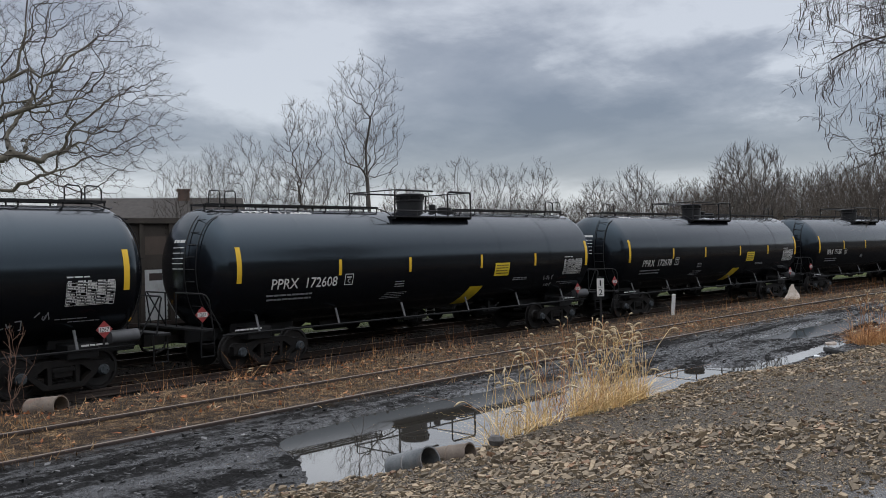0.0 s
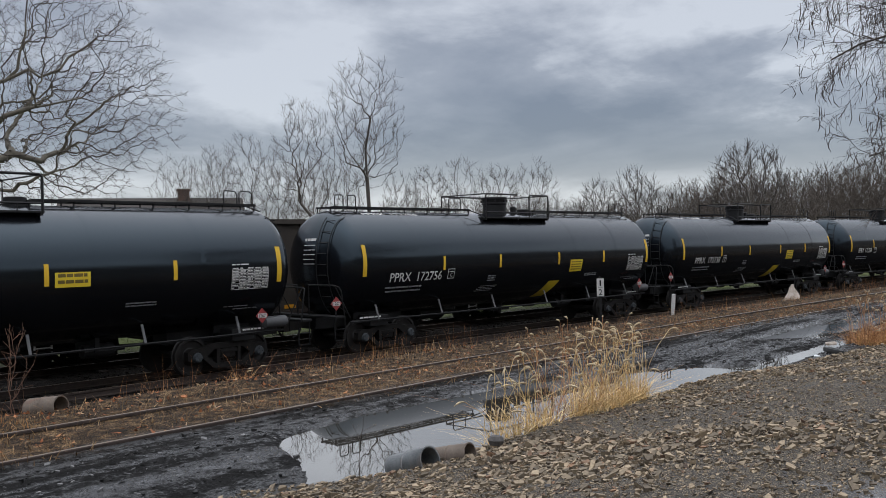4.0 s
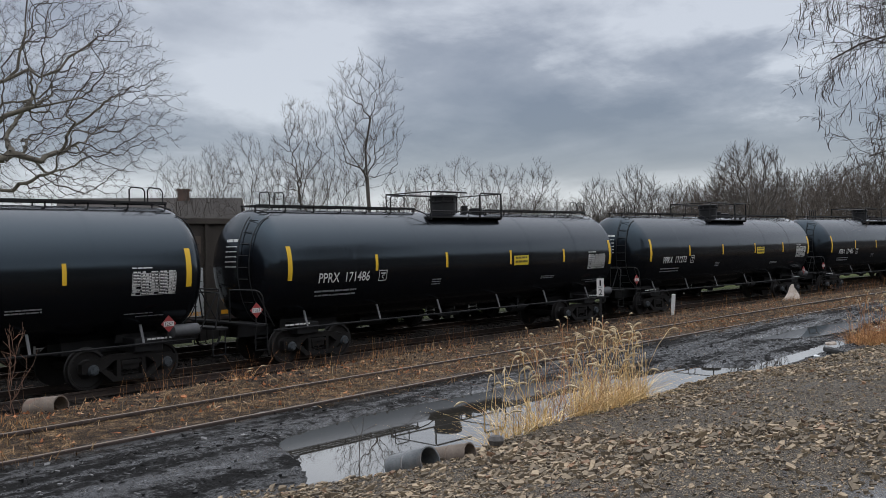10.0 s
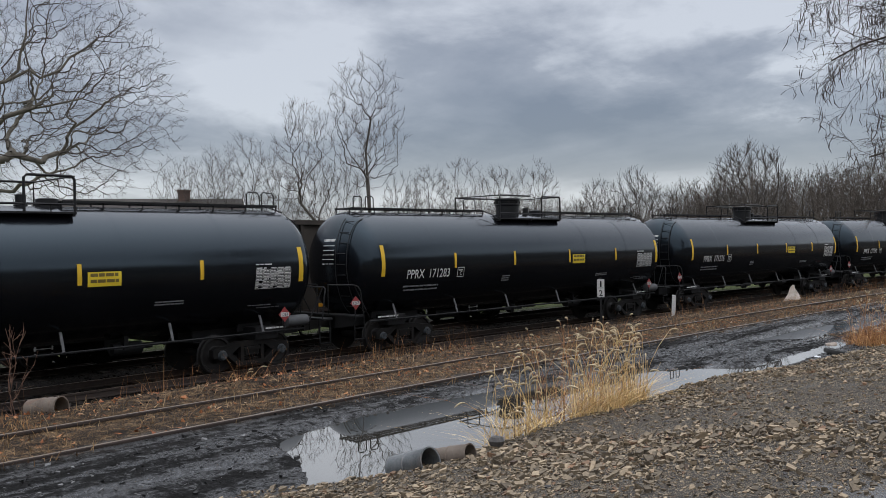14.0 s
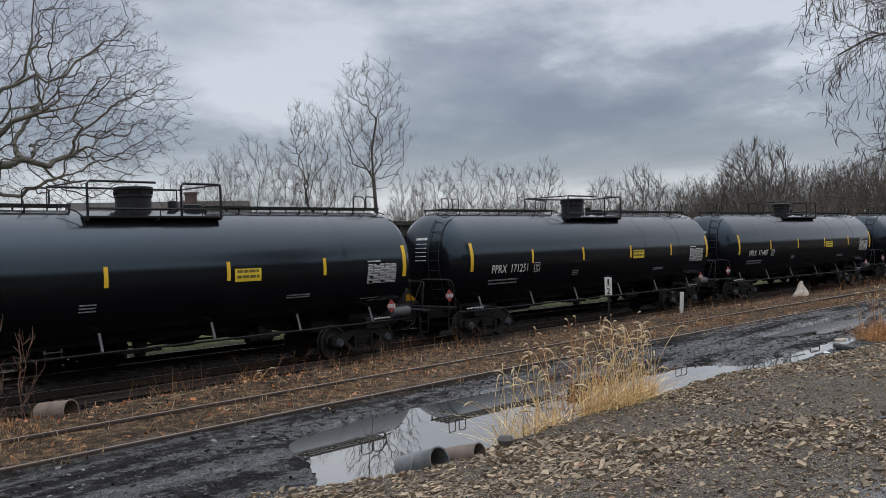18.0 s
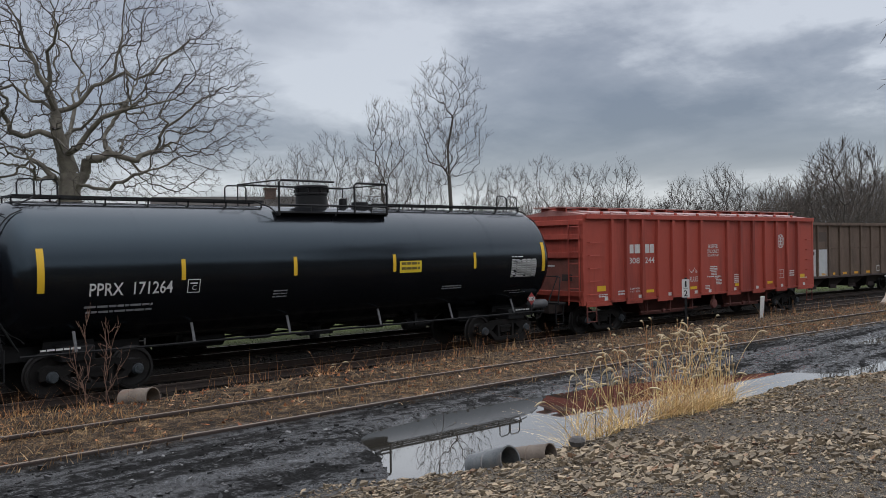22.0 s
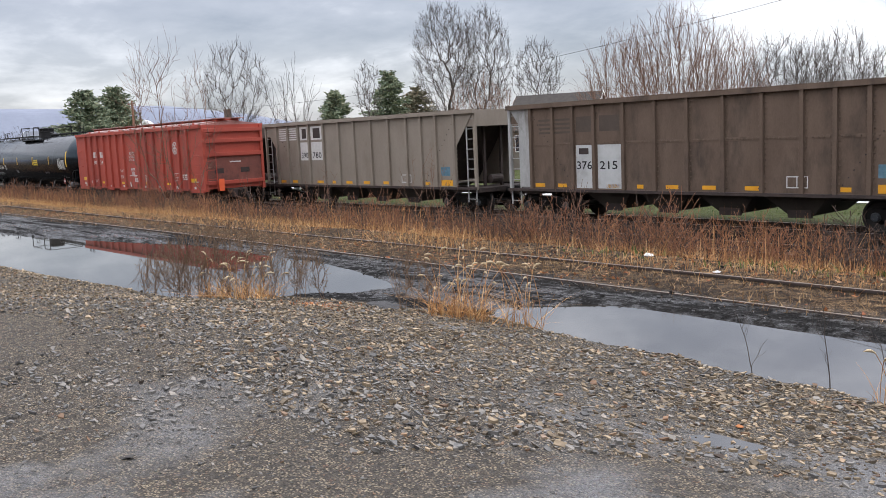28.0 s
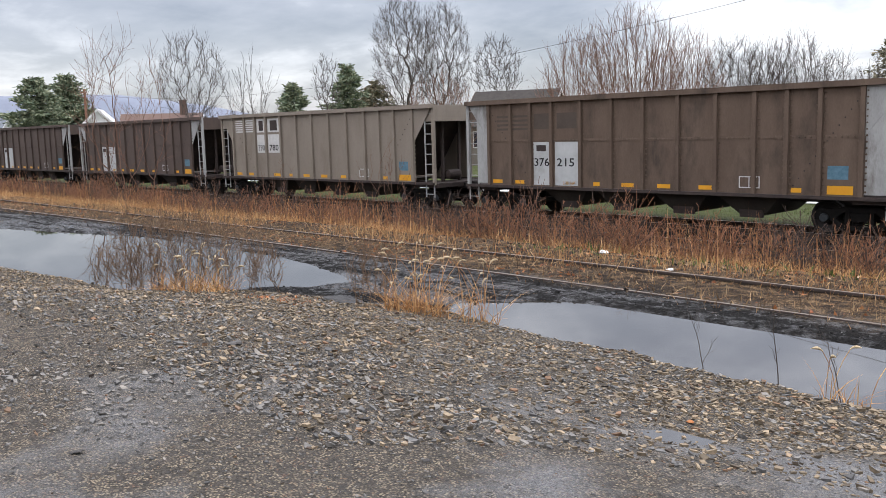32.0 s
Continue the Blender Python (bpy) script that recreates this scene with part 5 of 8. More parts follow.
def build_hoppers():
    plan = ((-14.7, M_BROWN, "weathered dark brown open hopper car with pale number panel", "376215", False),
            (-31.0, M_TAN, "faded tan-grey open hopper car with striped emblem", "390780", True),
            (-47.5, M_RUSTY, "rust-brown open hopper car", "", False), (-63.8, M_RUSTY, "rust-brown open hopper car", "", False),
            (-80.2, M_RUSTY, "rust-brown open hopper car", "", False), (-96.6, M_BROWN, "weathered dark brown open hopper car", "", False),
            (-113.0, M_RUSTY, "rust-brown open hopper car", "", False),
            (1.7, M_TAN, "faded tan open hopper car", "391482", "plain"), (18.1, M_DARKB, "very dark brown open hopper car", "", False),
            (34.5, M_DARKB, "very dark brown open hopper car", "", False), (50.9, M_BROWN, "weathered dark brown open hopper car", "", False),
            (67.3, M_RUSTY, "rust-brown open hopper car", "", False))
    made = {}
    for i, (s, mat, label, number, light) in enumerate(plan):
        key = (mat.name, number, light)
        if key in made:
            copy_thing(made[key], at_track(s, OFF_BACK))
        else:
            made[key] = hopper_car(mat, label, i, number, light)
            made[key].matrix_basis = at_track(s, OFF_BACK)


build_train()
BOX_C = C_FIRST + PITCH * 16 + 16.83
buffer = buffer_car()
buffer.matrix_basis = at_track(BOX_C)
TRAIN.append((buffer, BOX_C))
build_hoppers()
build_track("main track of worn rails on timber ties", 0.0, 0.0, -300, 150, (-40, 60))
build_track("back track under the standing hopper cars", OFF_BACK, 0.0, -300, 150, (-40, 60))
build_track("half-buried siding of rusty rails", OFF_SIDING, Z_SIDING, -150, 80, (-40, -39), 0.02)

# ---- trees ----
def isle_material(name, stops, rough=0.9, grain=30.0, spread=1.0, trans=0.0):
    """Colours picked per loose piece from a ramp, with a fine grain over them."""
    mt = bpy.data.materials.new(name)
    mt.use_nodes = True
    nt = mt.node_tree
    N, L = nt.nodes.new, nt.links.new
    b = nt.nodes["Principled BSDF"]
    geo, r = N("ShaderNodeNewGeometry"), N("ShaderNodeValToRGB")
    e = r.color_ramp.elements
    e[0].position, e[0].color = stops[0][0], (*stops[0][1], 1)
    e[1].position, e[1].color = stops[-1][0], (*stops[-1][1], 1)
    for p, c in stops[1:-1]:
        e.new(p).color = (*c, 1)
    L(geo.outputs["Random Per Island"], r.inputs[0])
    n, co, hs, mr = N("ShaderNodeTexNoise"), N("ShaderNodeTexCoord"), N("ShaderNodeHueSaturation"), N("ShaderNodeMapRange")
    L(co.outputs["Object"], n.inputs["Vector"])
    n.inputs["Scale"].default_value, n.inputs["Detail"].default_value = grain, 4
    L(n.outputs["Fac"], mr.inputs[0])
    mr.inputs[1].default_value, mr.inputs[2].default_value, mr.inputs[3].default_value, mr.inputs[4].default_value = 0.3, 0.7, 0.72, 1.28
    L(mr.outputs[0], hs.inputs["Value"])
    L(r.outputs[0], hs.inputs["Color"])
    L(hs.outputs[0], b.inputs["Base Color"])
    b.inputs["Roughness"].default_value, b.inputs["Specular IOR Level"].default_value = rough, 0.25
    return mt


M_BARK = surf("grey_brown_bark", (0.050, 0.042, 0.036), (0.105, 0.092, 0.080), 0.95, 5, fine=50, bump=0.01, stretch=(1, 1, 0.35))
M_SYC = surf("mottled_sycamore_bark", (0.060, 0.052, 0.040), (0.17, 0.150, 0.115), 0.9, 2.2, fine=30, stain=(0.06, 0.05, 0.038), stain_amt=0.8)
M_TWIG = surf("dark_twigs", (0.048, 0.039, 0.034), (0.082, 0.068, 0.058), 0.95, 6)
M_TWIGD = surf("dark_wood_twigs", (0.058, 0.046, 0.037), (0.110, 0.088, 0.070), 0.95, 6)
M_TWIGR = surf("reddish_twigs", (0.135, 0.073, 0.049), (0.20, 0.115, 0.078), 0.95, 6)


def limbs_mesh(name, segs, mat):
    """One mesh of tapered round limbs from (start, end, radius, radius) rows."""
    me = bpy.data.meshes.new(name)
    me.materials.append(mat)
    if not segs:
        return me
    vs, fs, base = [], [], 0
    for sides, rows in ((6, [s for s in segs if s[2] >= 0.05]), (4, [s for s in segs if 0.012 <= s[2] < 0.05]), (3, [s for s in segs if s[2] < 0.012])):
        if not rows:
            continue
        a, b = np.array([s[0] for s in rows]), np.array([s[1] for s in rows])
        ra, rb = np.array([s[2] for s in rows]), np.array([s[3] for s in rows])
        d = b - a
        d /= np.maximum(np.linalg.norm(d, axis=1), 1e-6)[:, None]
        ref = np.where(np.abs(d[:, 2:3]) > 0.9, [[1.0, 0, 0]], [[0, 0, 1.0]])
        u = np.cross(d, ref)
        u /= np.linalg.norm(u, axis=1)[:, None]
        w = np.cross(d, u)
        k = np.arange(sides) * 2 * math.pi / sides
        ring = np.cos(k)[None, :, None] * u[:, None] + np.sin(k)[None, :, None] * w[:, None]
        v = np.concatenate([a[:, None] + ring * ra[:, None, None], b[:, None] + ring * rb[:, None, None]], 1)
        vs.append(v.reshape(-1, 3))
        i = base + np.arange(len(rows))[:, None] * 2 * sides
        j = np.arange(sides)[None]
        q = np.stack([i + j, i + (j + 1) % sides, i + sides + (j + 1) % sides, i + sides + j], -1).reshape(-1, 4)
        fs.append(q)
        base += len(rows) * 2 * sides
    me.from_pydata(np.concatenate(vs).tolist(), [], np.concatenate(fs).tolist())
    me.polygons.foreach_set("use_smooth", np.ones(len(me.polygons), bool))
    return me


def grow(rng, segs, p, d, length, r, level, top, P):
    """A limb of several bends that puts out smaller ones."""
    n = max(3, int(P["bends"] * (1.0 if level < 2 else 0.7))) if level < 3 else 3
    step, taper = length / n, P.get("tip", 0.35)
    kids = P["kids"][min(level, len(P["kids"]) - 1)]
    start = P["start"][min(level, len(P["start"]) - 1)]
    spots = sorted(start + (1 - start) * (i + rng.random()) / kids for i in range(kids)) if level < top else []
    for i in range(n):
        w = P["wild"][min(level, len(P["wild"]) - 1)]
        d = Vector((d.x + rng.gauss(0, w), d.y + rng.gauss(0, w), d.z + rng.gauss(0, w) + P["lift"][min(level, len(P["lift"]) - 1)])).normalized()
        q = p + d * step
        r0, r1 = r * (1 - (1 - taper) * i / n), r * (1 - (1 - taper) * (i + 1) / n)
        segs.append((tuple(p), tuple(q), r0, r1, level))
        while spots and spots[0] <= (i + 1) / n:
            f = spots.pop(0)
            ang = P["angle"][min(level, len(P["angle"]) - 1)] * rng.uniform(0.7, 1.3)
            side = d.orthogonal().normalized()
            side.rotate(Matrix.Rotation(rng.uniform(0, 6.283), 3, d))
            c = (d * math.cos(ang) + side * math.sin(ang)).normalized()
            cl = length * P["ratio"][min(level, len(P["ratio"]) - 1)] * rng.uniform(0.65, 1.2) * (1.15 - 0.55 * f)
            grow(rng, segs, p + d * step * rng.random(), c, cl, max(r1 * P["thin"] * rng.uniform(0.7, 1.05), P["rmin"]), level + 1, top, P)
        p = q




def polar(az, dist):
    return dist * math.sin(radians(az)), dist * math.cos(radians(az))


def ground_z(x, y):
    return float(ground_height(np.array([x]), np.array([y]))[0][0])


def in_crown(rs, n, blobs, rim=0.5):
    """Points in a union of ellipsoids (cx, cy, cz, rx, ry, rz), pushed towards the rim."""
    w = np.array([b[3] * b[4] * b[5] for b in blobs])
    k = rs.choice(len(blobs), n, p=w / w.sum())
    d = rs.normal(0, 1, (n, 3))
    d /= np.linalg.norm(d, axis=1)[:, None]
    r = rs.uniform(0, 1, n) ** (1 / 3 * rim)
    B = np.array(blobs)[k]
    return B[:, :3] + d * r[:, None] * B[:, 3:]


def branch_out(rs, stems, pts, omega, rmin, rtrunk, upward=0.6, twigs=2, twig_len=0.5, droop=0.0, bend=0.03, curved=True, calm=4, kink=0.05):
    """Joins crown points to given stems, each to the node that keeps its way from the root short; radii follow the twigs carried."""
    pos, par, path = [], [], []
    for st in stems:
        for j, p in enumerate(st):
            if isinstance(p, int):                    # a stem that leaves an earlier node
                last = p
                continue
            root = j == 0
            par.append(-1 if root else last)
            path.append(0.0 if root else path[last] + float(np.linalg.norm(np.subtract(p, pos[last]))))
            pos.append(tuple(p))
            last = len(pos) - 1
    n0, n = len(pos), len(pos) + len(pts)
    P, L, A = np.zeros((n, 3)), np.zeros(n), np.full(n, -1)
    P[:n0], L[:n0], A[:n0] = pos, path, par
    mid_c = P[:n0].mean(0)
    fork = P[:n0].mean(0) * (0.6, 0.6, 0.75)
    order = np.argsort(np.linalg.norm(pts - fork, axis=1) + rs.uniform(0, 0.3, len(pts)))
    for i, q in enumerate(order):
        c = n0 + i
        v = pts[q] - P[:c]
        d = np.linalg.norm(v, axis=1) + 1e-6
        cost = d * (1 + upward * np.maximum(0, 0.25 - v[:, 2] / d)) + omega * L[:c]
        k = int(np.argmin(cost))
        P[c], A[c], L[c] = pts[q], k, L[k] + d[k]
    load = np.zeros(n)
    kids = np.bincount(A[A >= 0], minlength=n)
    load[kids == 0] = 1
    for i in range(n - 1, -1, -1):
        if A[i] >= 0:
            load[A[i]] += load[i]
    for i in range(n - 1, -1, -1):
        load[i] = max(load[i], 1)
    ex = math.log(rtrunk / rmin) / math.log(max(load.max(), 2))
    rad = rmin * load ** ex
    main = np.full(n, -1)                             # the heaviest branch that goes on from each node
    for i in range(n0, n):
        k = A[i]
        if main[k] < 0 or load[i] > load[main[k]]:
            main[k] = i
    fre = np.array([i for i in range(n0, n) if main[i] >= 0])
    for _ in range(calm):
        P[fre] = 0.5 * P[fre] + 0.25 * (P[A[fre]] + P[main[fre]])
    segs = []
    for i in range(n):
        k = A[i]
        if k < 0:
            continue
        a, b = P[k], P[i]
        ln = np.linalg.norm(b - a)
        r0, r1 = min(rad[k], rad[i] * 1.35), rad[i]
        back = a - P[A[k]] if A[k] >= 0 else np.array((0, 0, 1.0))
        back = back / (np.linalg.norm(back) + 1e-6)
        mid = (a + b) / 2 + back * ln * bend + rs.normal(0, kink, 3) * ln
        lv = 0 if load[i] > 24 else 2
        if not curved:
            segs.append((tuple(a), tuple(b), r0, r1, lv))
        else:
            segs += [(tuple(a), tuple(mid), r0, (r0 + r1) / 2, lv), (tuple(mid), tuple(b), (r0 + r1) / 2, r1, lv)]
        if load[i] <= 3:
            d0 = (b - a) / (ln + 1e-6)
            for j in range(twigs):
                out = b - mid_c
                d = d0 * 0.5 + out / (np.linalg.norm(out) + 1e-6) * 0.35 + rs.normal(0, 0.42, 3) + (0, 0, 0.22 - droop)
                d /= np.linalg.norm(d)
                m = a + (b - a) * rs.uniform(0.3, 1.0)
                e = m + d * twig_len * rs.uniform(0.5, 1.2)
                segs.append((tuple(m), tuple(e), rmin, rmin * 0.6, 2))
    return segs


def bole(rs, o, tip, n=5, wob=0.04):
    """A slightly crooked stem from the ground to its tip."""
    o, tip = np.array(o, float), np.array(tip, float)
    L = np.linalg.norm(tip - o)
    return [tuple(o + (tip - o) * f + (rs.normal(0, wob, 3) * L * (1, 1, 0) * (0.2 + f) if 0 < f else 0)) for f in np.linspace(0, 1, n)]


def crown_tree(az, dist, top, width, label, seed, crown_low=0.35, n=700, omega=0.35, r=None, stems=1, spread=0.0, lean=0.0, upward=0.6, rmin=None, twigs=3, twig_len=0.8, bark=None, twig=None, at=None, rim=0.85, lobes=1, name="tree", droop=0.0, category="tree", calm=2, kink=0.09, tip=(0.25, 0.6)):
    """A bare tree whose twigs fill a rounded crown: width is half its breadth, top its highest point."""
    rs = np.random.RandomState(seed)
    x, y = polar(az, dist) if at is None else at
    z = ground_z(x, y) - 0.1
    H = top - z
    lo = crown_low * H
    zc, rz = (lo + H) / 2, (H - lo) / 2
    c, s = math.cos(radians(-az)), math.sin(radians(-az))
    blobs = []
    for k in range(lobes):
        a = 6.283 * k / lobes + rs.uniform(0, 1)
        f = 0.0 if lobes == 1 else 0.42
        blobs.append((lean * c + f * width * math.cos(a), lean * s + f * width * math.sin(a), zc + (0 if lobes == 1 else rs.uniform(-.25, .1) * rz), width * (1 - 0.7 * f), width * (1 - 0.7 * f), rz * (1 if lobes == 1 else rs.uniform(.75, .95))))
    st = []
    for k in range(stems):
        a = rs.uniform(0, 6.283)
        o = (0.12 * math.cos(a) * stems ** 0.5, 0.12 * math.sin(a) * stems ** 0.5, 0) if stems > 1 else (0, 0, 0)
        st.append(bole(rs, o, (lean * c * 0.8 + math.cos(a) * spread * rs.uniform(.4, 1), lean * s * 0.8 + math.sin(a) * spread * rs.uniform(.4, 1), lo + (H - lo) * rs.uniform(*tip))))
    pts = in_crown(rs, n, blobs, rim)
    pts = pts[pts[:, 2] > 0.25]
    segs = branch_out(rs, st, pts, omega, rmin or max(0.006, dist * 0.00014), (r or H * 0.016) * (0.68 if stems == 1 else 0.42), upward, twigs, twig_len, droop, calm=calm, kink=kink)
    tr = thing(name, label, category, at=pose(x, y, z))
    part("trunk", limbs_mesh("trunk", [q for q in segs if q[4] < 2], bark or M_BARK), M_BARK, tr)
    part("crown", limbs_mesh("crown", [q for q in segs if q[4] >= 2], twig or M_TWIG), M_TWIG, tr)
    return tr


def sycamore():
    """The big open-grown tree behind the cars: a forked trunk, crooked limbs and a wide crown that droops at its rim."""
    rs = np.random.RandomState(77)
    x, y = polar(23.2, 52)
    z = ground_z(x, y) - 0.1
    tr = thing("tree", "large bare sycamore with mottled trunk and crooked limbs", "tree", at=pose(x, y, z))
    c, s = math.cos(radians(-23.2)), math.sin(radians(-23.2))

    def V(u, w, h):                                   # u across the view, w away
        return (c * u - s * w, s * u + c * w, h)
    stems = [[V(.3, 0, 0), V(.3, 0, 3.5), V(.2, 0, 6.2), V(.0, 0, 8.4), V(-.4, 0, 10.7), V(-.9, .1, 12.2), V(-1.3, .2, 13.2), V(-2.0, .3, 14.8), V(-2.6, .2, 16.2), V(-3.4, .2, 18)],
             [4, V(.8, -.2, 11.2), V(2.0, -.4, 12.3), V(2.7, -.5, 13.8), V(3.0, -.5, 15.5), V(3.8, -.4, 17.8)],
             [11, V(3.6, -.9, 12.5), V(5.0, -1.2, 13.6), V(6.3, -1.4, 14.6), V(8.0, -1.3, 14.7)],
             [3, V(-1.2, -.4, 9.6), V(-2.6, -.8, 9.5), V(-3.4, -1.1, 8.8), V(-4.0, -1.3, 7.6)],
             [6, V(-2.3, .6, 14.1), V(-3.5, .9, 14.4), V(-5.4, 1.2, 14.1), V(-6.8, 1.4, 13.4)],
             [2, V(1.1, .2, 8.2), V(2.2, .3, 8.6), V(3.3, .3, 8.3), V(4.4, .4, 7.5), V(4.9, .4, 6.4)],
             [3, V(.3, 1.5, 9.8), V(.6, 3.4, 11.5), V(.8, 5.2, 13.0)], [4, V(-.6, -1.6, 12.0), V(-.4, -3.6, 13.6), V(-.2, -5.2, 14.2)],
             [3, V(1.2, -1.4, 9.5), V(3.0, -2.6, 10.6), V(5.4, -3.0, 11.2), V(7.4, -3.2, 10.8)], [4, V(-1.6, 1.2, 11.4), V(-3.6, 2.0, 11.9), V(-5.6, 2.2, 11.4)]]
    pts = in_crown(rs, 6500, [(*V(.9, 0, 12.6), 10.0, 8.0, 8.2), (*V(6.5, 0, 11.2), 5.0, 5.0, 5.4), (*V(-4.2, 0, 11.4), 4.6, 5.0, 5.2)], 0.85)
    pts = pts[(pts[:, 2] > 4.4)]
    segs = branch_out(rs, stems, pts, 0.09, 0.0062, 0.60, 0.0, 3, 0.32, 0.16, 0.10, calm=1, kink=0.12)
    part("trunk", limbs_mesh("trunk", [q for q in segs if q[2] >= 0.045], M_SYC), M_SYC, tr)
    part("crown", limbs_mesh("crown", [q for q in segs if q[2] < 0.045], M_TWIG), M_TWIG, tr)


M_NEEDLE = isle_material("dark_green_needles", ((0, (0.070, 0.105, 0.058)), (0.5, (0.140, 0.190, 0.100)), (1, (0.250, 0.275, 0.145))))
M_NEEDLE2 = isle_material("brown_tinged_needles", ((0, (0.120, 0.120, 0.085)), (0.5, (0.21, 0.20, 0.14)), (1, (0.32, 0.26, 0.17))))

M_NEEDLE3 = isle_material("deep_green_needles", ((0, (0.105, 0.140, 0.095)), (0.5, (0.185, 0.225, 0.145)), (1, (0.29, 0.295, 0.19))))


def conifer(az, dist, top_z, width, label, seed, droop=0.15, mat=None, gaps=0.25, bare=0.1, broad=False):
    """A trunk, tiers of boughs and many small needle sprays."""
    rng = random.Random(seed)
    x, y = polar(az, dist)
    z = ground_z(x, y) - 0.1
    tr = thing("tree", label, "tree", at=pose(x, y, z))
    H = top_z - z
    segs, vs, fs = [((0, 0, 0), (0, 0, H), 0.012 * H + 0.05, 0.02, 0)], [], []
    h = bare * H
    while h < H * 0.985:
        f = (h - bare * H) / (H * (1 - bare))
        reach = (width * math.sqrt(max(0.0, 1 - f ** 2.2)) if broad else min(width, (H - h) * 0.80 + 0.15)) * (0.7 + 0.5 * rng.random())
        for k in range(rng.randint(6, 8)):
            if rng.random() < gaps * 0.6:
                continue
            a = rng.uniform(0, 6.283)
            ln = reach * rng.uniform(0.65, 1.1)
            tip = Vector((math.cos(a) * ln, math.sin(a) * ln, h - droop * ln + rng.uniform(-.1, .2)))
            segs.append(((0, 0, h), tuple(tip), 0.03 + 0.01 * ln, 0.01, 1))
            for j in range(int((14 + 22 * ln) * (1 - 0.6 * min(gaps, 0.8)))):
                t = rng.uniform(0.2, 1.02)
                p = Vector((0, 0, h)).lerp(tip, t) + Vector((rng.gauss(0, 0.12 * ln), rng.gauss(0, 0.12 * ln), rng.gauss(0, 0.16)))
                sz = rng.uniform(0.10, 0.24) * (1.9 if dist > 100 else 1.0)
                d = Vector((math.cos(a) + rng.gauss(0, .6), math.sin(a) + rng.gauss(0, .6), rng.gauss(0.15, .35))).normalized() * sz
                o = d.orthogonal().normalized() * sz * 0.32
                o.rotate(Matrix.Rotation(rng.uniform(0, 6.28), 3, d.normalized()))
                i = len(vs)
                vs += [p - d * 0.6, p + o, p + d, p - o]
                fs.append((i, i + 1, i + 2, i + 3))
        h += H * 0.028 * rng.uniform(0.7, 1.3)
    part("trunk", limbs_mesh("trunk", segs, M_BARK), M_BARK, tr)
    me = bpy.data.meshes.new("crown")
    me.from_pydata([tuple(v) for v in vs], [], fs)
    me.materials.append(mat or M_NEEDLE)
    part("crown", me, M_NEEDLE, tr)


def far_woods(name, label, rows, seed, n=125, twig=None, low=0.25, wide=0.30, omega=0.4, stems=1, category="woodland", thin=0.000075, at_xy=False, rmin=0.010, twigs=3):
    """Bare trees or scrub too many to count: a few grown ones repeated with turns and scales, joined as one."""
    rs = np.random.RandomState(seed)
    kinds = []
    for k in range(6):
        w = wide * rs.uniform(0.75, 1.25)
        st = [bole(rs, (rs.normal(0, .01), rs.normal(0, .01), 0), (rs.normal(0, .3 * w * (stems > 1)), rs.normal(0, .3 * w * (stems > 1)), low + (1 - low) * rs.uniform(.3, .7)), 5, .02) for j in range(stems)]
        pts = in_crown(rs, n, [(0, 0, (1 + low) / 2, w, w, (1 - low) / 2)], 0.6)
        q = branch_out(rs, st, pts, omega, 0.001, 0.012 if stems == 1 else 0.006, 1.1, twigs, 0.07, curved=False, calm=2)
        kinds.append((np.array([v[0] for v in q]), np.array([v[1] for v in q]), np.array([v[2:4] for v in q])))
    out = []
    for az, dist, top in rows:
        a, b, r = kinds[rs.randint(6)]
        x, y = (az, dist) if at_xy else polar(az, dist)
        z = ground_z(x, y) - 0.05 if at_xy else -0.3
        H, t, w = (top if at_xy else top - z), rs.uniform(0, 6.28), rs.uniform(0.85, 1.15)
        m = np.array([[math.cos(t) * w, -math.sin(t) * w, 0], [math.sin(t) * w, math.cos(t) * w, 0], [0, 0, 1]]) * H
        A, B = a @ m.T + (x, y, z), b @ m.T + (x, y, z)
        rr = np.maximum(r * H, rmin if at_xy else thin * dist)
        out += [(A[i], B[i], rr[i, 0], rr[i, 1]) for i in range(len(A))]
    ob = new(name, limbs_mesh(name, out, twig or M_TWIG))
    tagged(ob, label, category, kind="stuff")


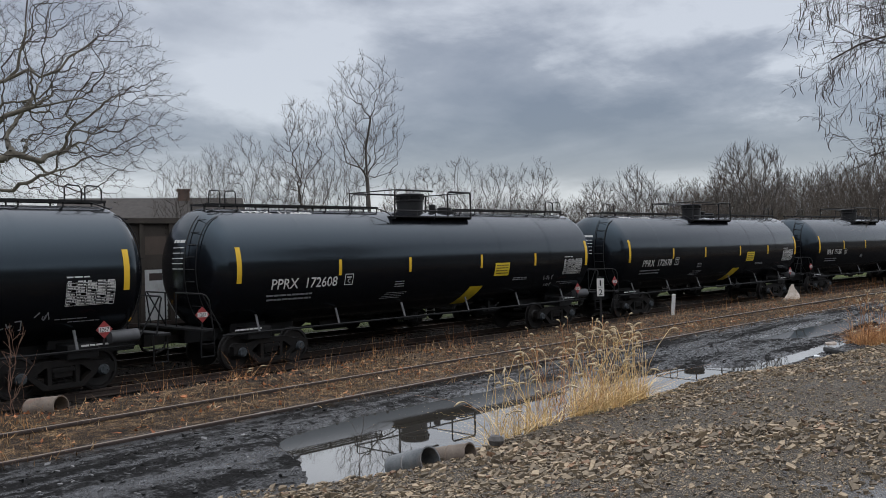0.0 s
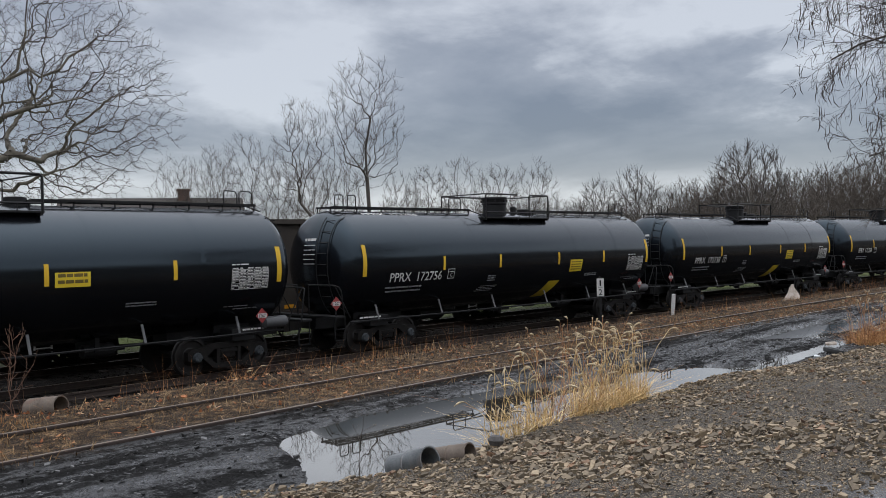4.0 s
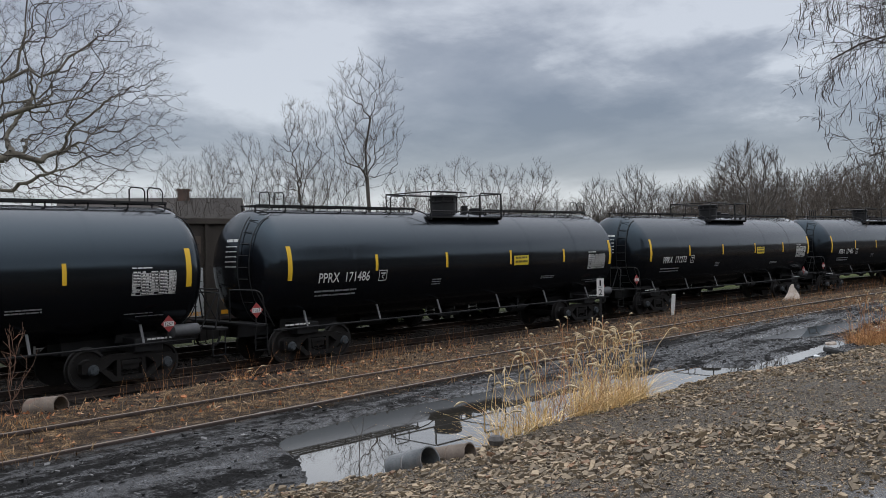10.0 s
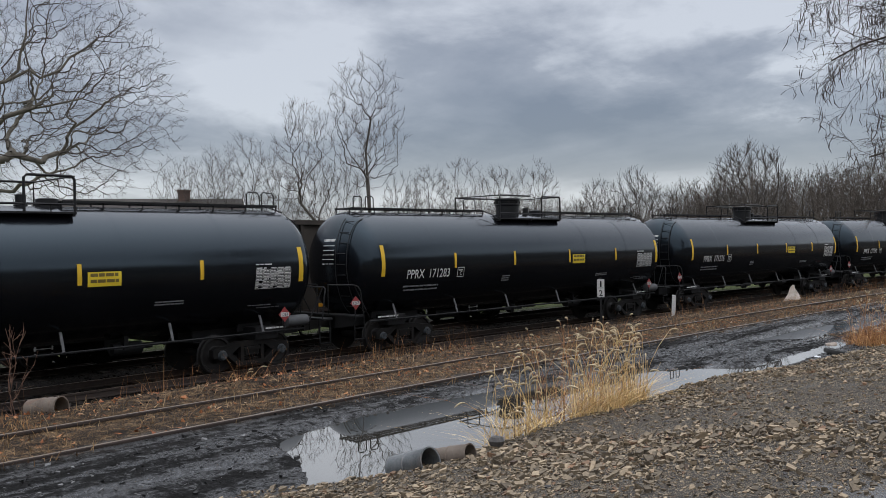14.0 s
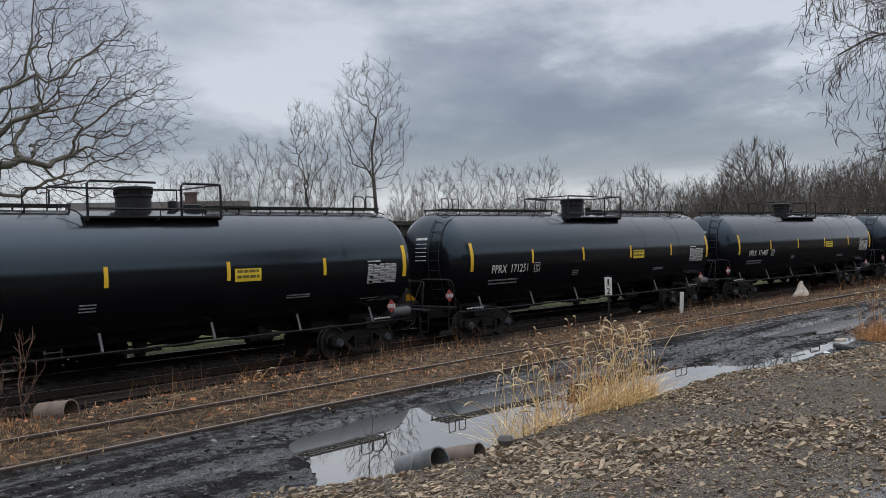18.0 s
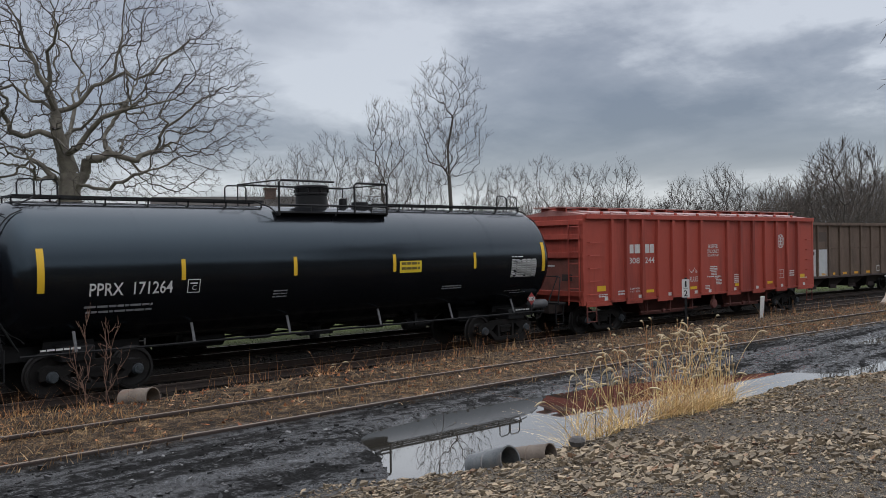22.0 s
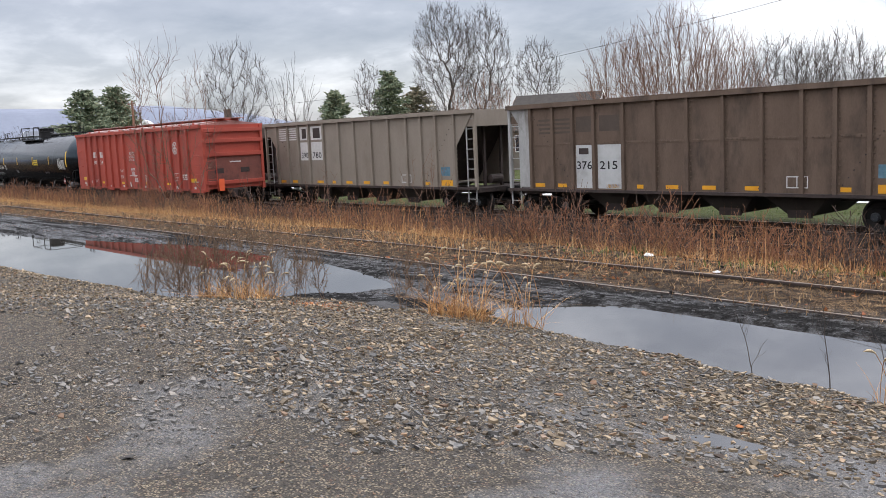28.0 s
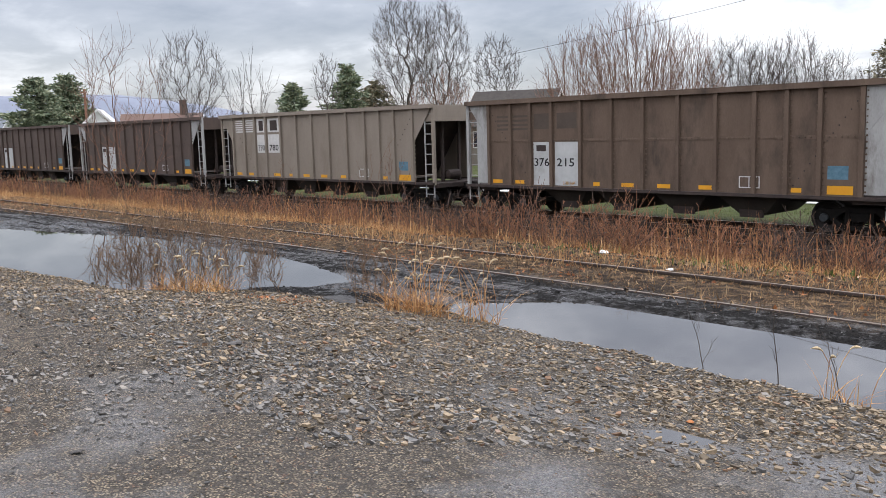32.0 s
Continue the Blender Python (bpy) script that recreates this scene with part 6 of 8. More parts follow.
def build_trees():
    sycamore()
    crown_tree(46.3, 62, 16.6, 2.9, "tall slender bare tree with upright leader", 5, 0.42, 520, 0.20, 0.20, lean=0.3, rim=1.0, upward=1.3, twig_len=0.55, calm=1, kink=0.10, tip=(0.9, 0.95), rmin=0.008)
    crown_tree(44.2, 62, 13.6, 2.4, "bare tree leaning with ascending branches", 8, 0.36, 420, 0.22, 0.16, lean=-1.7, rim=1.0, upward=1.3, twig_len=0.55, calm=1, kink=0.10, tip=(0.85, 0.95), rmin=0.008)
    crown_tree(44.9, 65, 9.8, 1.8, "bare multi-stemmed young tree", 9, 0.15, 260, 0.6, 0.08, stems=4, spread=1.0, upward=1.0)
    for i, (az, top, w, ln) in enumerate(((34.6, 9.8, 2.0, 0.2), (36.2, 10.9, 2.2, 0.3), (37.9, 10.4, 2.0, -.5), (39.7, 11.7, 2.3, -.8), (41.6, 10.8, 2.1, -1.0), (43.0, 9.8, 1.8, -.6), (48.6, 8.6, 1.7, .2), (50.6, 9.2, 2.0, 0), (52.7, 10.0, 2.2, 0), (54.9, 9.0, 1.9, 0), (57.3, 9.4, 2.0, 0))):
        crown_tree(az, 66 + 2 * (i % 3), top, w, "bare thin young tree with fine twigs", 20 + i, 0.25, 440, 0.26, 0.085, lean=ln, upward=1.0, twigs=3, twig_len=0.5, kink=0.10, tip=(0.7, 0.95), rmin=0.0065)
    crown_tree(70.4, 92, 12.6, 3.9, "bare dome-crowned tree above the woods", 33, 0.28, 800, 0.36, 0.24, upward=0.6, rim=0.8)
    crown_tree(63.6, 95, 10.9, 2.8, "bare forked tree at the wood's edge", 34, 0.3, 330, 0.45, 0.15, stems=2, spread=1.2)
    crown_tree(61.2, 96, 9.9, 1.9, "bare crooked tree at the wood's edge", 35, 0.35, 220, 0.3, 0.12)
    rng = random.Random(3)
    far_woods("woodland", "far line of bare grey-brown trees", [(46.5 + i * 0.30 + rng.uniform(-.2, .2), rng.uniform(95, 130), rng.uniform(6.6, 9.4)) for i in range(74)] + [(46.5 + i * 0.40 + rng.uniform(-.2, .2), rng.uniform(100, 135), rng.uniform(6.0, 8.2)) for i in range(55)], 41)
    far_woods("woodland", "dark bare wood along the curve of the line", [(66 + i * 0.15 + rng.uniform(-.2, .2), rng.uniform(104, 135), rng.uniform(8.2, 11.6) + 0.09 * i * 0.3) for i in range(110)], 43, twig=M_TWIGD)
    far_woods("thicket", "low bare scrub in front of the far wood", [(35 + i * 0.5 + rng.uniform(-.2, .2), rng.uniform(58, 80), rng.uniform(4.2, 6.6)) for i in range(50)], 45, 44, low=0.05, wide=0.35, omega=0.7, stems=4)
    far_woods("thicket", "dark scrub along the far curve", [(60 + i * 0.40 + rng.uniform(-.2, .2), rng.uniform(92, 108), rng.uniform(4.5, 7.5)) for i in range(50)], 46, 44, M_TWIGD, 0.05, 0.35, 0.7, 4)
    # behind the cars, towards the houses
    conifer(-6.5, 70, 12.4, 5.0, "broad dark pine behind the tracks", 51, 0.0, None, 0.10, 0.12, True)
    conifer(-15.4, 80, 13.3, 4.0, "narrow fir with thin drooping boughs", 52, 0.10, M_NEEDLE2, 0.25, 0.1)
    conifer(-18.6, 82, 10.6, 3.2, "smaller brownish fir beside the tall one", 53, 0.15, M_NEEDLE2, 0.25)
    conifer(-12.6, 90, 6.6, 2.5, "small dark fir behind the tracks", 58, 0.2)
    conifer(-69.6, 135, 11.6, 4.4, "dense green conifer beside the houses", 54, 0.1, M_NEEDLE3, 0.05, 0.05, True)
    conifer(-67.9, 140, 12.2, 4.4, "dense green conifer beside the houses", 55, 0.1, M_NEEDLE3, 0.05, 0.05, True)
    conifer(-54.7, 125, 9.7, 3.0, "dark rounded evergreen behind the scrub", 56, 0.05, M_NEEDLE3, 0.1, 0.05, True)
    conifer(-51.3, 130, 12.6, 3.2, "dark rounded evergreen behind the scrub", 57, 0.05, M_NEEDLE3, 0.1, 0.05, True)
    conifer(-49.6, 140, 10.6, 3.6, "brown-tinged rounded evergreen behind the scrub", 59, 0.05, M_NEEDLE2, 0.25, 0.05, True)
    crown_tree(-0.9, 60, 7.6, 1.3, "small bare tree beside the pole", 61, 0.3, 260, 0.4, 0.08)
    crown_tree(-47.3, 86, 15.6, 3.1, "tall bare round-crowned tree", 62, 0.30, 1400, 0.30, 0.22, lean=-.6, upward=0.5, rmin=0.0090)
    crown_tree(-45.6, 88, 15.3, 2.9, "tall bare round-crowned tree", 63, 0.30, 1200, 0.30, 0.20, lean=.5, upward=0.5, rmin=0.0090)
    crown_tree(-41.9, 84, 11.4, 2.5, "bare rounded tree behind the hopper cars", 64, 0.36, 420, 0.3, 0.13, stems=2, spread=.8)
    crown_tree(-52.6, 95, 11.2, 1.5, "small bare tree before an evergreen", 65, 0.4, 170, 0.35, 0.13)
    crown_tree(-60.8, 60, 9.5, 2.2, "bare young tree with dark seed clusters", 66, 0.38, 320, 0.4, 0.08, stems=2, spread=.6, droop=-.2)
    crown_tree(-57.4, 58, 8.7, 2.0, "bare bush of upright shoots behind the cars", 67, 0.10, 130, 0.85, 0.08, stems=6, spread=1.4, upward=2.0, calm=4, kink=0.03, twigs=1)
    for i, (az, d, top, w, st, n) in enumerate(((-36.7, 56, 9.0, 2.9, 10, 900), (-33.4, 57, 10.3, 3.9, 16, 1500), (-30.6, 58, 9.0, 2.9, 10, 900))):
        crown_tree(az, d, top, w, "bare many-stemmed bush with upright reddish shoots", 70 + i, 0.06, n, 0.85, 0.12, stems=st, spread=w * 0.75, upward=2.0, calm=4, kink=0.03, twig=M_TWIGR, bark=M_TWIGR, twigs=2, twig_len=0.7)
    for i, (az, top, w, n) in enumerate(((-27.6, 8.5, 2.2, 600), (-25.6, 8.2, 2.0, 500), (-24.0, 8.7, 2.3, 600), (-21.9, 7.2, 1.7, 340), (-19.9, 6.6, 1.4, 220))):
        crown_tree(az, 62, top, w, "bare rounded bush with fine twigs", 80 + i, 0.12, n, 0.55, 0.09, stems=3, spread=.9, upward=1.0)
    for i, (az, top) in enumerate(((-46.6, 7.4), (-45.2, 7.9), (-44.2, 7.0))):
        crown_tree(az, 70, top, 1.3, "reddish bare shoots behind the cars", 86 + i, 0.05, 150, 0.85, 0.06, stems=5, spread=.9, upward=2.0, calm=4, kink=0.03, twig=M_TWIGR, bark=M_TWIGR)
    far_woods("thicket", "rust-brown scrub between the trees", [(-63 + i * 0.66 + rng.uniform(-.3, .3), rng.uniform(85, 120), rng.uniform(4.0, 6.6)) for i in range(66)], 47, 60, M_TWIGR, 0.05, 0.4, 0.6, 3)
    far_woods("woodland", "far hazy bare trees", [(-76 + i * 0.6 + rng.uniform(-.3, .3), rng.uniform(150, 200), rng.uniform(6.0, 9.0)) for i in range(55)], 48, 80)
    # saplings and bushes in the verge before the main track
    crown_tree(-64.6, 38, 7.3, 2.0, "thin bare many-stemmed sapling in the weeds", 90, 0.12, 190, 0.6, 0.06, stems=5, spread=1.5, lean=-.3, upward=0.8, twigs=2, twig=M_TWIGR, rim=0.9)
    for i, (x, y, top, w) in enumerate(((-25.1, 17.0, 2.3, .8), (-19.7, 17.1, 2.7, .9), (-29.5, 16.8, 2.0, .7), (-39.0, 16.6, 2.6, .9), (-14.2, 17.0, 1.9, .7), (-3.6, 16.8, 1.9, .6), (-0.9, 16.6, 2.2, .6), (7.6, 16.4, 2.0, .6))):
        crown_tree(0, 30, top, w, "bare knee-high bush in the verge", 110 + i, 0.1, 60, 0.7, 0.025, stems=4, spread=w * .7, upward=1.2, twigs=1, twig_len=.25, twig=M_TWIGR, bark=M_TWIGR, at=(x, y), name="bush", category="bush", rmin=0.005)


def overhanging_tree():
    """A tree on the bank whose hanging sprays with pods reach into the view."""
    rng = random.Random(15)
    x, y = 27.4, 1.8
    z = ground_z(x, y) - 0.1
    tr = thing("tree", "bare tree on the bank with long hanging seed pods", "tree", at=pose(x, y, z))
    segs = [((0, 0, 0), (0.1, 0, 2.6), 0.26, 0.22, 0), ((0.1, 0, 2.6), (-0.1, 0.1, 5.2), 0.22, 0.18, 0), ((-0.1, 0.1, 5.2), (0.1, 0.2, 9.5), 0.18, 0.10, 0)]
    P = dict(bends=7, kids=(7, 13, 10, 5), start=(0.15, 0.12, 0.15, 0.15), wild=(0.1, 0.17, 0.19, 0.2), lift=(0, 0.0, -0.05, -0.08), angle=(0.6, 0.6, 0.6, 0.6), ratio=(0.6, 0.5, 0.5, 0.5), thin=0.5, rmin=0.005)
    for h, dx, dy, dz, ln in ((4.4, -1, 0.45, 0.18, 5.0), (5.6, -1, 0.25, 0.30, 5.5), (6.6, -0.9, 0.5, 0.35, 5.5), (7.4, -0.8, 0.6, 0.5, 5.2), (8.2, -0.9, 0.2, 0.5, 5.2), (8.6, -0.6, 0.7, 0.6, 5.0), (6.2, -0.5, 0.9, 0.3, 5.0), (4.0, -0.8, 0.75, 0.12, 4.4), (8.0, -0.35, 0.95, 0.32, 5.6), (7.2, -0.3, 1.0, 0.25, 5.6), (8.8, -0.5, 0.8, 0.42, 5.4), (6.6, -0.4, 0.95, 0.2, 5.2), (5.2, -0.75, 0.7, 0.3, 4.8), (7.8, -0.75, 0.65, 0.3, 5.2)):
        grow(rng, segs, Vector((0, 0.1, h)), Vector((dx, dy, dz)).normalized(), ln, 0.055, 1, 4, P)
    part("trunk", limbs_mesh("trunk", [q for q in segs if q[4] < 2], M_BARK), M_BARK, tr)
    part("crown", limbs_mesh("crown", [q for q in segs if q[4] >= 2], M_TWIG), M_TWIG, tr)
    pods = []
    for q in [q for q in segs if q[4] >= 3]:
        if rng.random() < 0.045:
            a = Vector(q[1])
            b = a + Vector((rng.gauss(0, .05), rng.gauss(0, .05), -rng.uniform(.14, .26)))
            c = b + Vector((rng.gauss(0, .05), rng.gauss(0, .05), -rng.uniform(.08, .2)))
            pods += [(tuple(a), tuple(b), .006, .013), (tuple(b), tuple(c), .013, .004)]
    tagged(part("seed_pods", limbs_mesh("seed_pods", pods, M_TWIG), M_TWIG, tr, "long dark hanging seed pods"), kind="stuff")


# ---- poles, wires, houses ----
M_POLE = surf("weathered_pole_timber", (0.17, 0.082, 0.050), (0.28, 0.145, 0.092), 0.9, 4, fine=40, stretch=(1, 1, 0.15), bump=0.004)
M_WIRE = surf("black_wire", (0.02, 0.02, 0.022), (0.035, 0.035, 0.037), 0.6, 5)
M_METAL = surf("galvanised_fitting", (0.25, 0.26, 0.27), (0.36, 0.37, 0.38), 0.5, 6, metal=0.6)
M_ROOF = surf("blue_grey_shingle_roof", (0.12, 0.135, 0.155), (0.19, 0.205, 0.225), 0.9, 3, fine=25)
M_ROOFB = surf("brown_shingle_roof", (0.034, 0.029, 0.025), (0.060, 0.052, 0.045), 0.9, 3, fine=25)
M_SIDING = surf("grey_blue_clapboard", (0.30, 0.33, 0.36), (0.38, 0.41, 0.44), 0.8, 3)
M_WSIDING = surf("white_clapboard", (0.60, 0.60, 0.59), (0.72, 0.72, 0.71), 0.8, 3)
M_TSIDING = surf("tan_clapboard", (0.12, 0.10, 0.082), (0.17, 0.148, 0.122), 0.8, 3)
M_BRICK = surf("red_brick_masonry", (0.105, 0.065, 0.050), (0.17, 0.110, 0.088), 0.9, 9, fine=50, bump=0.004)
M_PANE = surf("dark_window_glass", (0.02, 0.024, 0.03), (0.035, 0.04, 0.05), 0.1, 2)
M_TRIM = surf("white_trim_paint", (0.62, 0.62, 0.61), (0.72, 0.72, 0.71), 0.7, 4)


def insulator(parent, p):
    part("insulator", BM(lathe, [(0, .03), (.05, .06), (.07, .04), (.10, .06), (.13, .02), (.131, .001)], 8, "z", p), M_METAL, parent)


def utility_pole(az, dist, top_z, arms, lamp=False, turn=0.0, label=""):
    x, y = polar(az, dist)
    z = ground_z(x, y) - 0.2
    pl = thing("utility_pole", label, "pole", at=pose(x, y, z, 0, 0, turn))
    H = top_z - z
    part("pole", BM(tube, [(0, 0, 0), (0.02, 0, H * .5), (0, 0, H)], 0.18, 10, 0.14), M_POLE, pl)
    for h, w in arms:
        arm = part("crossarm", BM(box, -w, w, -.19, -.07, h - z - .06, h - z + .06, .01), M_POLE, pl)
        for u in (-.92, -.5, .5, .92):
            insulator(arm, (w * u, -.13, h - z + .06))
        part("brace", BM(tube, [(-w * .5, -.15, h - z - .06), (0, -.12, h - z - .55), (w * .5, -.15, h - z - .06)], .015, 5), M_METAL, arm)
    if lamp:
        zl = 3.0 + dist * math.tan(radians(8.15)) - z
        arm = part("lamp_arm", BM(tube, [(0.1, 0, zl - .1), (0.5, -.05, zl + .12), (1.1, -.1, zl + .22), (1.65, -.1, zl + .2)], .03, 6), M_METAL, pl)
        part("lamp_head", BM(lathe, [(-.12, .001), (-.10, .16), (.02, .18), (.10, .12), (.16, .05), (.17, .001)], 14, "z", (1.75, -.1, zl + .08)), M_METAL, arm, smooth=True)
        part("stay_wire", BM(tube, [(0.1, 0, zl + .75), (0.9, -.08, zl + .2)], .008, 4), M_WIRE, arm)
    return pl


def wire(a, b, sag, name="overhead_wire"):
    pts = [Vector(a).lerp(Vector(b), t / 24) - Vector((0, 0, sag * 4 * (t / 24) * (1 - t / 24))) for t in range(25)]
    solid(name, BM(tube, pts, 0.013, 4), M_WIRE, "thin sagging black overhead wire", "wire", "overhead wires")


def build_lines():
    utility_pole(-3.0, 42, 15.5, ((15.0, 1.2), (14.15, 1.2)), True, 10, "tall brown timber utility pole with street lamp")
    utility_pole(16.0, 52, 10.3, ((10.12, 1.25),), False, -20, "timber utility pole with one crossarm behind the tracks")
    utility_pole(-66.9, 118, 9.0, ((8.6, 1.0),), False, 0, "distant timber utility pole")
    ax, ay = polar(-3.0, 42)
    bx, by = polar(16.0, 52)
    for u, z0, u2, z1, sag in ((-1.1, 15.1, -1.15, 10.25, .5), (1.1, 15.1, 1.15, 10.25, .5), (.1, 12.0, 0, 7.9, .6), (.1, 11.2, 0, 7.5, .7)):
        wire((ax + u, ay - .1, z0), (bx + u2, by, z1), sag)
    cx, cy = polar(-66.9, 118)
    wire((ax, ay, 11.4), (cx, cy, 8.4), 3.2)
    for u, z0 in ((-1.1, 15.3), (1.1, 15.3)):
        wire((ax + u, ay, z0), (ax - 40 + u, ay - 30, 19.5), .6)


def house(x, y, w, d, wall_h, ridge_h, turn, wall, roof, label, chimney=None, wins=3):
    """Gabled house; x along its ridge."""
    z = ground_z(x, y) - 0.1
    hs = thing("house", label, "house", at=pose(x, y, z, 0, 0, turn))
    part("wall", BM(lambda bm: faces(bm, [(-w, -d, 0), (w, -d, 0), (w, d, 0), (-w, d, 0), (-w, -d, wall_h), (w, -d, wall_h), (w, d, wall_h), (-w, d, wall_h), (-w, 0, ridge_h - .1), (w, 0, ridge_h - .1)], [(0, 1, 5, 4), (2, 3, 7, 6), (1, 2, 6, 9, 5), (3, 0, 4, 8, 7), (0, 3, 2, 1)])), wall, hs)
    rf = None
    for s in (-1, 1):
        o = .35
        e = wall_h - (ridge_h - wall_h) * o / d
        bm = bmesh.new()
        faces(bm, [(-w - o, s * (d + o), e), (w + o, s * (d + o), e), (w + o, 0, ridge_h), (-w - o, 0, ridge_h), (-w - o, s * (d + o), e + .14), (w + o, s * (d + o), e + .14), (w + o, 0, ridge_h + .14), (-w - o, 0, ridge_h + .14)], BOX_F)
        rf = part("roof", bm, roof, hs)
        for k in (-1, 1):
            a, b = sorted((k * (w + o), k * (w + o + .05)))
            bm = bmesh.new()
            faces(bm, [(a, s * (d + o), e - .12), (b, s * (d + o), e - .12), (b, 0, ridge_h - .12), (a, 0, ridge_h - .12), (a, s * (d + o), e + .16), (b, s * (d + o), e + .16), (b, 0, ridge_h + .16), (a, 0, ridge_h + .16)], BOX_F)
            part("barge_board", bm, M_TRIM, hs)
    for i in range(wins):
        cx = -w + 2 * w * (i + .5) / wins
        wn = part("window", BM(box, cx - .5, cx + .5, -d - .05, -d + .02, wall_h * .45, wall_h * .85), M_TRIM, hs)
        part("pane", BM(box, cx - .42, cx + .42, -d - .07, -d - .052, wall_h * .45 + .08, wall_h * .85 - .08), M_PANE, wn)
    for k in (-1, 1):
        wn = part("window", BM(box, min(k * w, k * (w + .05)), max(k * w, k * (w + .05)), -.45, .45, wall_h * .95, wall_h * .95 + 1.0), M_TRIM, hs)
        part("pane", BM(box, min(k * (w + .05), k * (w + .065)), max(k * (w + .05), k * (w + .065)), -.37, .37, wall_h * .95 + .08, wall_h * .95 + .92), M_PANE, wn)
    if chimney is not None:
        cx, ch = chimney
        c = part("chimney", BM(box, cx - .42, cx + .42, -.42, .42, wall_h, ch), M_BRICK, hs, "red brick chimney")
        part("chimney_cap", BM(box, cx - .5, cx + .5, -.5, .5, ch, ch + .15), M_BRICK, c)
    return hs


def build_houses():
    x, y = polar(3.6, 60)
    house(x, y, 4.6, 3.0, 5.4, 7.5, -4, M_SIDING, M_ROOF, "grey-blue house with shingle roof and brick chimney", (2.3, 8.55), 3)
    x, y = polar(1.4, 57)
    house(x, y, 2.2, 2.4, 6.0, 8.05, 88, M_SIDING, M_ROOF, "grey-blue gabled wing of a house", None, 2)
    x, y = polar(33.4, 70)
    house(x, y, 6.2, 3.6, 5.2, 7.1, -33, M_TSIDING, M_ROOFB, "long tan house with low brown roof and chimney", (2.2, 7.75), 5)
    x, y = polar(-40.6, 78)
    house(x, y, 3.6, 3.0, 3.6, 6.3, 20, M_TSIDING, M_ROOFB, "small tan house with brown roof", None, 3)
    x, y = polar(-66.1, 112)
    house(x, y, 2.8, 2.2, 4.4, 6.5, 150, M_WSIDING, M_TRIM, "small white clapboard house", None, 2)
    x, y = polar(-62.6, 116)
    house(x, y, 4.5, 3.0, 4.2, 6.0, 62, M_TSIDING, M_BRICK, "low house with reddish roof and chimney", (2.5, 7.6), 3)
    x, y = polar(-72.0, 150)
    house(x, y, 3.0, 2.5, 4.0, 6.6, 30, M_WSIDING, M_ROOF, "far pale clapboard house among trees", None, 2)


def build_distance():
    """A wooded ridge on the horizon, far to one side."""
    az = np.linspace(-110, 110, 221)
    top = 3 + 1500 * np.tan(np.radians(2.5 * sstep(-50, -66, az) + 0.25 + 0.25 * np.interp(az, [-110, -90, -75, -60, 110], [1, .6, .9, .3, .4]) + 0.12 * fbm(az * .35, az * 0, 3)))
    X = np.stack([1500 * np.sin(np.radians(az)), 1560 * np.sin(np.radians(az)), 1700 * np.sin(np.radians(az))])
    Y = np.stack([1500 * np.cos(np.radians(az)), 1560 * np.cos(np.radians(az)), 1700 * np.cos(np.radians(az))])
    Z = np.stack([0 * az - 3, top * .8, top])
    # distance haze is mixed into the hills' blue-grey colour
    me = sheet("backdrop_hills", X, Y, Z, surf("haze_tinted_wooded_hill", (0.17, 0.19, 0.24), (0.22, 0.245, 0.30), 1.0, 0.02, fine=0.2))
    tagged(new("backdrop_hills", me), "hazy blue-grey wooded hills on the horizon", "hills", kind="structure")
    s = np.linspace(-150, 120, 90)
    pts = np.array([[on_track(a, c)[:2] for a in s] for c in (13.0, 15.0, 17.5)])
    zz = ground_height(pts[..., 0], pts[..., 1])[0] + 0.05
    me = sheet("road", pts[..., 0], pts[..., 1], zz, surf("pale_dry_concrete", (0.42, 0.42, 0.40), (0.55, 0.55, 0.53), 0.9, 2))
    tagged(new("road", me), "pale concrete lane behind the tracks", "road", kind="structure")


def build_dark_backdrop():
    """Added unseen backdrop closes the place behind the eye and darkens the tanks' reflections."""
    x = np.linspace(-160, 160, 65)
    h = 11 + 3.0 * fbm(x * .12, x * 0, 71)
    Y = np.stack([-14 + 0 * x, -19 + 0 * x, -26 + 0 * x, -40 + 0 * x])
    Z = np.stack([0.8 + 0 * x, 4 + 0 * x, h, h])
    me = sheet("backdrop_bank", np.stack([x] * 4), Y, Z, surf("dark_backdrop_brown", (0.030, 0.026, 0.020), (0.075, 0.064, 0.048), 1.0, 0.6, fine=6))
    tagged(new("backdrop_bank", me), "unseen dark backdrop added behind the gravel lot", "bank", kind="structure")


build_trees()
build_dark_backdrop()
overhanging_tree()
build_lines()
build_houses()
build_distance()

# ---- stones, weeds and litter ----
M_STONE = isle_material("slate_chips", ((0, (0.085, 0.068, 0.049)), (0.35, (0.165, 0.129, 0.088)), (0.7, (0.250, 0.193, 0.128)), (0.90, (0.350, 0.272, 0.180)), (0.95, (0.23, 0.135, 0.080)), (1, (0.040, 0.036, 0.032))), 0.8, 40)
M_STONEG = isle_material("grey_slate_chips", ((0, (0.085, 0.083, 0.080)), (0.35, (0.150, 0.145, 0.137)), (0.75, (0.205, 0.190, 0.168)), (0.93, (0.255, 0.230, 0.195)), (0.96, (0.23, 0.145, 0.092)), (1, (0.030, 0.029, 0.028))), 0.8, 40)
M_CLOD = isle_material("wet_black_clods", ((0, (0.010, 0.010, 0.010)), (0.5, (0.030, 0.029, 0.028)), (0.8, (0.085, 0.084, 0.082)), (1, (0.21, 0.205, 0.20))), 0.5, 40)
M_ROCK = surf("dark_slate_rock", (0.035, 0.033, 0.032), (0.11, 0.10, 0.092), 0.8, 10, fine=60, bump=0.01, rand=0.35)
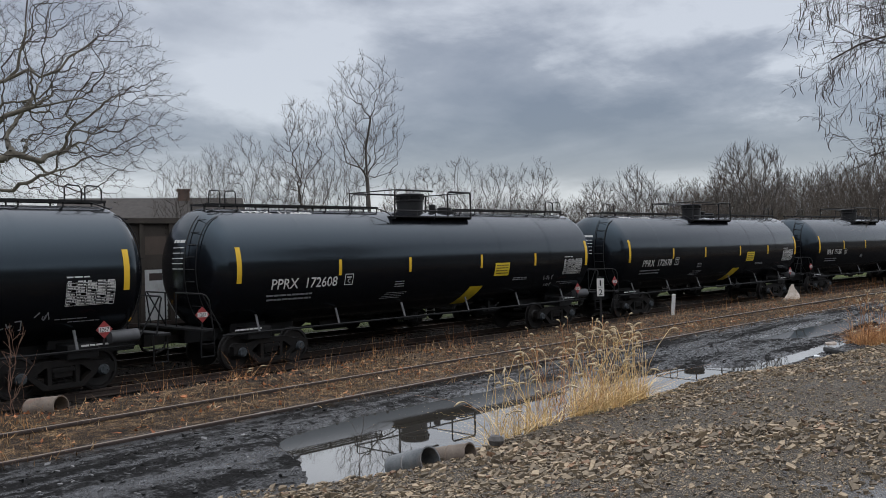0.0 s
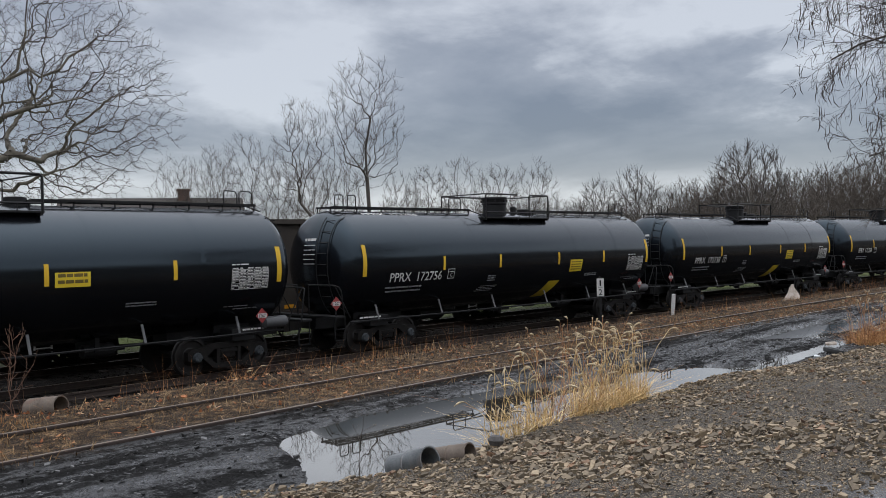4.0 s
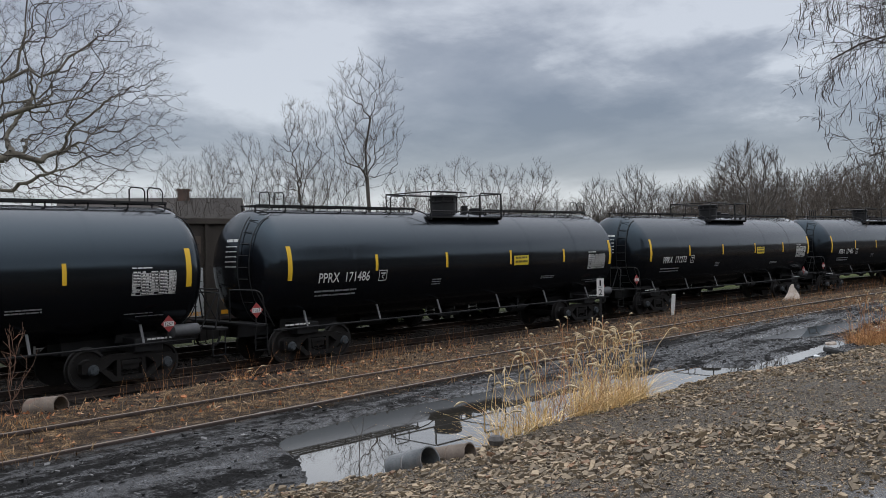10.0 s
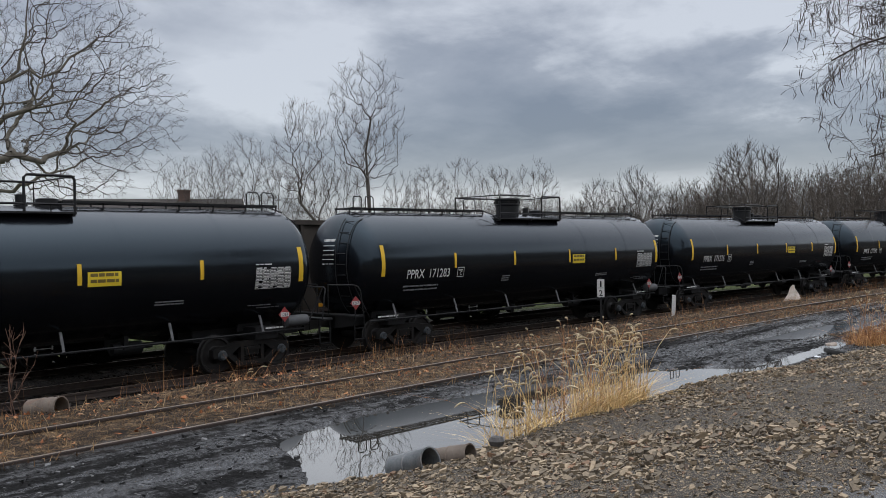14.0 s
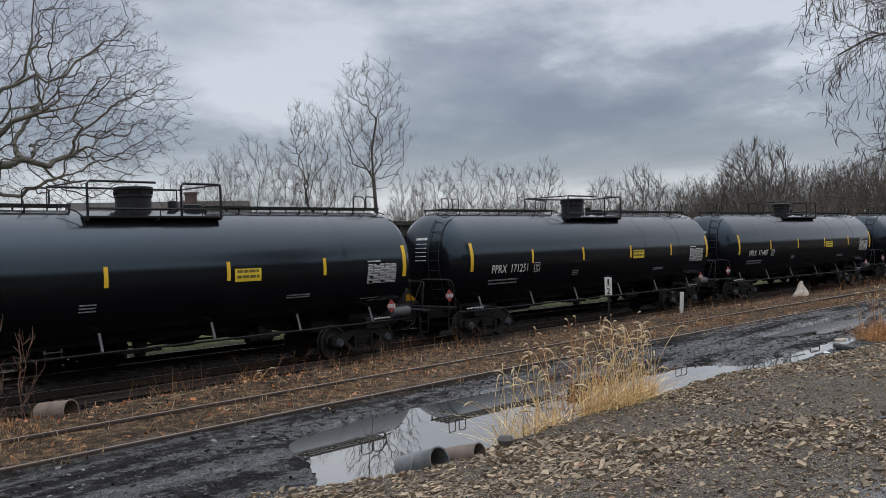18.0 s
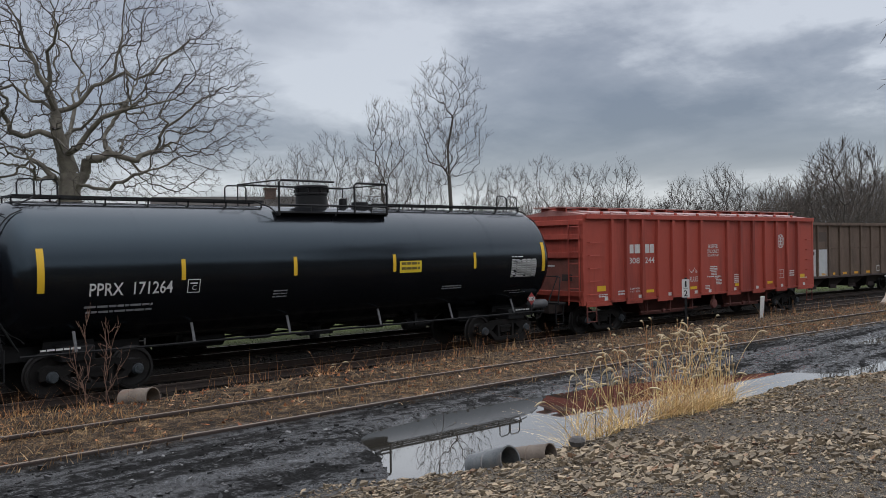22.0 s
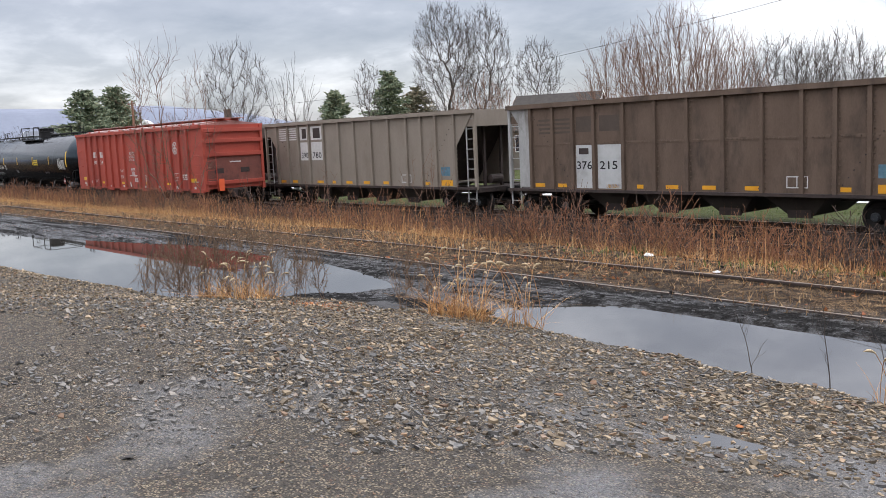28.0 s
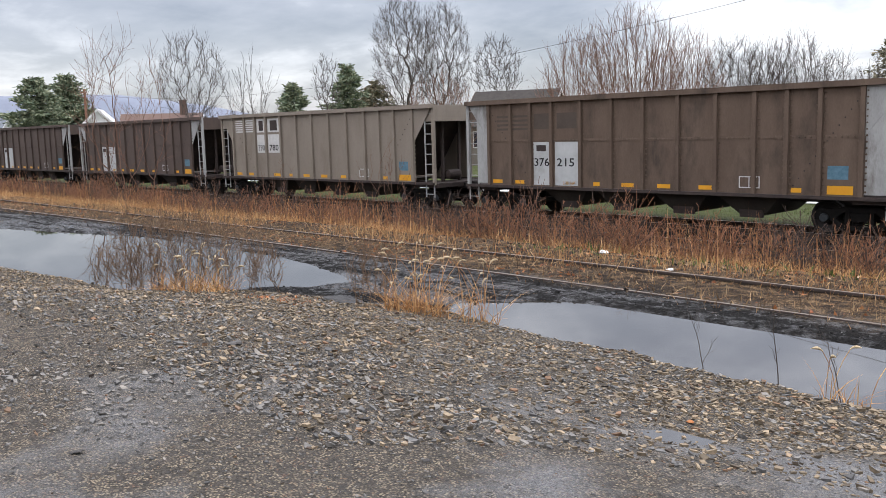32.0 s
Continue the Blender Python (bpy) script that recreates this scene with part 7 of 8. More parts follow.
M_STRAW = isle_material("dry_straw_blades", ((0, (0.26, 0.115, 0.045)), (0.4, (0.44, 0.225, 0.088)), (0.75, (0.56, 0.325, 0.135)), (1, (0.66, 0.45, 0.22))), 0.8, 8)
M_DULL = isle_material("matted_brown_grass", ((0, (0.075, 0.046, 0.027)), (0.5, (0.19, 0.115, 0.060)), (0.85, (0.34, 0.215, 0.11)), (1, (0.46, 0.33, 0.18))), 0.9, 8)
M_GOLD = isle_material("pale_gold_grass", ((0, (0.48, 0.29, 0.11)), (0.5, (0.70, 0.49, 0.21)), (1, (0.84, 0.67, 0.40))), 0.75, 8)
M_RUST = isle_material("rust_brown_weed_stems", ((0, (0.125, 0.064, 0.038)), (0.35, (0.29, 0.135, 0.064)), (0.7, (0.47, 0.23, 0.095)), (1, (0.62, 0.37, 0.17))), 0.9, 8)
M_DARKW = isle_material("dark_dead_weed_stems", ((0, (0.045, 0.033, 0.027)), (0.6, (0.105, 0.068, 0.052)), (1, (0.19, 0.115, 0.08))), 0.9, 8)
M_DEADW = surf("dark_dead_weed_twigs", (0.050, 0.034, 0.027), (0.10, 0.066, 0.05), 0.95, 6)
M_WEEDT = surf("tan_brown_weed_twigs", (0.105, 0.062, 0.036), (0.20, 0.125, 0.072), 0.95, 3)
M_WEEDR = surf("rust_red_weed_twigs", (0.17, 0.078, 0.042), (0.30, 0.140, 0.072), 0.95, 3)
M_GREENW = isle_material("green_ground_weeds", ((0, (0.045, 0.075, 0.018)), (1, (0.13, 0.17, 0.05))), 0.8, 8)
M_LEAFR = isle_material("fallen_brown_leaves", ((0, (0.18, 0.062, 0.028)), (0.5, (0.33, 0.125, 0.048)), (0.8, (0.44, 0.22, 0.10)), (1, (0.55, 0.40, 0.26))), 0.8, 20)


def scatter_stones(name, label, xs, ys, sizes, flat, mat, seed, lift=0.2):
    """Many small angular chips lying on the ground, joined."""
    rs = np.random.RandomState(seed)
    n = len(xs)
    k = 4
    a = np.sort(rs.uniform(0, 2 * np.pi, (n, k)), 1) * 0.5 + (np.arange(k) * 2 * np.pi / k)[None] * 0.5 + rs.uniform(0, 6.28, (n, 1))
    r = rs.uniform(0.65, 1.15, (n, k)) * sizes[:, None]
    el = rs.uniform(0.40, 0.9, (n, 1))
    u, v = r * np.cos(a), r * np.sin(a) * el
    th = sizes * flat * rs.uniform(0.5, 1.4, n)
    tx, ty = rs.normal(0, 0.24, n), rs.normal(0, 0.24, n)
    zb = ground_height(xs, ys)[0]

    def ring(f, h):
        U, W = u * f, v * f
        return np.stack([xs[:, None] + U, ys[:, None] + W, zb[:, None] + h[:, None] + U * tx[:, None] + W * ty[:, None]], -1)
    vs = np.concatenate([ring(0.82, -0.1 * th), ring(1.0, th * 0.9)], 1).reshape(-1, 3)
    i = np.arange(n)[:, None] * 2 * k
    j = np.arange(k)[None]
    j2 = (j + 1) % k
    q = np.stack([i + j, i + j2, i + j2 + k, i + j + k], -1).reshape(-1, 4)
    t = (i + k + np.arange(k)[None])
    me = bpy.data.meshes.new(name)
    me.from_pydata(vs.tolist(), [], q.tolist() + t.tolist())
    me.materials.append(mat)
    return tagged(new(name, me), label, "gravel", kind="stuff")


def bank_points(n, rs, near=2.0, far=26.0, power=1.0):
    """Points on the gravel bank, thicker near the eye."""
    az = rs.uniform(-80, 82, n * 3)
    d = near * (far / near) ** (rs.uniform(0, 1, n * 3) ** power)
    x, y = d * np.sin(np.radians(az)), d * np.cos(np.radians(az))
    e = np.interp(x, EDGE_X, EDGE_Y)
    keep = (y < e + 0.15) & (y > 0.3)
    return x[keep][:n], y[keep][:n]


def build_stones():
    rs = np.random.RandomState(2)
    x, y = bank_points(46000, rs, 2.4, 26, 0.62)
    patch = fbm(x * 0.45, y * 0.45, 31) + 0.55 * np.exp(-((np.interp(x, EDGE_X, EDGE_Y) - y - 0.5) / 0.9) ** 2) + 0.35 * sstep(2, 8, x)
    keep = rs.uniform(0, 1, len(x)) < np.clip(0.30 + 0.45 * sstep(3.6, 6.0, np.hypot(x, y)) + 0.9 * patch, 0.12, 1)
    x, y = x[keep], y[keep]
    size = np.exp(rs.normal(math.log(0.0135), 0.55, len(x))).clip(0.004, 0.034) * (0.70 + 0.65 * np.clip(patch[keep], 0, 1)) * (0.50 + 0.50 * sstep(3.2, 6.5, np.hypot(x, y)))
    grey = x + rs.normal(0, 1.2, len(x)) < 2.5 - 4.0 * sstep(3.5, 7.5, np.hypot(x, y))
    scatter_stones("gravel", "flat grey slate chips", x[grey], y[grey], size[grey], 0.42, M_STONEG, 3)
    scatter_stones("gravel", "flat brown and tan slate chips", x[~grey], y[~grey], size[~grey], 0.42, M_STONE, 4)
    x = rs.uniform(2.5, 19, 60000)
    e = np.interp(x, EDGE_X, EDGE_Y)
    y = e + 0.1 - (e - 1.2) * rs.uniform(0, 1, len(x)) ** 1.15
    lump = fbm(x * 0.8, y * 0.8, 37)
    ok = (rs.uniform(0, 1, len(x)) < np.clip(0.45 + 1.3 * lump, 0.08, 1)) & (np.hypot(x, y) > 3.4)
    x, y, lump = x[ok], y[ok], lump[ok]
    size = np.exp(rs.normal(math.log(0.0180), 0.60, len(x))).clip(0.005, 0.065) * (0.8 + 0.6 * np.clip(lump, 0, 1))
    scatter_stones("gravel", "piled flat brown and tan slate flakes", x, y, size, 0.5, M_STONE, 13)
    x = rs.uniform(-20, 2.5, 88000)
    e = np.interp(x, EDGE_X, EDGE_Y)
    y = e + 0.1 - 4.6 * rs.uniform(0, 1, len(x)) ** 1.15
    lump = fbm(x * 0.7, y * 0.7, 39)
    ok = (rs.uniform(0, 1, len(x)) < np.clip(0.72 + 1.0 * lump, 0.15, 1)) & (np.hypot(x, y) > 4.2)
    x, y = x[ok], y[ok]
    size = np.exp(rs.normal(math.log(0.0145), 0.50, len(x))).clip(0.005, 0.038)
    grey = rs.uniform(0, 1, len(x)) < 0.12 + 0.45 * sstep(1.6, 4.0, np.interp(x, EDGE_X, EDGE_Y) - y)
    scatter_stones("gravel", "overlapping flat brown slate flakes by the water", x[~grey], y[~grey], size[~grey], 0.5, M_STONE, 14)
    scatter_stones("gravel", "overlapping flat grey slate flakes by the water", x[grey], y[grey], size[grey], 0.5, M_STONEG, 15)
    s, o = rs.uniform(-28, 32, 26000), rs.uniform(-15.5, -9.9, 26000)
    p = np.array([on_track(a, b)[:2] for a, b in zip(s, o)])
    z = ground_height(p[:, 0], p[:, 1])
    ok = (z[0] > Z_WATER + 0.008) & (z[1] < 0.5)
    p = p[ok]
    scatter_stones("mud_clods", "small black wet clods and cinders", p[:, 0], p[:, 1], np.exp(rs.normal(math.log(0.0135), 0.5, len(p))).clip(0.006, 0.05), 0.6, M_CLOD, 5)
    s, o = rs.uniform(-25, 40, 7000), rs.uniform(-7.9, -2.3, 7000)
    p = np.array([on_track(a, b)[:2] for a, b in zip(s, o)])
    scatter_stones("ballast", "scattered dark ballast and cinders", p[:, 0], p[:, 1], rs.uniform(0.008, 0.026, len(p)), 0.8, M_BALLAST, 6)
    s, o = rs.uniform(-35, 40, 6000), np.where(rs.uniform(0, 1, 6000) < 0.6, rs.uniform(-2.6, 2.4, 6000), rs.uniform(2.4, 7.0, 6000))
    p = np.array([on_track(a, b)[:2] for a, b in zip(s, o)])
    scatter_stones("ballast", "dark oily track ballast", p[:, 0], p[:, 1], rs.uniform(0.025, 0.055, len(p)), 0.9, M_BALLAST, 7)
    # rocks that stand out on the bank
    rng = random.Random(12)
    x, y = bank_points(70, np.random.RandomState(8), 3.0, 16, 0.8)
    meshes = []
    for k in range(6):
        bm = bmesh.new()
        bmesh.ops.create_icosphere(bm, subdivisions=1, radius=1)
        for v in bm.verts:
            v.co *= rng.uniform(0.7, 1.2)
            v.co.z *= 0.35
        meshes.append(mesh_of(bm, "rock", M_ROCK))
    for i in range(len(x)):
        r = rng.uniform(0.020, 0.045) if i > 8 else rng.uniform(0.05, 0.08)
        m = pose(x[i], y[i], ground_z(x[i], y[i]) + r * 0.2, rng.uniform(-12, 12), rng.uniform(-12, 12), rng.uniform(0, 360)) @ Matrix.Diagonal((r, r * rng.uniform(0.6, 1), r * rng.uniform(0.5, 0.9), 1))
        solid("rock", meshes[i % 6], M_ROCK, "dark angular rock on the gravel", "rock", "rocks on the gravel bank", at=m)


M_BALLAST = isle_material("dark_ballast", ((0, (0.007, 0.006, 0.0055)), (0.6, (0.018, 0.0155, 0.0135)), (0.9, (0.045, 0.039, 0.033)), (1, (0.11, 0.096, 0.083))), 0.9, 40)


def blades(name, label, xs, ys, hs, ws, mat, seed, lean=0.25, curl=0.3, category="weeds", z=None, joints=3):
    """Many thin bent blades or stems, joined."""
    rs = np.random.RandomState(seed)
    n = len(xs)
    a, t = rs.uniform(0, 6.283, n), rs.uniform(0, 6.283, n)
    ln = np.abs(rs.normal(0, lean, n))
    zb = ground_height(xs, ys)[0] if z is None else z
    vs = np.zeros((n, 2 * joints + 1, 3))
    for k in range(joints + 1):
        f = k / joints
        out = (ln * f + curl * ln * f * f * 2) * hs
        cx, cy = xs + np.cos(a) * out, ys + np.sin(a) * out
        cz = zb + hs * f * (1 - 0.35 * ln * f) - 0.02
        if k < joints:
            w = ws * (1 - 0.6 * f)
            vs[:, 2 * k] = np.stack([cx - np.cos(t) * w, cy - np.sin(t) * w, cz], -1)
            vs[:, 2 * k + 1] = np.stack([cx + np.cos(t) * w, cy + np.sin(t) * w, cz], -1)
        else:
            vs[:, 2 * k] = np.stack([cx, cy, cz], -1)
    m = 2 * joints + 1
    i = np.arange(n) * m
    fs = []
    for k in range(joints - 1):
        fs += np.stack([i + 2 * k, i + 2 * k + 1, i + 2 * k + 3, i + 2 * k + 2], -1).tolist()
    fs += np.stack([i + m - 3, i + m - 2, i + m - 1], -1).tolist()
    me = bpy.data.meshes.new(name)
    me.from_pydata(vs.reshape(-1, 3).tolist(), [], fs)
    me.materials.append(mat)
    return tagged(new(name, me), label, category, kind="stuff")


def strip(n, s0, s1, o0, o1, seed, clump=0.5, scale=0.8, bias=0.0):
    """Points along the verge, gathered in clumps."""
    rs = np.random.RandomState(seed)
    s, o = rs.uniform(s0, s1, n), rs.uniform(o0, o1, n)
    keep = rs.uniform(0, 1, n) < np.clip(0.5 + bias + clump * 2.2 * fbm(s * scale, o * scale, seed), 0.02, 1)
    p = np.array([on_track(a, b)[:2] for a, b in zip(s[keep], o[keep])])
    return p[:, 0], p[:, 1], rs


def thinned(x, y, rs):
    """Fewer and lower weeds towards the open cinder verge."""
    f = sstep(0.5, -6.5, x)
    keep = rs.uniform(0, 1, len(x)) < 0.38 + 0.62 * f
    return x[keep], y[keep], (0.45 + 0.55 * f)[keep]


def build_weeds():
    x, y, rs = strip(16000, -70, 1.5, -6.4, -3.0, 101, 0.6, 0.6, 0.2)
    x, y, tall = thinned(x, y, rs)
    blades("weeds", "dense dead rust-brown weeds before the main track", x, y, rs.uniform(0.30, 1.15, len(x)) * tall, rs.uniform(0.0018, 0.0055, len(x)), M_RUST, 1, 0.22)
    x, y, rs = strip(10000, -70, 3, -6.0, -2.8, 102, 0.5, 0.5, 0.15)
    x, y, tall = thinned(x, y, rs)
    blades("weeds", "dark dead weed stems before the main track", x, y, rs.uniform(0.35, 1.15, len(x)) * tall, rs.uniform(0.002, 0.006, len(x)), M_DARKW, 2, 0.28)
    rng = random.Random(31)
    for mat, lab, k in ((M_WEEDR, "branching rust-brown dead weeds before the main track", 400), (M_DEADW, "branching dark dead weeds before the main track", 240)):
        rows = []
        for j in range(k):
            px, py, _ = on_track(rng.uniform(-62, 1), rng.uniform(-6.0, -3.0))
            if rng.random() < 0.25 + 0.75 * float(sstep(0, -7, px)):
                rows.append((px, py, rng.uniform(0.8, 1.5) * (0.6 + 0.4 * float(sstep(0, -7, px)))))
        far_woods("weeds", lab, rows, 140 + k, 42, mat, 0.10, 0.42, 0.6, 4, "weeds", at_xy=True, rmin=0.0045, twigs=1)
    x, y, rs = strip(36000, -60, 6, -8.6, -5.2, 103, 0.6, 0.7, 0.1)
    blades("dry_grass", "orange-tan dry grass on the verge", x, y, rs.uniform(0.08, 0.36, len(x)) * (0.5 + 0.5 * sstep(0, -12, x)), rs.uniform(0.002, 0.005, len(x)), M_STRAW, 3, 0.45, category="grass")
    x, y, rs = strip(16000, -4, 36, -8.4, -3.6, 104, 0.8, 0.6, 0.0)
    blades("dry_grass", "sparse brown grass on the cinder verge", x, y, rs.uniform(0.05, 0.28, len(x)), rs.uniform(0.002, 0.005, len(x)), M_DULL, 4, 0.6, category="grass")
    x, y, rs = strip(3500, 1, 45, -7.6, -3.0, 105, 0.9, 0.45, -0.2)
    blades("weeds", "thin dead stems on the cinder verge", x, y, rs.uniform(0.15, 0.70, len(x)), rs.uniform(0.002, 0.004, len(x)), M_RUST, 5, 0.3)
    x, y, rs = strip(12000, -45, 42, -10.1, -8.35, 106, 0.7, 0.8, 0.05)
    blades("dry_grass", "matted straw between the siding rails", x, y, rs.uniform(0.03, 0.15, len(x)), rs.uniform(0.004, 0.009, len(x)), M_DULL, 6, 0.8, category="grass")
    x, y, rs = strip(500, -11, -3, -7.7, -6.6, 107, 1.0, 0.9, -0.15)
    blades("green_weeds", "low green weeds beside the siding", x, y, rs.uniform(0.05, 0.2, len(x)), rs.uniform(0.008, 0.018, len(x)), M_GREENW, 7, 0.7)
    x, y, rs = strip(1700, -60, 40, -9.9, -5.4, 108, 0.8, 0.5)
    blades("fallen_leaves", "fallen brown leaves and scraps on the verge", x, y, rs.uniform(0.03, 0.07, len(x)), rs.uniform(0.02, 0.05, len(x)), M_LEAFR, 8, 1.2, category="leaves", joints=2)
    rs = np.random.RandomState(77)
    n = 260
    x, y = -9.3 + rs.normal(0, .35, n), 6.2 + rs.normal(0, .18, n)
    blades("fallen_leaves", "orange-brown pine straw spilled on the gravel", x, y, rs.uniform(0.03, 0.08, n), rs.uniform(0.004, 0.02, n), M_LEAFR, 21, 1.2, category="leaves", joints=2)
    x, y, rs = strip(13000, -40, 36, -9.9, -6.6, 121, 0.8, 0.9)
    blades("fallen_leaves", "orange and tan leaves along the siding", x, y, rs.uniform(0.03, 0.08, len(x)), rs.uniform(0.012, 0.04, len(x)), M_LEAFR, 22, 1.3, category="leaves", joints=2)
    x, y, rs = strip(20000, -40, 40, -10.2, -7.6, 122, 0.6, 0.6, 0.1)
    blades("dry_grass", "flattened orange straw between the siding rails", x, y, rs.uniform(0.04, 0.18, len(x)), rs.uniform(0.003, 0.008, len(x)), M_DULL, 23, 0.9, category="grass")
    x, y, rs = strip(14000, -60, 60, 6.5, 12.5, 109, 0.4, 0.5, 0.3)
    blades("grass", "short green grass beyond the back track", x, y, rs.uniform(0.05, 0.14, len(x)), rs.uniform(0.008, 0.016, len(x)), M_GREENW, 9, 0.5, category="grass")


def foxtails(name, label, cx, cy, rx, ry, n, heads, hmin, hmax, mat, seed, head_len=0.13):
    """A clump of tall grass: blades, arching stalks and nodding seed heads."""
    rs = np.random.RandomState(seed)
    tuft = thing(name, label, "grass")
    a, r = rs.uniform(0, 6.283, n), np.sqrt(rs.uniform(0, 1, n))
    x, y = cx + rx * r * np.cos(a), cy + ry * r * np.sin(a)
    bl = blades("foliage", "", x, y, rs.uniform(hmin * 0.35, hmin * 1.3, n), rs.uniform(0.0025, 0.006, n), mat, seed + 1, 0.55, 0.9, category="")
    bl.parent = tuft
    stalks, tops = [], []
    for k in range(heads):
        q = rs.randint(n)
        p = Vector((x[q], y[q], ground_z(x[q], y[q])))
        h, ang, out = rs.uniform(hmin, hmax), rs.uniform(0, 6.283), abs(rs.normal(0, 0.30))
        d = Vector((math.cos(ang), math.sin(ang), 0))
        pts = [p + d * out * h * f * f + Vector((0, 0, h * f * (1 - 0.12 * f))) for f in (0, .25, .5, .75, 1)]
        for u, v in zip(pts, pts[1:]):
            stalks.append((tuple(u), tuple(v), 0.0035, 0.003))
        t = (pts[-1] - pts[-2]).normalized()
        prev, rr = pts[-1], 0.006
        for j in range(5):
            t = (t + d * 0.22 + Vector((0, 0, -0.26))).normalized()
            nxt = prev + t * head_len / 5
            r2 = (0.009, 0.012, 0.012, 0.009, 0.003)[j]
            tops.append((tuple(prev), tuple(nxt), rr, r2))
            prev, rr = nxt, r2
    tagged(part("stalk_cluster", limbs_mesh("stalk_cluster", stalks, mat), mat, tuft), kind="stuff")
    tagged(part("seed_head_cluster", limbs_mesh("seed_head_cluster", tops, M_HEAD), M_HEAD, tuft, "pale nodding foxtail seed heads"), kind="stuff")


M_HEAD = surf("pale_seed_heads", (0.38, 0.28, 0.16), (0.60, 0.49, 0.32), 0.9, 10, fine=80)


def build_tufts():
    foxtails("grass_tuft", "tall golden foxtail grass on the bank's edge", 8.5, 5.70, 0.75, 0.22, 300, 34, 0.42, 1.15, M_GOLD, 201, 0.17)
    foxtails("grass_tuft", "dense golden foxtail grass with nodding heads", 10.35, 5.55, 1.0, 0.26, 720, 80, 0.45, 1.2, M_GOLD, 202, 0.17)
    foxtails("weed_clump", "rust-brown dead weed stems behind the grass", 9.9, 5.85, 0.9, 0.3, 150, 40, 0.8, 1.45, M_RUST, 203, 0.06)
    for i, (x, y, h) in enumerate(((-12.0, 5.75, 1.45), (-11.6, 5.9, 1.4), (-11.3, 6.1, 1.5), (-10.9, 6.25, 1.35), (-10.5, 6.45, 1.2), (-12.4, 5.7, 1.0), (-8.3, 6.9, 0.95), (-12.8, 5.6, 0.8), (-11.8, 5.7, 0.9), (-10.2, 6.6, 0.8))):
        crown_tree(0, 12, ground_z(x, y) - .1 + h, 0.36 * h, "tan-brown branching dead weed at the puddle's edge", 240 + i, 0.15, 200, 0.55, 0.011, stems=5, spread=.24 * h, calm=4, kink=0.04, upward=1.0, twigs=1, twig_len=.12, twig=M_WEEDT, bark=M_WEEDT, at=(x, y), name="dead_weed", category="weed", rmin=0.0026)
    foxtails("grass_tuft", "tan grass clump at the puddle's edge", -11.2, 6.05, 1.0, 0.35, 420, 30, 0.30, 0.75, M_STRAW, 205)
    foxtails("grass_tuft", "tan grass clump between the puddles", -7.5, 6.85, 0.45, 0.25, 260, 26, 0.4, 0.9, M_STRAW, 206, 0.10)
    foxtails("grass_tuft", "thin tan grass between the puddles", -6.8, 7.0, 0.5, 0.3, 90, 10, 0.4, 0.8, M_STRAW, 207)
    foxtails("grass_tuft", "pale grass wisps at the bank's foot", -2.57, 6.72, 0.22, 0.10, 40, 4, 0.25, 0.5, M_STRAW, 208, 0.09)
    foxtails("grass_tuft", "pale foxtails leaning over the puddle", -1.2, 6.8, 0.4, 0.10, 16, 3, 0.25, 0.45, M_STRAW, 209, 0.09)
    foxtails("weed_clump", "brown weeds on the far end of the bank", 20.2, 4.6, 1.2, 0.5, 1300, 70, 0.35, 1.15, M_RUST, 210, 0.07)
    foxtails("grass_tuft", "low tan grass on the far end of the bank", 20.0, 4.4, 1.0, 0.5, 1200, 10, 0.2, 0.4, M_STRAW, 211)
    foxtails("grass_tuft", "dry grass blades on the verge", 11.0, 13.8, 0.3, 0.25, 130, 3, 0.35, 0.6, M_STRAW, 212)
    rng = random.Random(9)
    for x, y, h in ((-3.06, 6.70, 0.75), (-3.8, 6.85, 0.6), (-2.57, 6.72, 0.6), (-8.8, 7.0, 0.9), (6.2, 6.05, 0.7), (14.6, 5.35, 0.6), (8.2, 5.6, 0.9)):
        segs = []
        grow(rng, segs, Vector((0, 0, 0)), Vector((rng.gauss(0, .25), rng.gauss(0, .2), 1)).normalized(), h, 0.0065, 0, 2, dict(bends=6, kids=(5, 3), start=(.3, .3), wild=(.12, .2), lift=(0.02, 0.05), angle=(.6, .6), ratio=(.45, .5), thin=.6, rmin=.002))
        tw = thing("dead_twig", "bare dead twig standing at the water's edge", "twig", "dead twigs at the water", at=pose(x, y, ground_z(x, y) - .03))
        part("stem", limbs_mesh("stem", segs, M_TWIG), M_TWIG, tw)


# ---- pipes, tyre, posts, litter ----
M_PIPE = surf("dented_galvanised_pipe", (0.07, 0.075, 0.077), (0.20, 0.21, 0.21), 0.5, 7, metal=0.4, bump=0.01, stain=(0.16, 0.09, 0.05), stain_amt=0.5)
M_PIPER = surf("rusty_pipe", (0.085, 0.062, 0.046), (0.18, 0.145, 0.115), 0.85, 6, fine=50, stain=(0.14, 0.06, 0.03), stain_amt=0.6)
M_TYRE = surf("perished_tyre_rubber", (0.016, 0.016, 0.016), (0.055, 0.055, 0.053), 0.85, 9, bump=0.003)
M_CLOTH = surf("weathered_cloth", (0.32, 0.26, 0.21), (0.48, 0.42, 0.36), 0.95, 8)
M_LITTER = surf("white_litter", (0.60, 0.61, 0.61), (0.74, 0.75, 0.75), 0.7, 9)
M_ORANGE = surf("orange_brown_leaves", (0.30, 0.10, 0.035), (0.42, 0.17, 0.06), 0.85, 9)


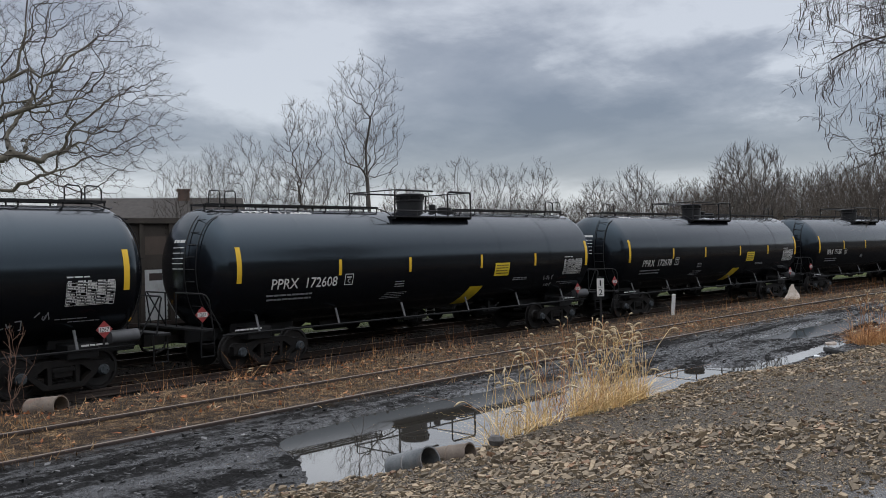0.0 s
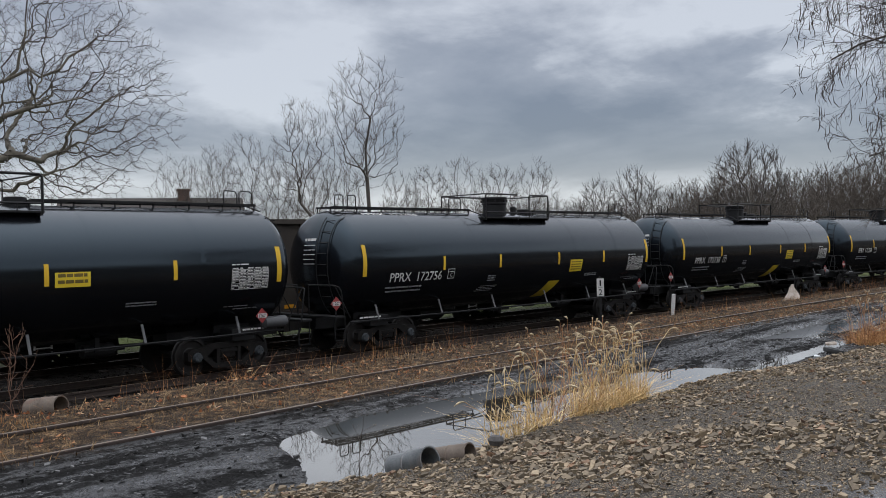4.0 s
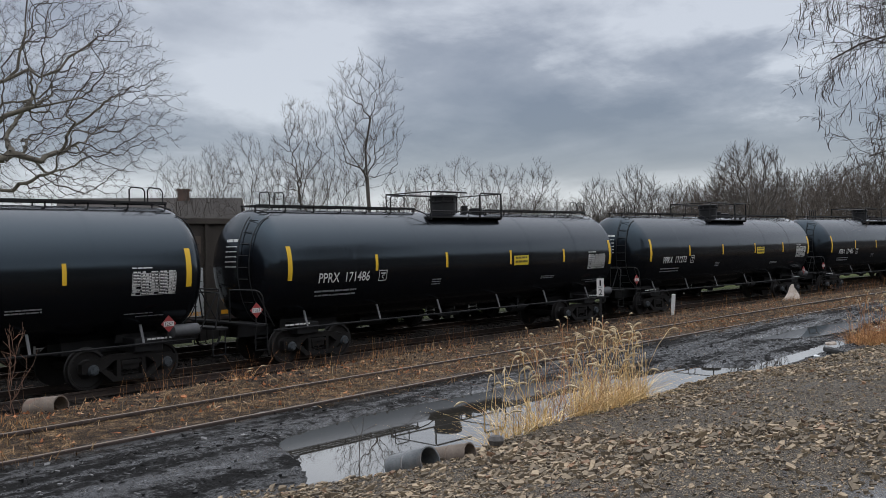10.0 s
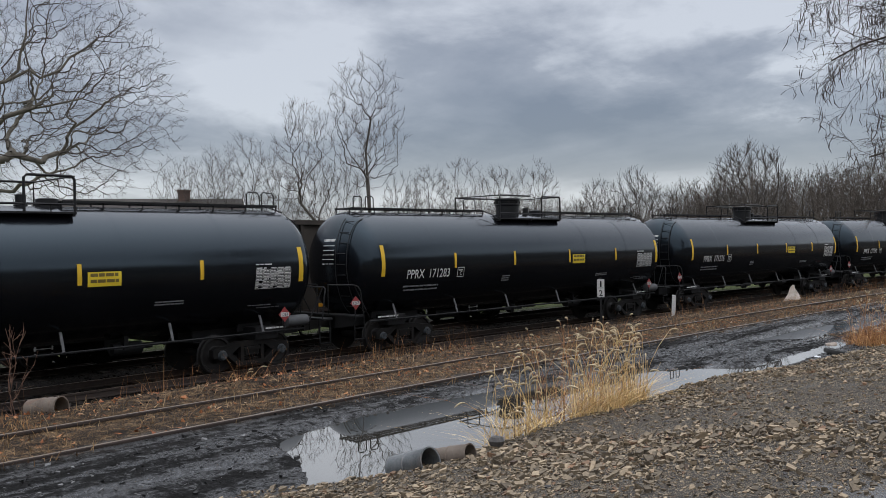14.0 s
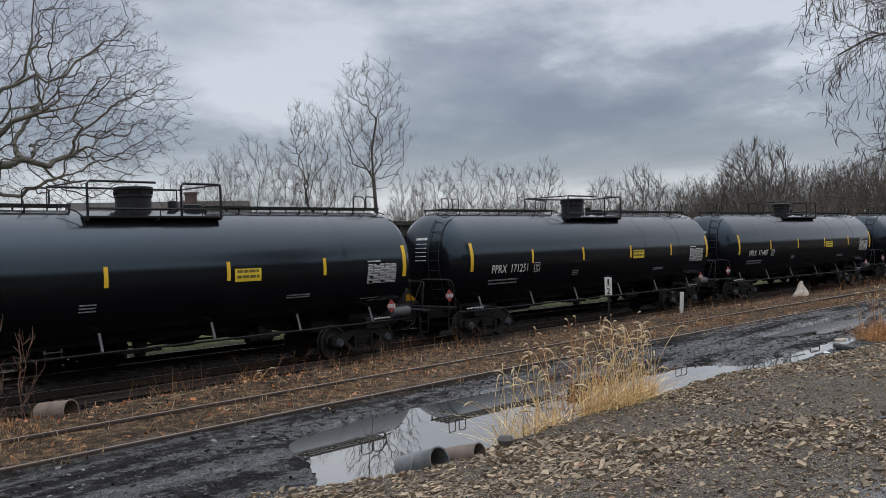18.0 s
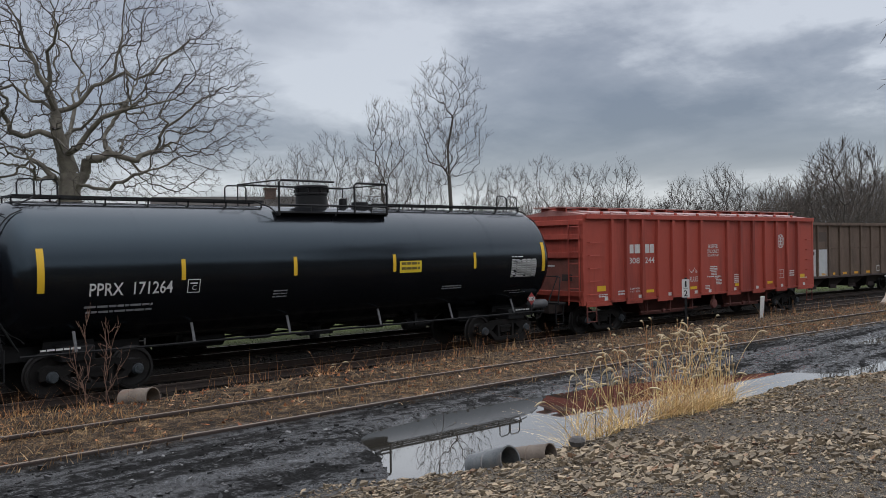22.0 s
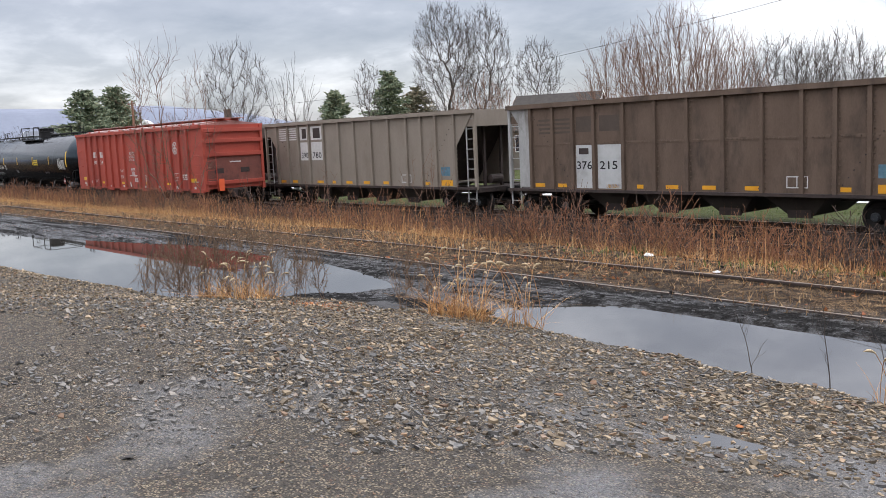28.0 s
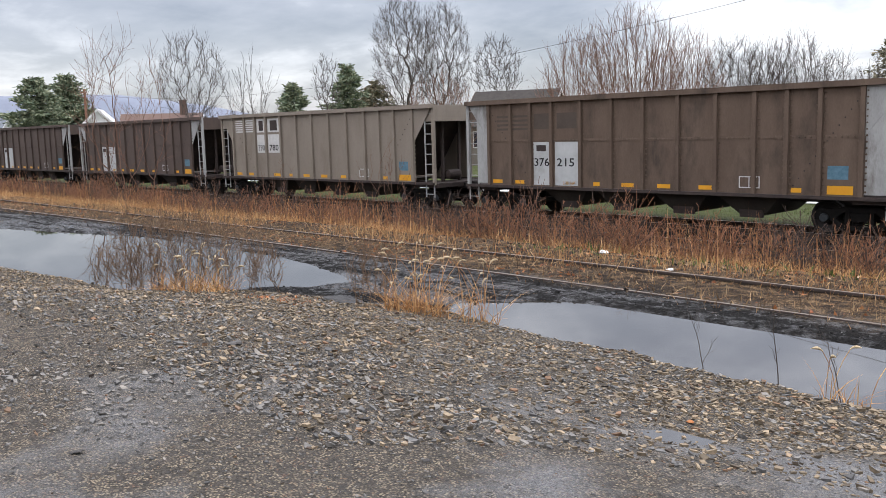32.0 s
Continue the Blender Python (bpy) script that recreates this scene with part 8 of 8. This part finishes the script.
def open_pipe(x, y, z, r, length, yaw, pitch, mat, label):
    """A short length of pipe with real wall thickness and a rolled rim."""
    pp = thing("pipe", label, "pipe", at=pose(x, y, z, 0, pitch, yaw))
    part("shell", BM(lathe, [(-length, r * .96), (-length * .4, r), (0, r), (0.01, r * 1.05), (0.03, r * 1.05), (0.03, r * .93), (0, r * .93), (-length * .8, r * .90), (-length * .82, .001)], 22, "x"), mat, pp, smooth=True)
    part("rib", BM(lathe, [(-length * .5 - .012, r * .99), (-length * .5 - .006, r * 1.03), (-length * .5 + .006, r * 1.03), (-length * .5 + .012, r * .99)], 22, "x"), mat, pp, smooth=True)


def build_litter():
    open_pipe(6.58, 5.50, 0.93, 0.135, 0.48, -92, -17, M_PIPE, "dented galvanised pipe half sunk at the water's edge")
    open_pipe(6.99, 5.33, 0.93, 0.115, 0.40, -84, -12, M_PIPER, "rusty pipe end in the gravel")
    open_pipe(6.36, 12.02, 0.86, 0.150, 0.52, -70, -6, M_PIPER, "rusty corrugated pipe lying on the verge")
    solid("rock", BM(lathe, [(0, .001), (.02, .07), (.07, .09), (.11, .06), (.12, .001)], 9, "z"), M_ROCK, "brown round rock beside the pipes", "rock", at=pose(7.6, 5.42, ground_z(7.6, 5.42)))
    x, y = -2.82, 9.84
    z = max(ground_z(x, y), Z_WATER)
    ty = thing("tyre", "small grey tyre lying flat in the mud", "tyre", at=pose(x, y, z + .025, 4, -3, 0) @ Matrix.Diagonal((.46, .46, .46, 1)))
    part("tread", BM(lathe, [(-.06, .17), (-.075, .25), (-.06, .30), (0, .315), (.06, .30), (.075, .25), (.06, .17), (.03, .16), (-.03, .16), (-.06, .17)], 26, "z"), M_TYRE, ty, smooth=True)
    ty = thing("tyre", "black tyre scrap lying in the mud", "tyre", at=pose(17.6, 4.75, ground_z(17.6, 4.75) + .03, 10, 5, 0) @ Matrix.Diagonal((.6, .6, .6, 1)))
    part("tread", BM(lathe, [(-.06, .17), (-.075, .25), (-.06, .30), (0, .315), (.06, .30), (.075, .25), (.06, .17), (.03, .16), (-.03, .16), (-.06, .17)], 20, "z"), M_TYRE, ty, smooth=True)
    # half-mile sign and white marker post
    x, y = 20.1, 11.0
    z = ground_z(x, y)
    sg = thing("track_sign", "white half-mile sign plate on a thin steel post", "sign", at=pose(x, y, z, 0, 0, -61))
    part("post", BM(box, -.03, .03, -.03, .03, -.3, 2.12 - z), M_BLACK, sg)
    b = part("plate", BM(box, -.09, .09, -.05, -.03, 1.63 - z, 2.08 - z), M_WHITE, sg)
    for t, zz in (("1", 1.89), ("2", 1.66)):
        part("lettering", flat_on(fit_width(letters(t, .15, -.05, zz - z), -.045 if t == "2" else -.02, .045 if t == "2" else .02), -.056), M_BLACK, b)
    part("bar", flat_on(BM(tape, -.06, .06, 1.855 - z, 1.868 - z), -.056), M_BLACK, b)
    x, y = 26.6, 12.0
    solid("marker_post", BM(box, -.06, .06, -.04, .04, -.2, 0.78, .01), M_WHITE, "short white painted marker post", "post", at=pose(x, y, ground_z(x, y), 0, 3, -65))
    bm = bmesh.new()
    rng = random.Random(3)
    rings = []
    for k, (h, r) in enumerate(((0, .34), (.12, .27), (.3, .16), (.5, .09), (.62, .05))):
        rings.append([bm.verts.new((r * math.cos(a * .628) * rng.uniform(.7, 1.3) + .05 * k * .3, r * math.sin(a * .628) * rng.uniform(.7, 1.3), h)) for a in range(10)])
    for p, q in zip(rings, rings[1:]):
        for a in range(10):
            bm.faces.new((p[a], p[(a + 1) % 10], q[(a + 1) % 10], q[a]))
    bm.faces.new(rings[-1])
    solid("cloth", bm, M_CLOTH, "crumpled weathered cloth draped over a stake", "cloth", at=pose(34.0, 10.6, ground_z(34.0, 10.6) - .03))
    # small litter
    rng = random.Random(6)
    for x, y, s, mat, label in ((-8.9, 12.6, .10, M_LITTER, "scrap of white litter on the verge"), (-1.55, 2.95, .035, M_LITTER, "small scrap of white litter on gravel"), (-7.0, 11.6, .06, M_LITTER, "pale scrap of litter by the siding"), (19.6, 5.35, .16, M_CLOTH, "scrap of tan litter in the mud"), (16.9, 4.85, .07, M_LITTER, "white scrap in the mud"), (9.2, 7.95, .12, M_ORANGE, "wet orange leaf litter at the puddle"), (7.9, 11.3, .07, M_ORANGE, "orange-brown leaf litter on the verge"), (-2.84, 4.96, .028, M_ORANGE, "brown leaf on gravel")):
        bm = bmesh.new()
        bmesh.ops.create_icosphere(bm, subdivisions=2, radius=s)
        for v in bm.verts:
            v.co = Vector((v.co.x * rng.uniform(.7, 1.2), v.co.y * rng.uniform(.5, .9), max(-.02, v.co.z * rng.uniform(.15, .5))))
        solid("litter", bm, mat, label, "litter", at=pose(x, y, ground_z(x, y) + .01, 0, 0, rng.uniform(0, 360)))
    for x, y, r in ((-8.9, 6.9, .32),):
        bm = bmesh.new()
        bmesh.ops.create_icosphere(bm, subdivisions=3, radius=r)
        for v in bm.verts:
            v.co = Vector((v.co.x * 1.2, v.co.y * .6, v.co.z * .16)) * (1 + .25 * noise.noise(v.co * 9))
        solid("mud_heap", bm, M_CLODS, "low heap of black cinders and mud", "mud", at=pose(x, y, ground_z(x, y)))


M_CLODS = surf("black_cinder_heap", (0.012, 0.012, 0.012), (0.038, 0.036, 0.034), 0.7, 12, fine=60, bump=0.02)

build_stones()
build_weeds()
build_tufts()
build_litter()


def motions():
    for car, c in TRAIN:
        walk(car, [(t, at_track(c - p_of(t))) for t in np.arange(0, 32.01, 0.5)])
    rolling = [w for w in bpy.data.objects if w.name.split(".")[0] == "wheelset" and w.parent.parent.animation_data]
    for place in (-0.889, 0.889):
        group = [w for w in rolling if abs(w.location.x - place) < 0.01]
        lead = group[0]
        walk(lead, [(f / FPS, pose(place, 0, 0.457, 0, 0, 0) @ Matrix.Rotation(-p_of(f / FPS) / 0.457, 4, "Y")) for f in range(0, 32 * FPS + 1)])
        for w in group[1:]:
            w.rotation_mode = "QUATERNION"
            keys = w.animation_data_create()
            keys.action = lead.animation_data.action
            keys.action_slot = lead.animation_data.action_slot


motions()
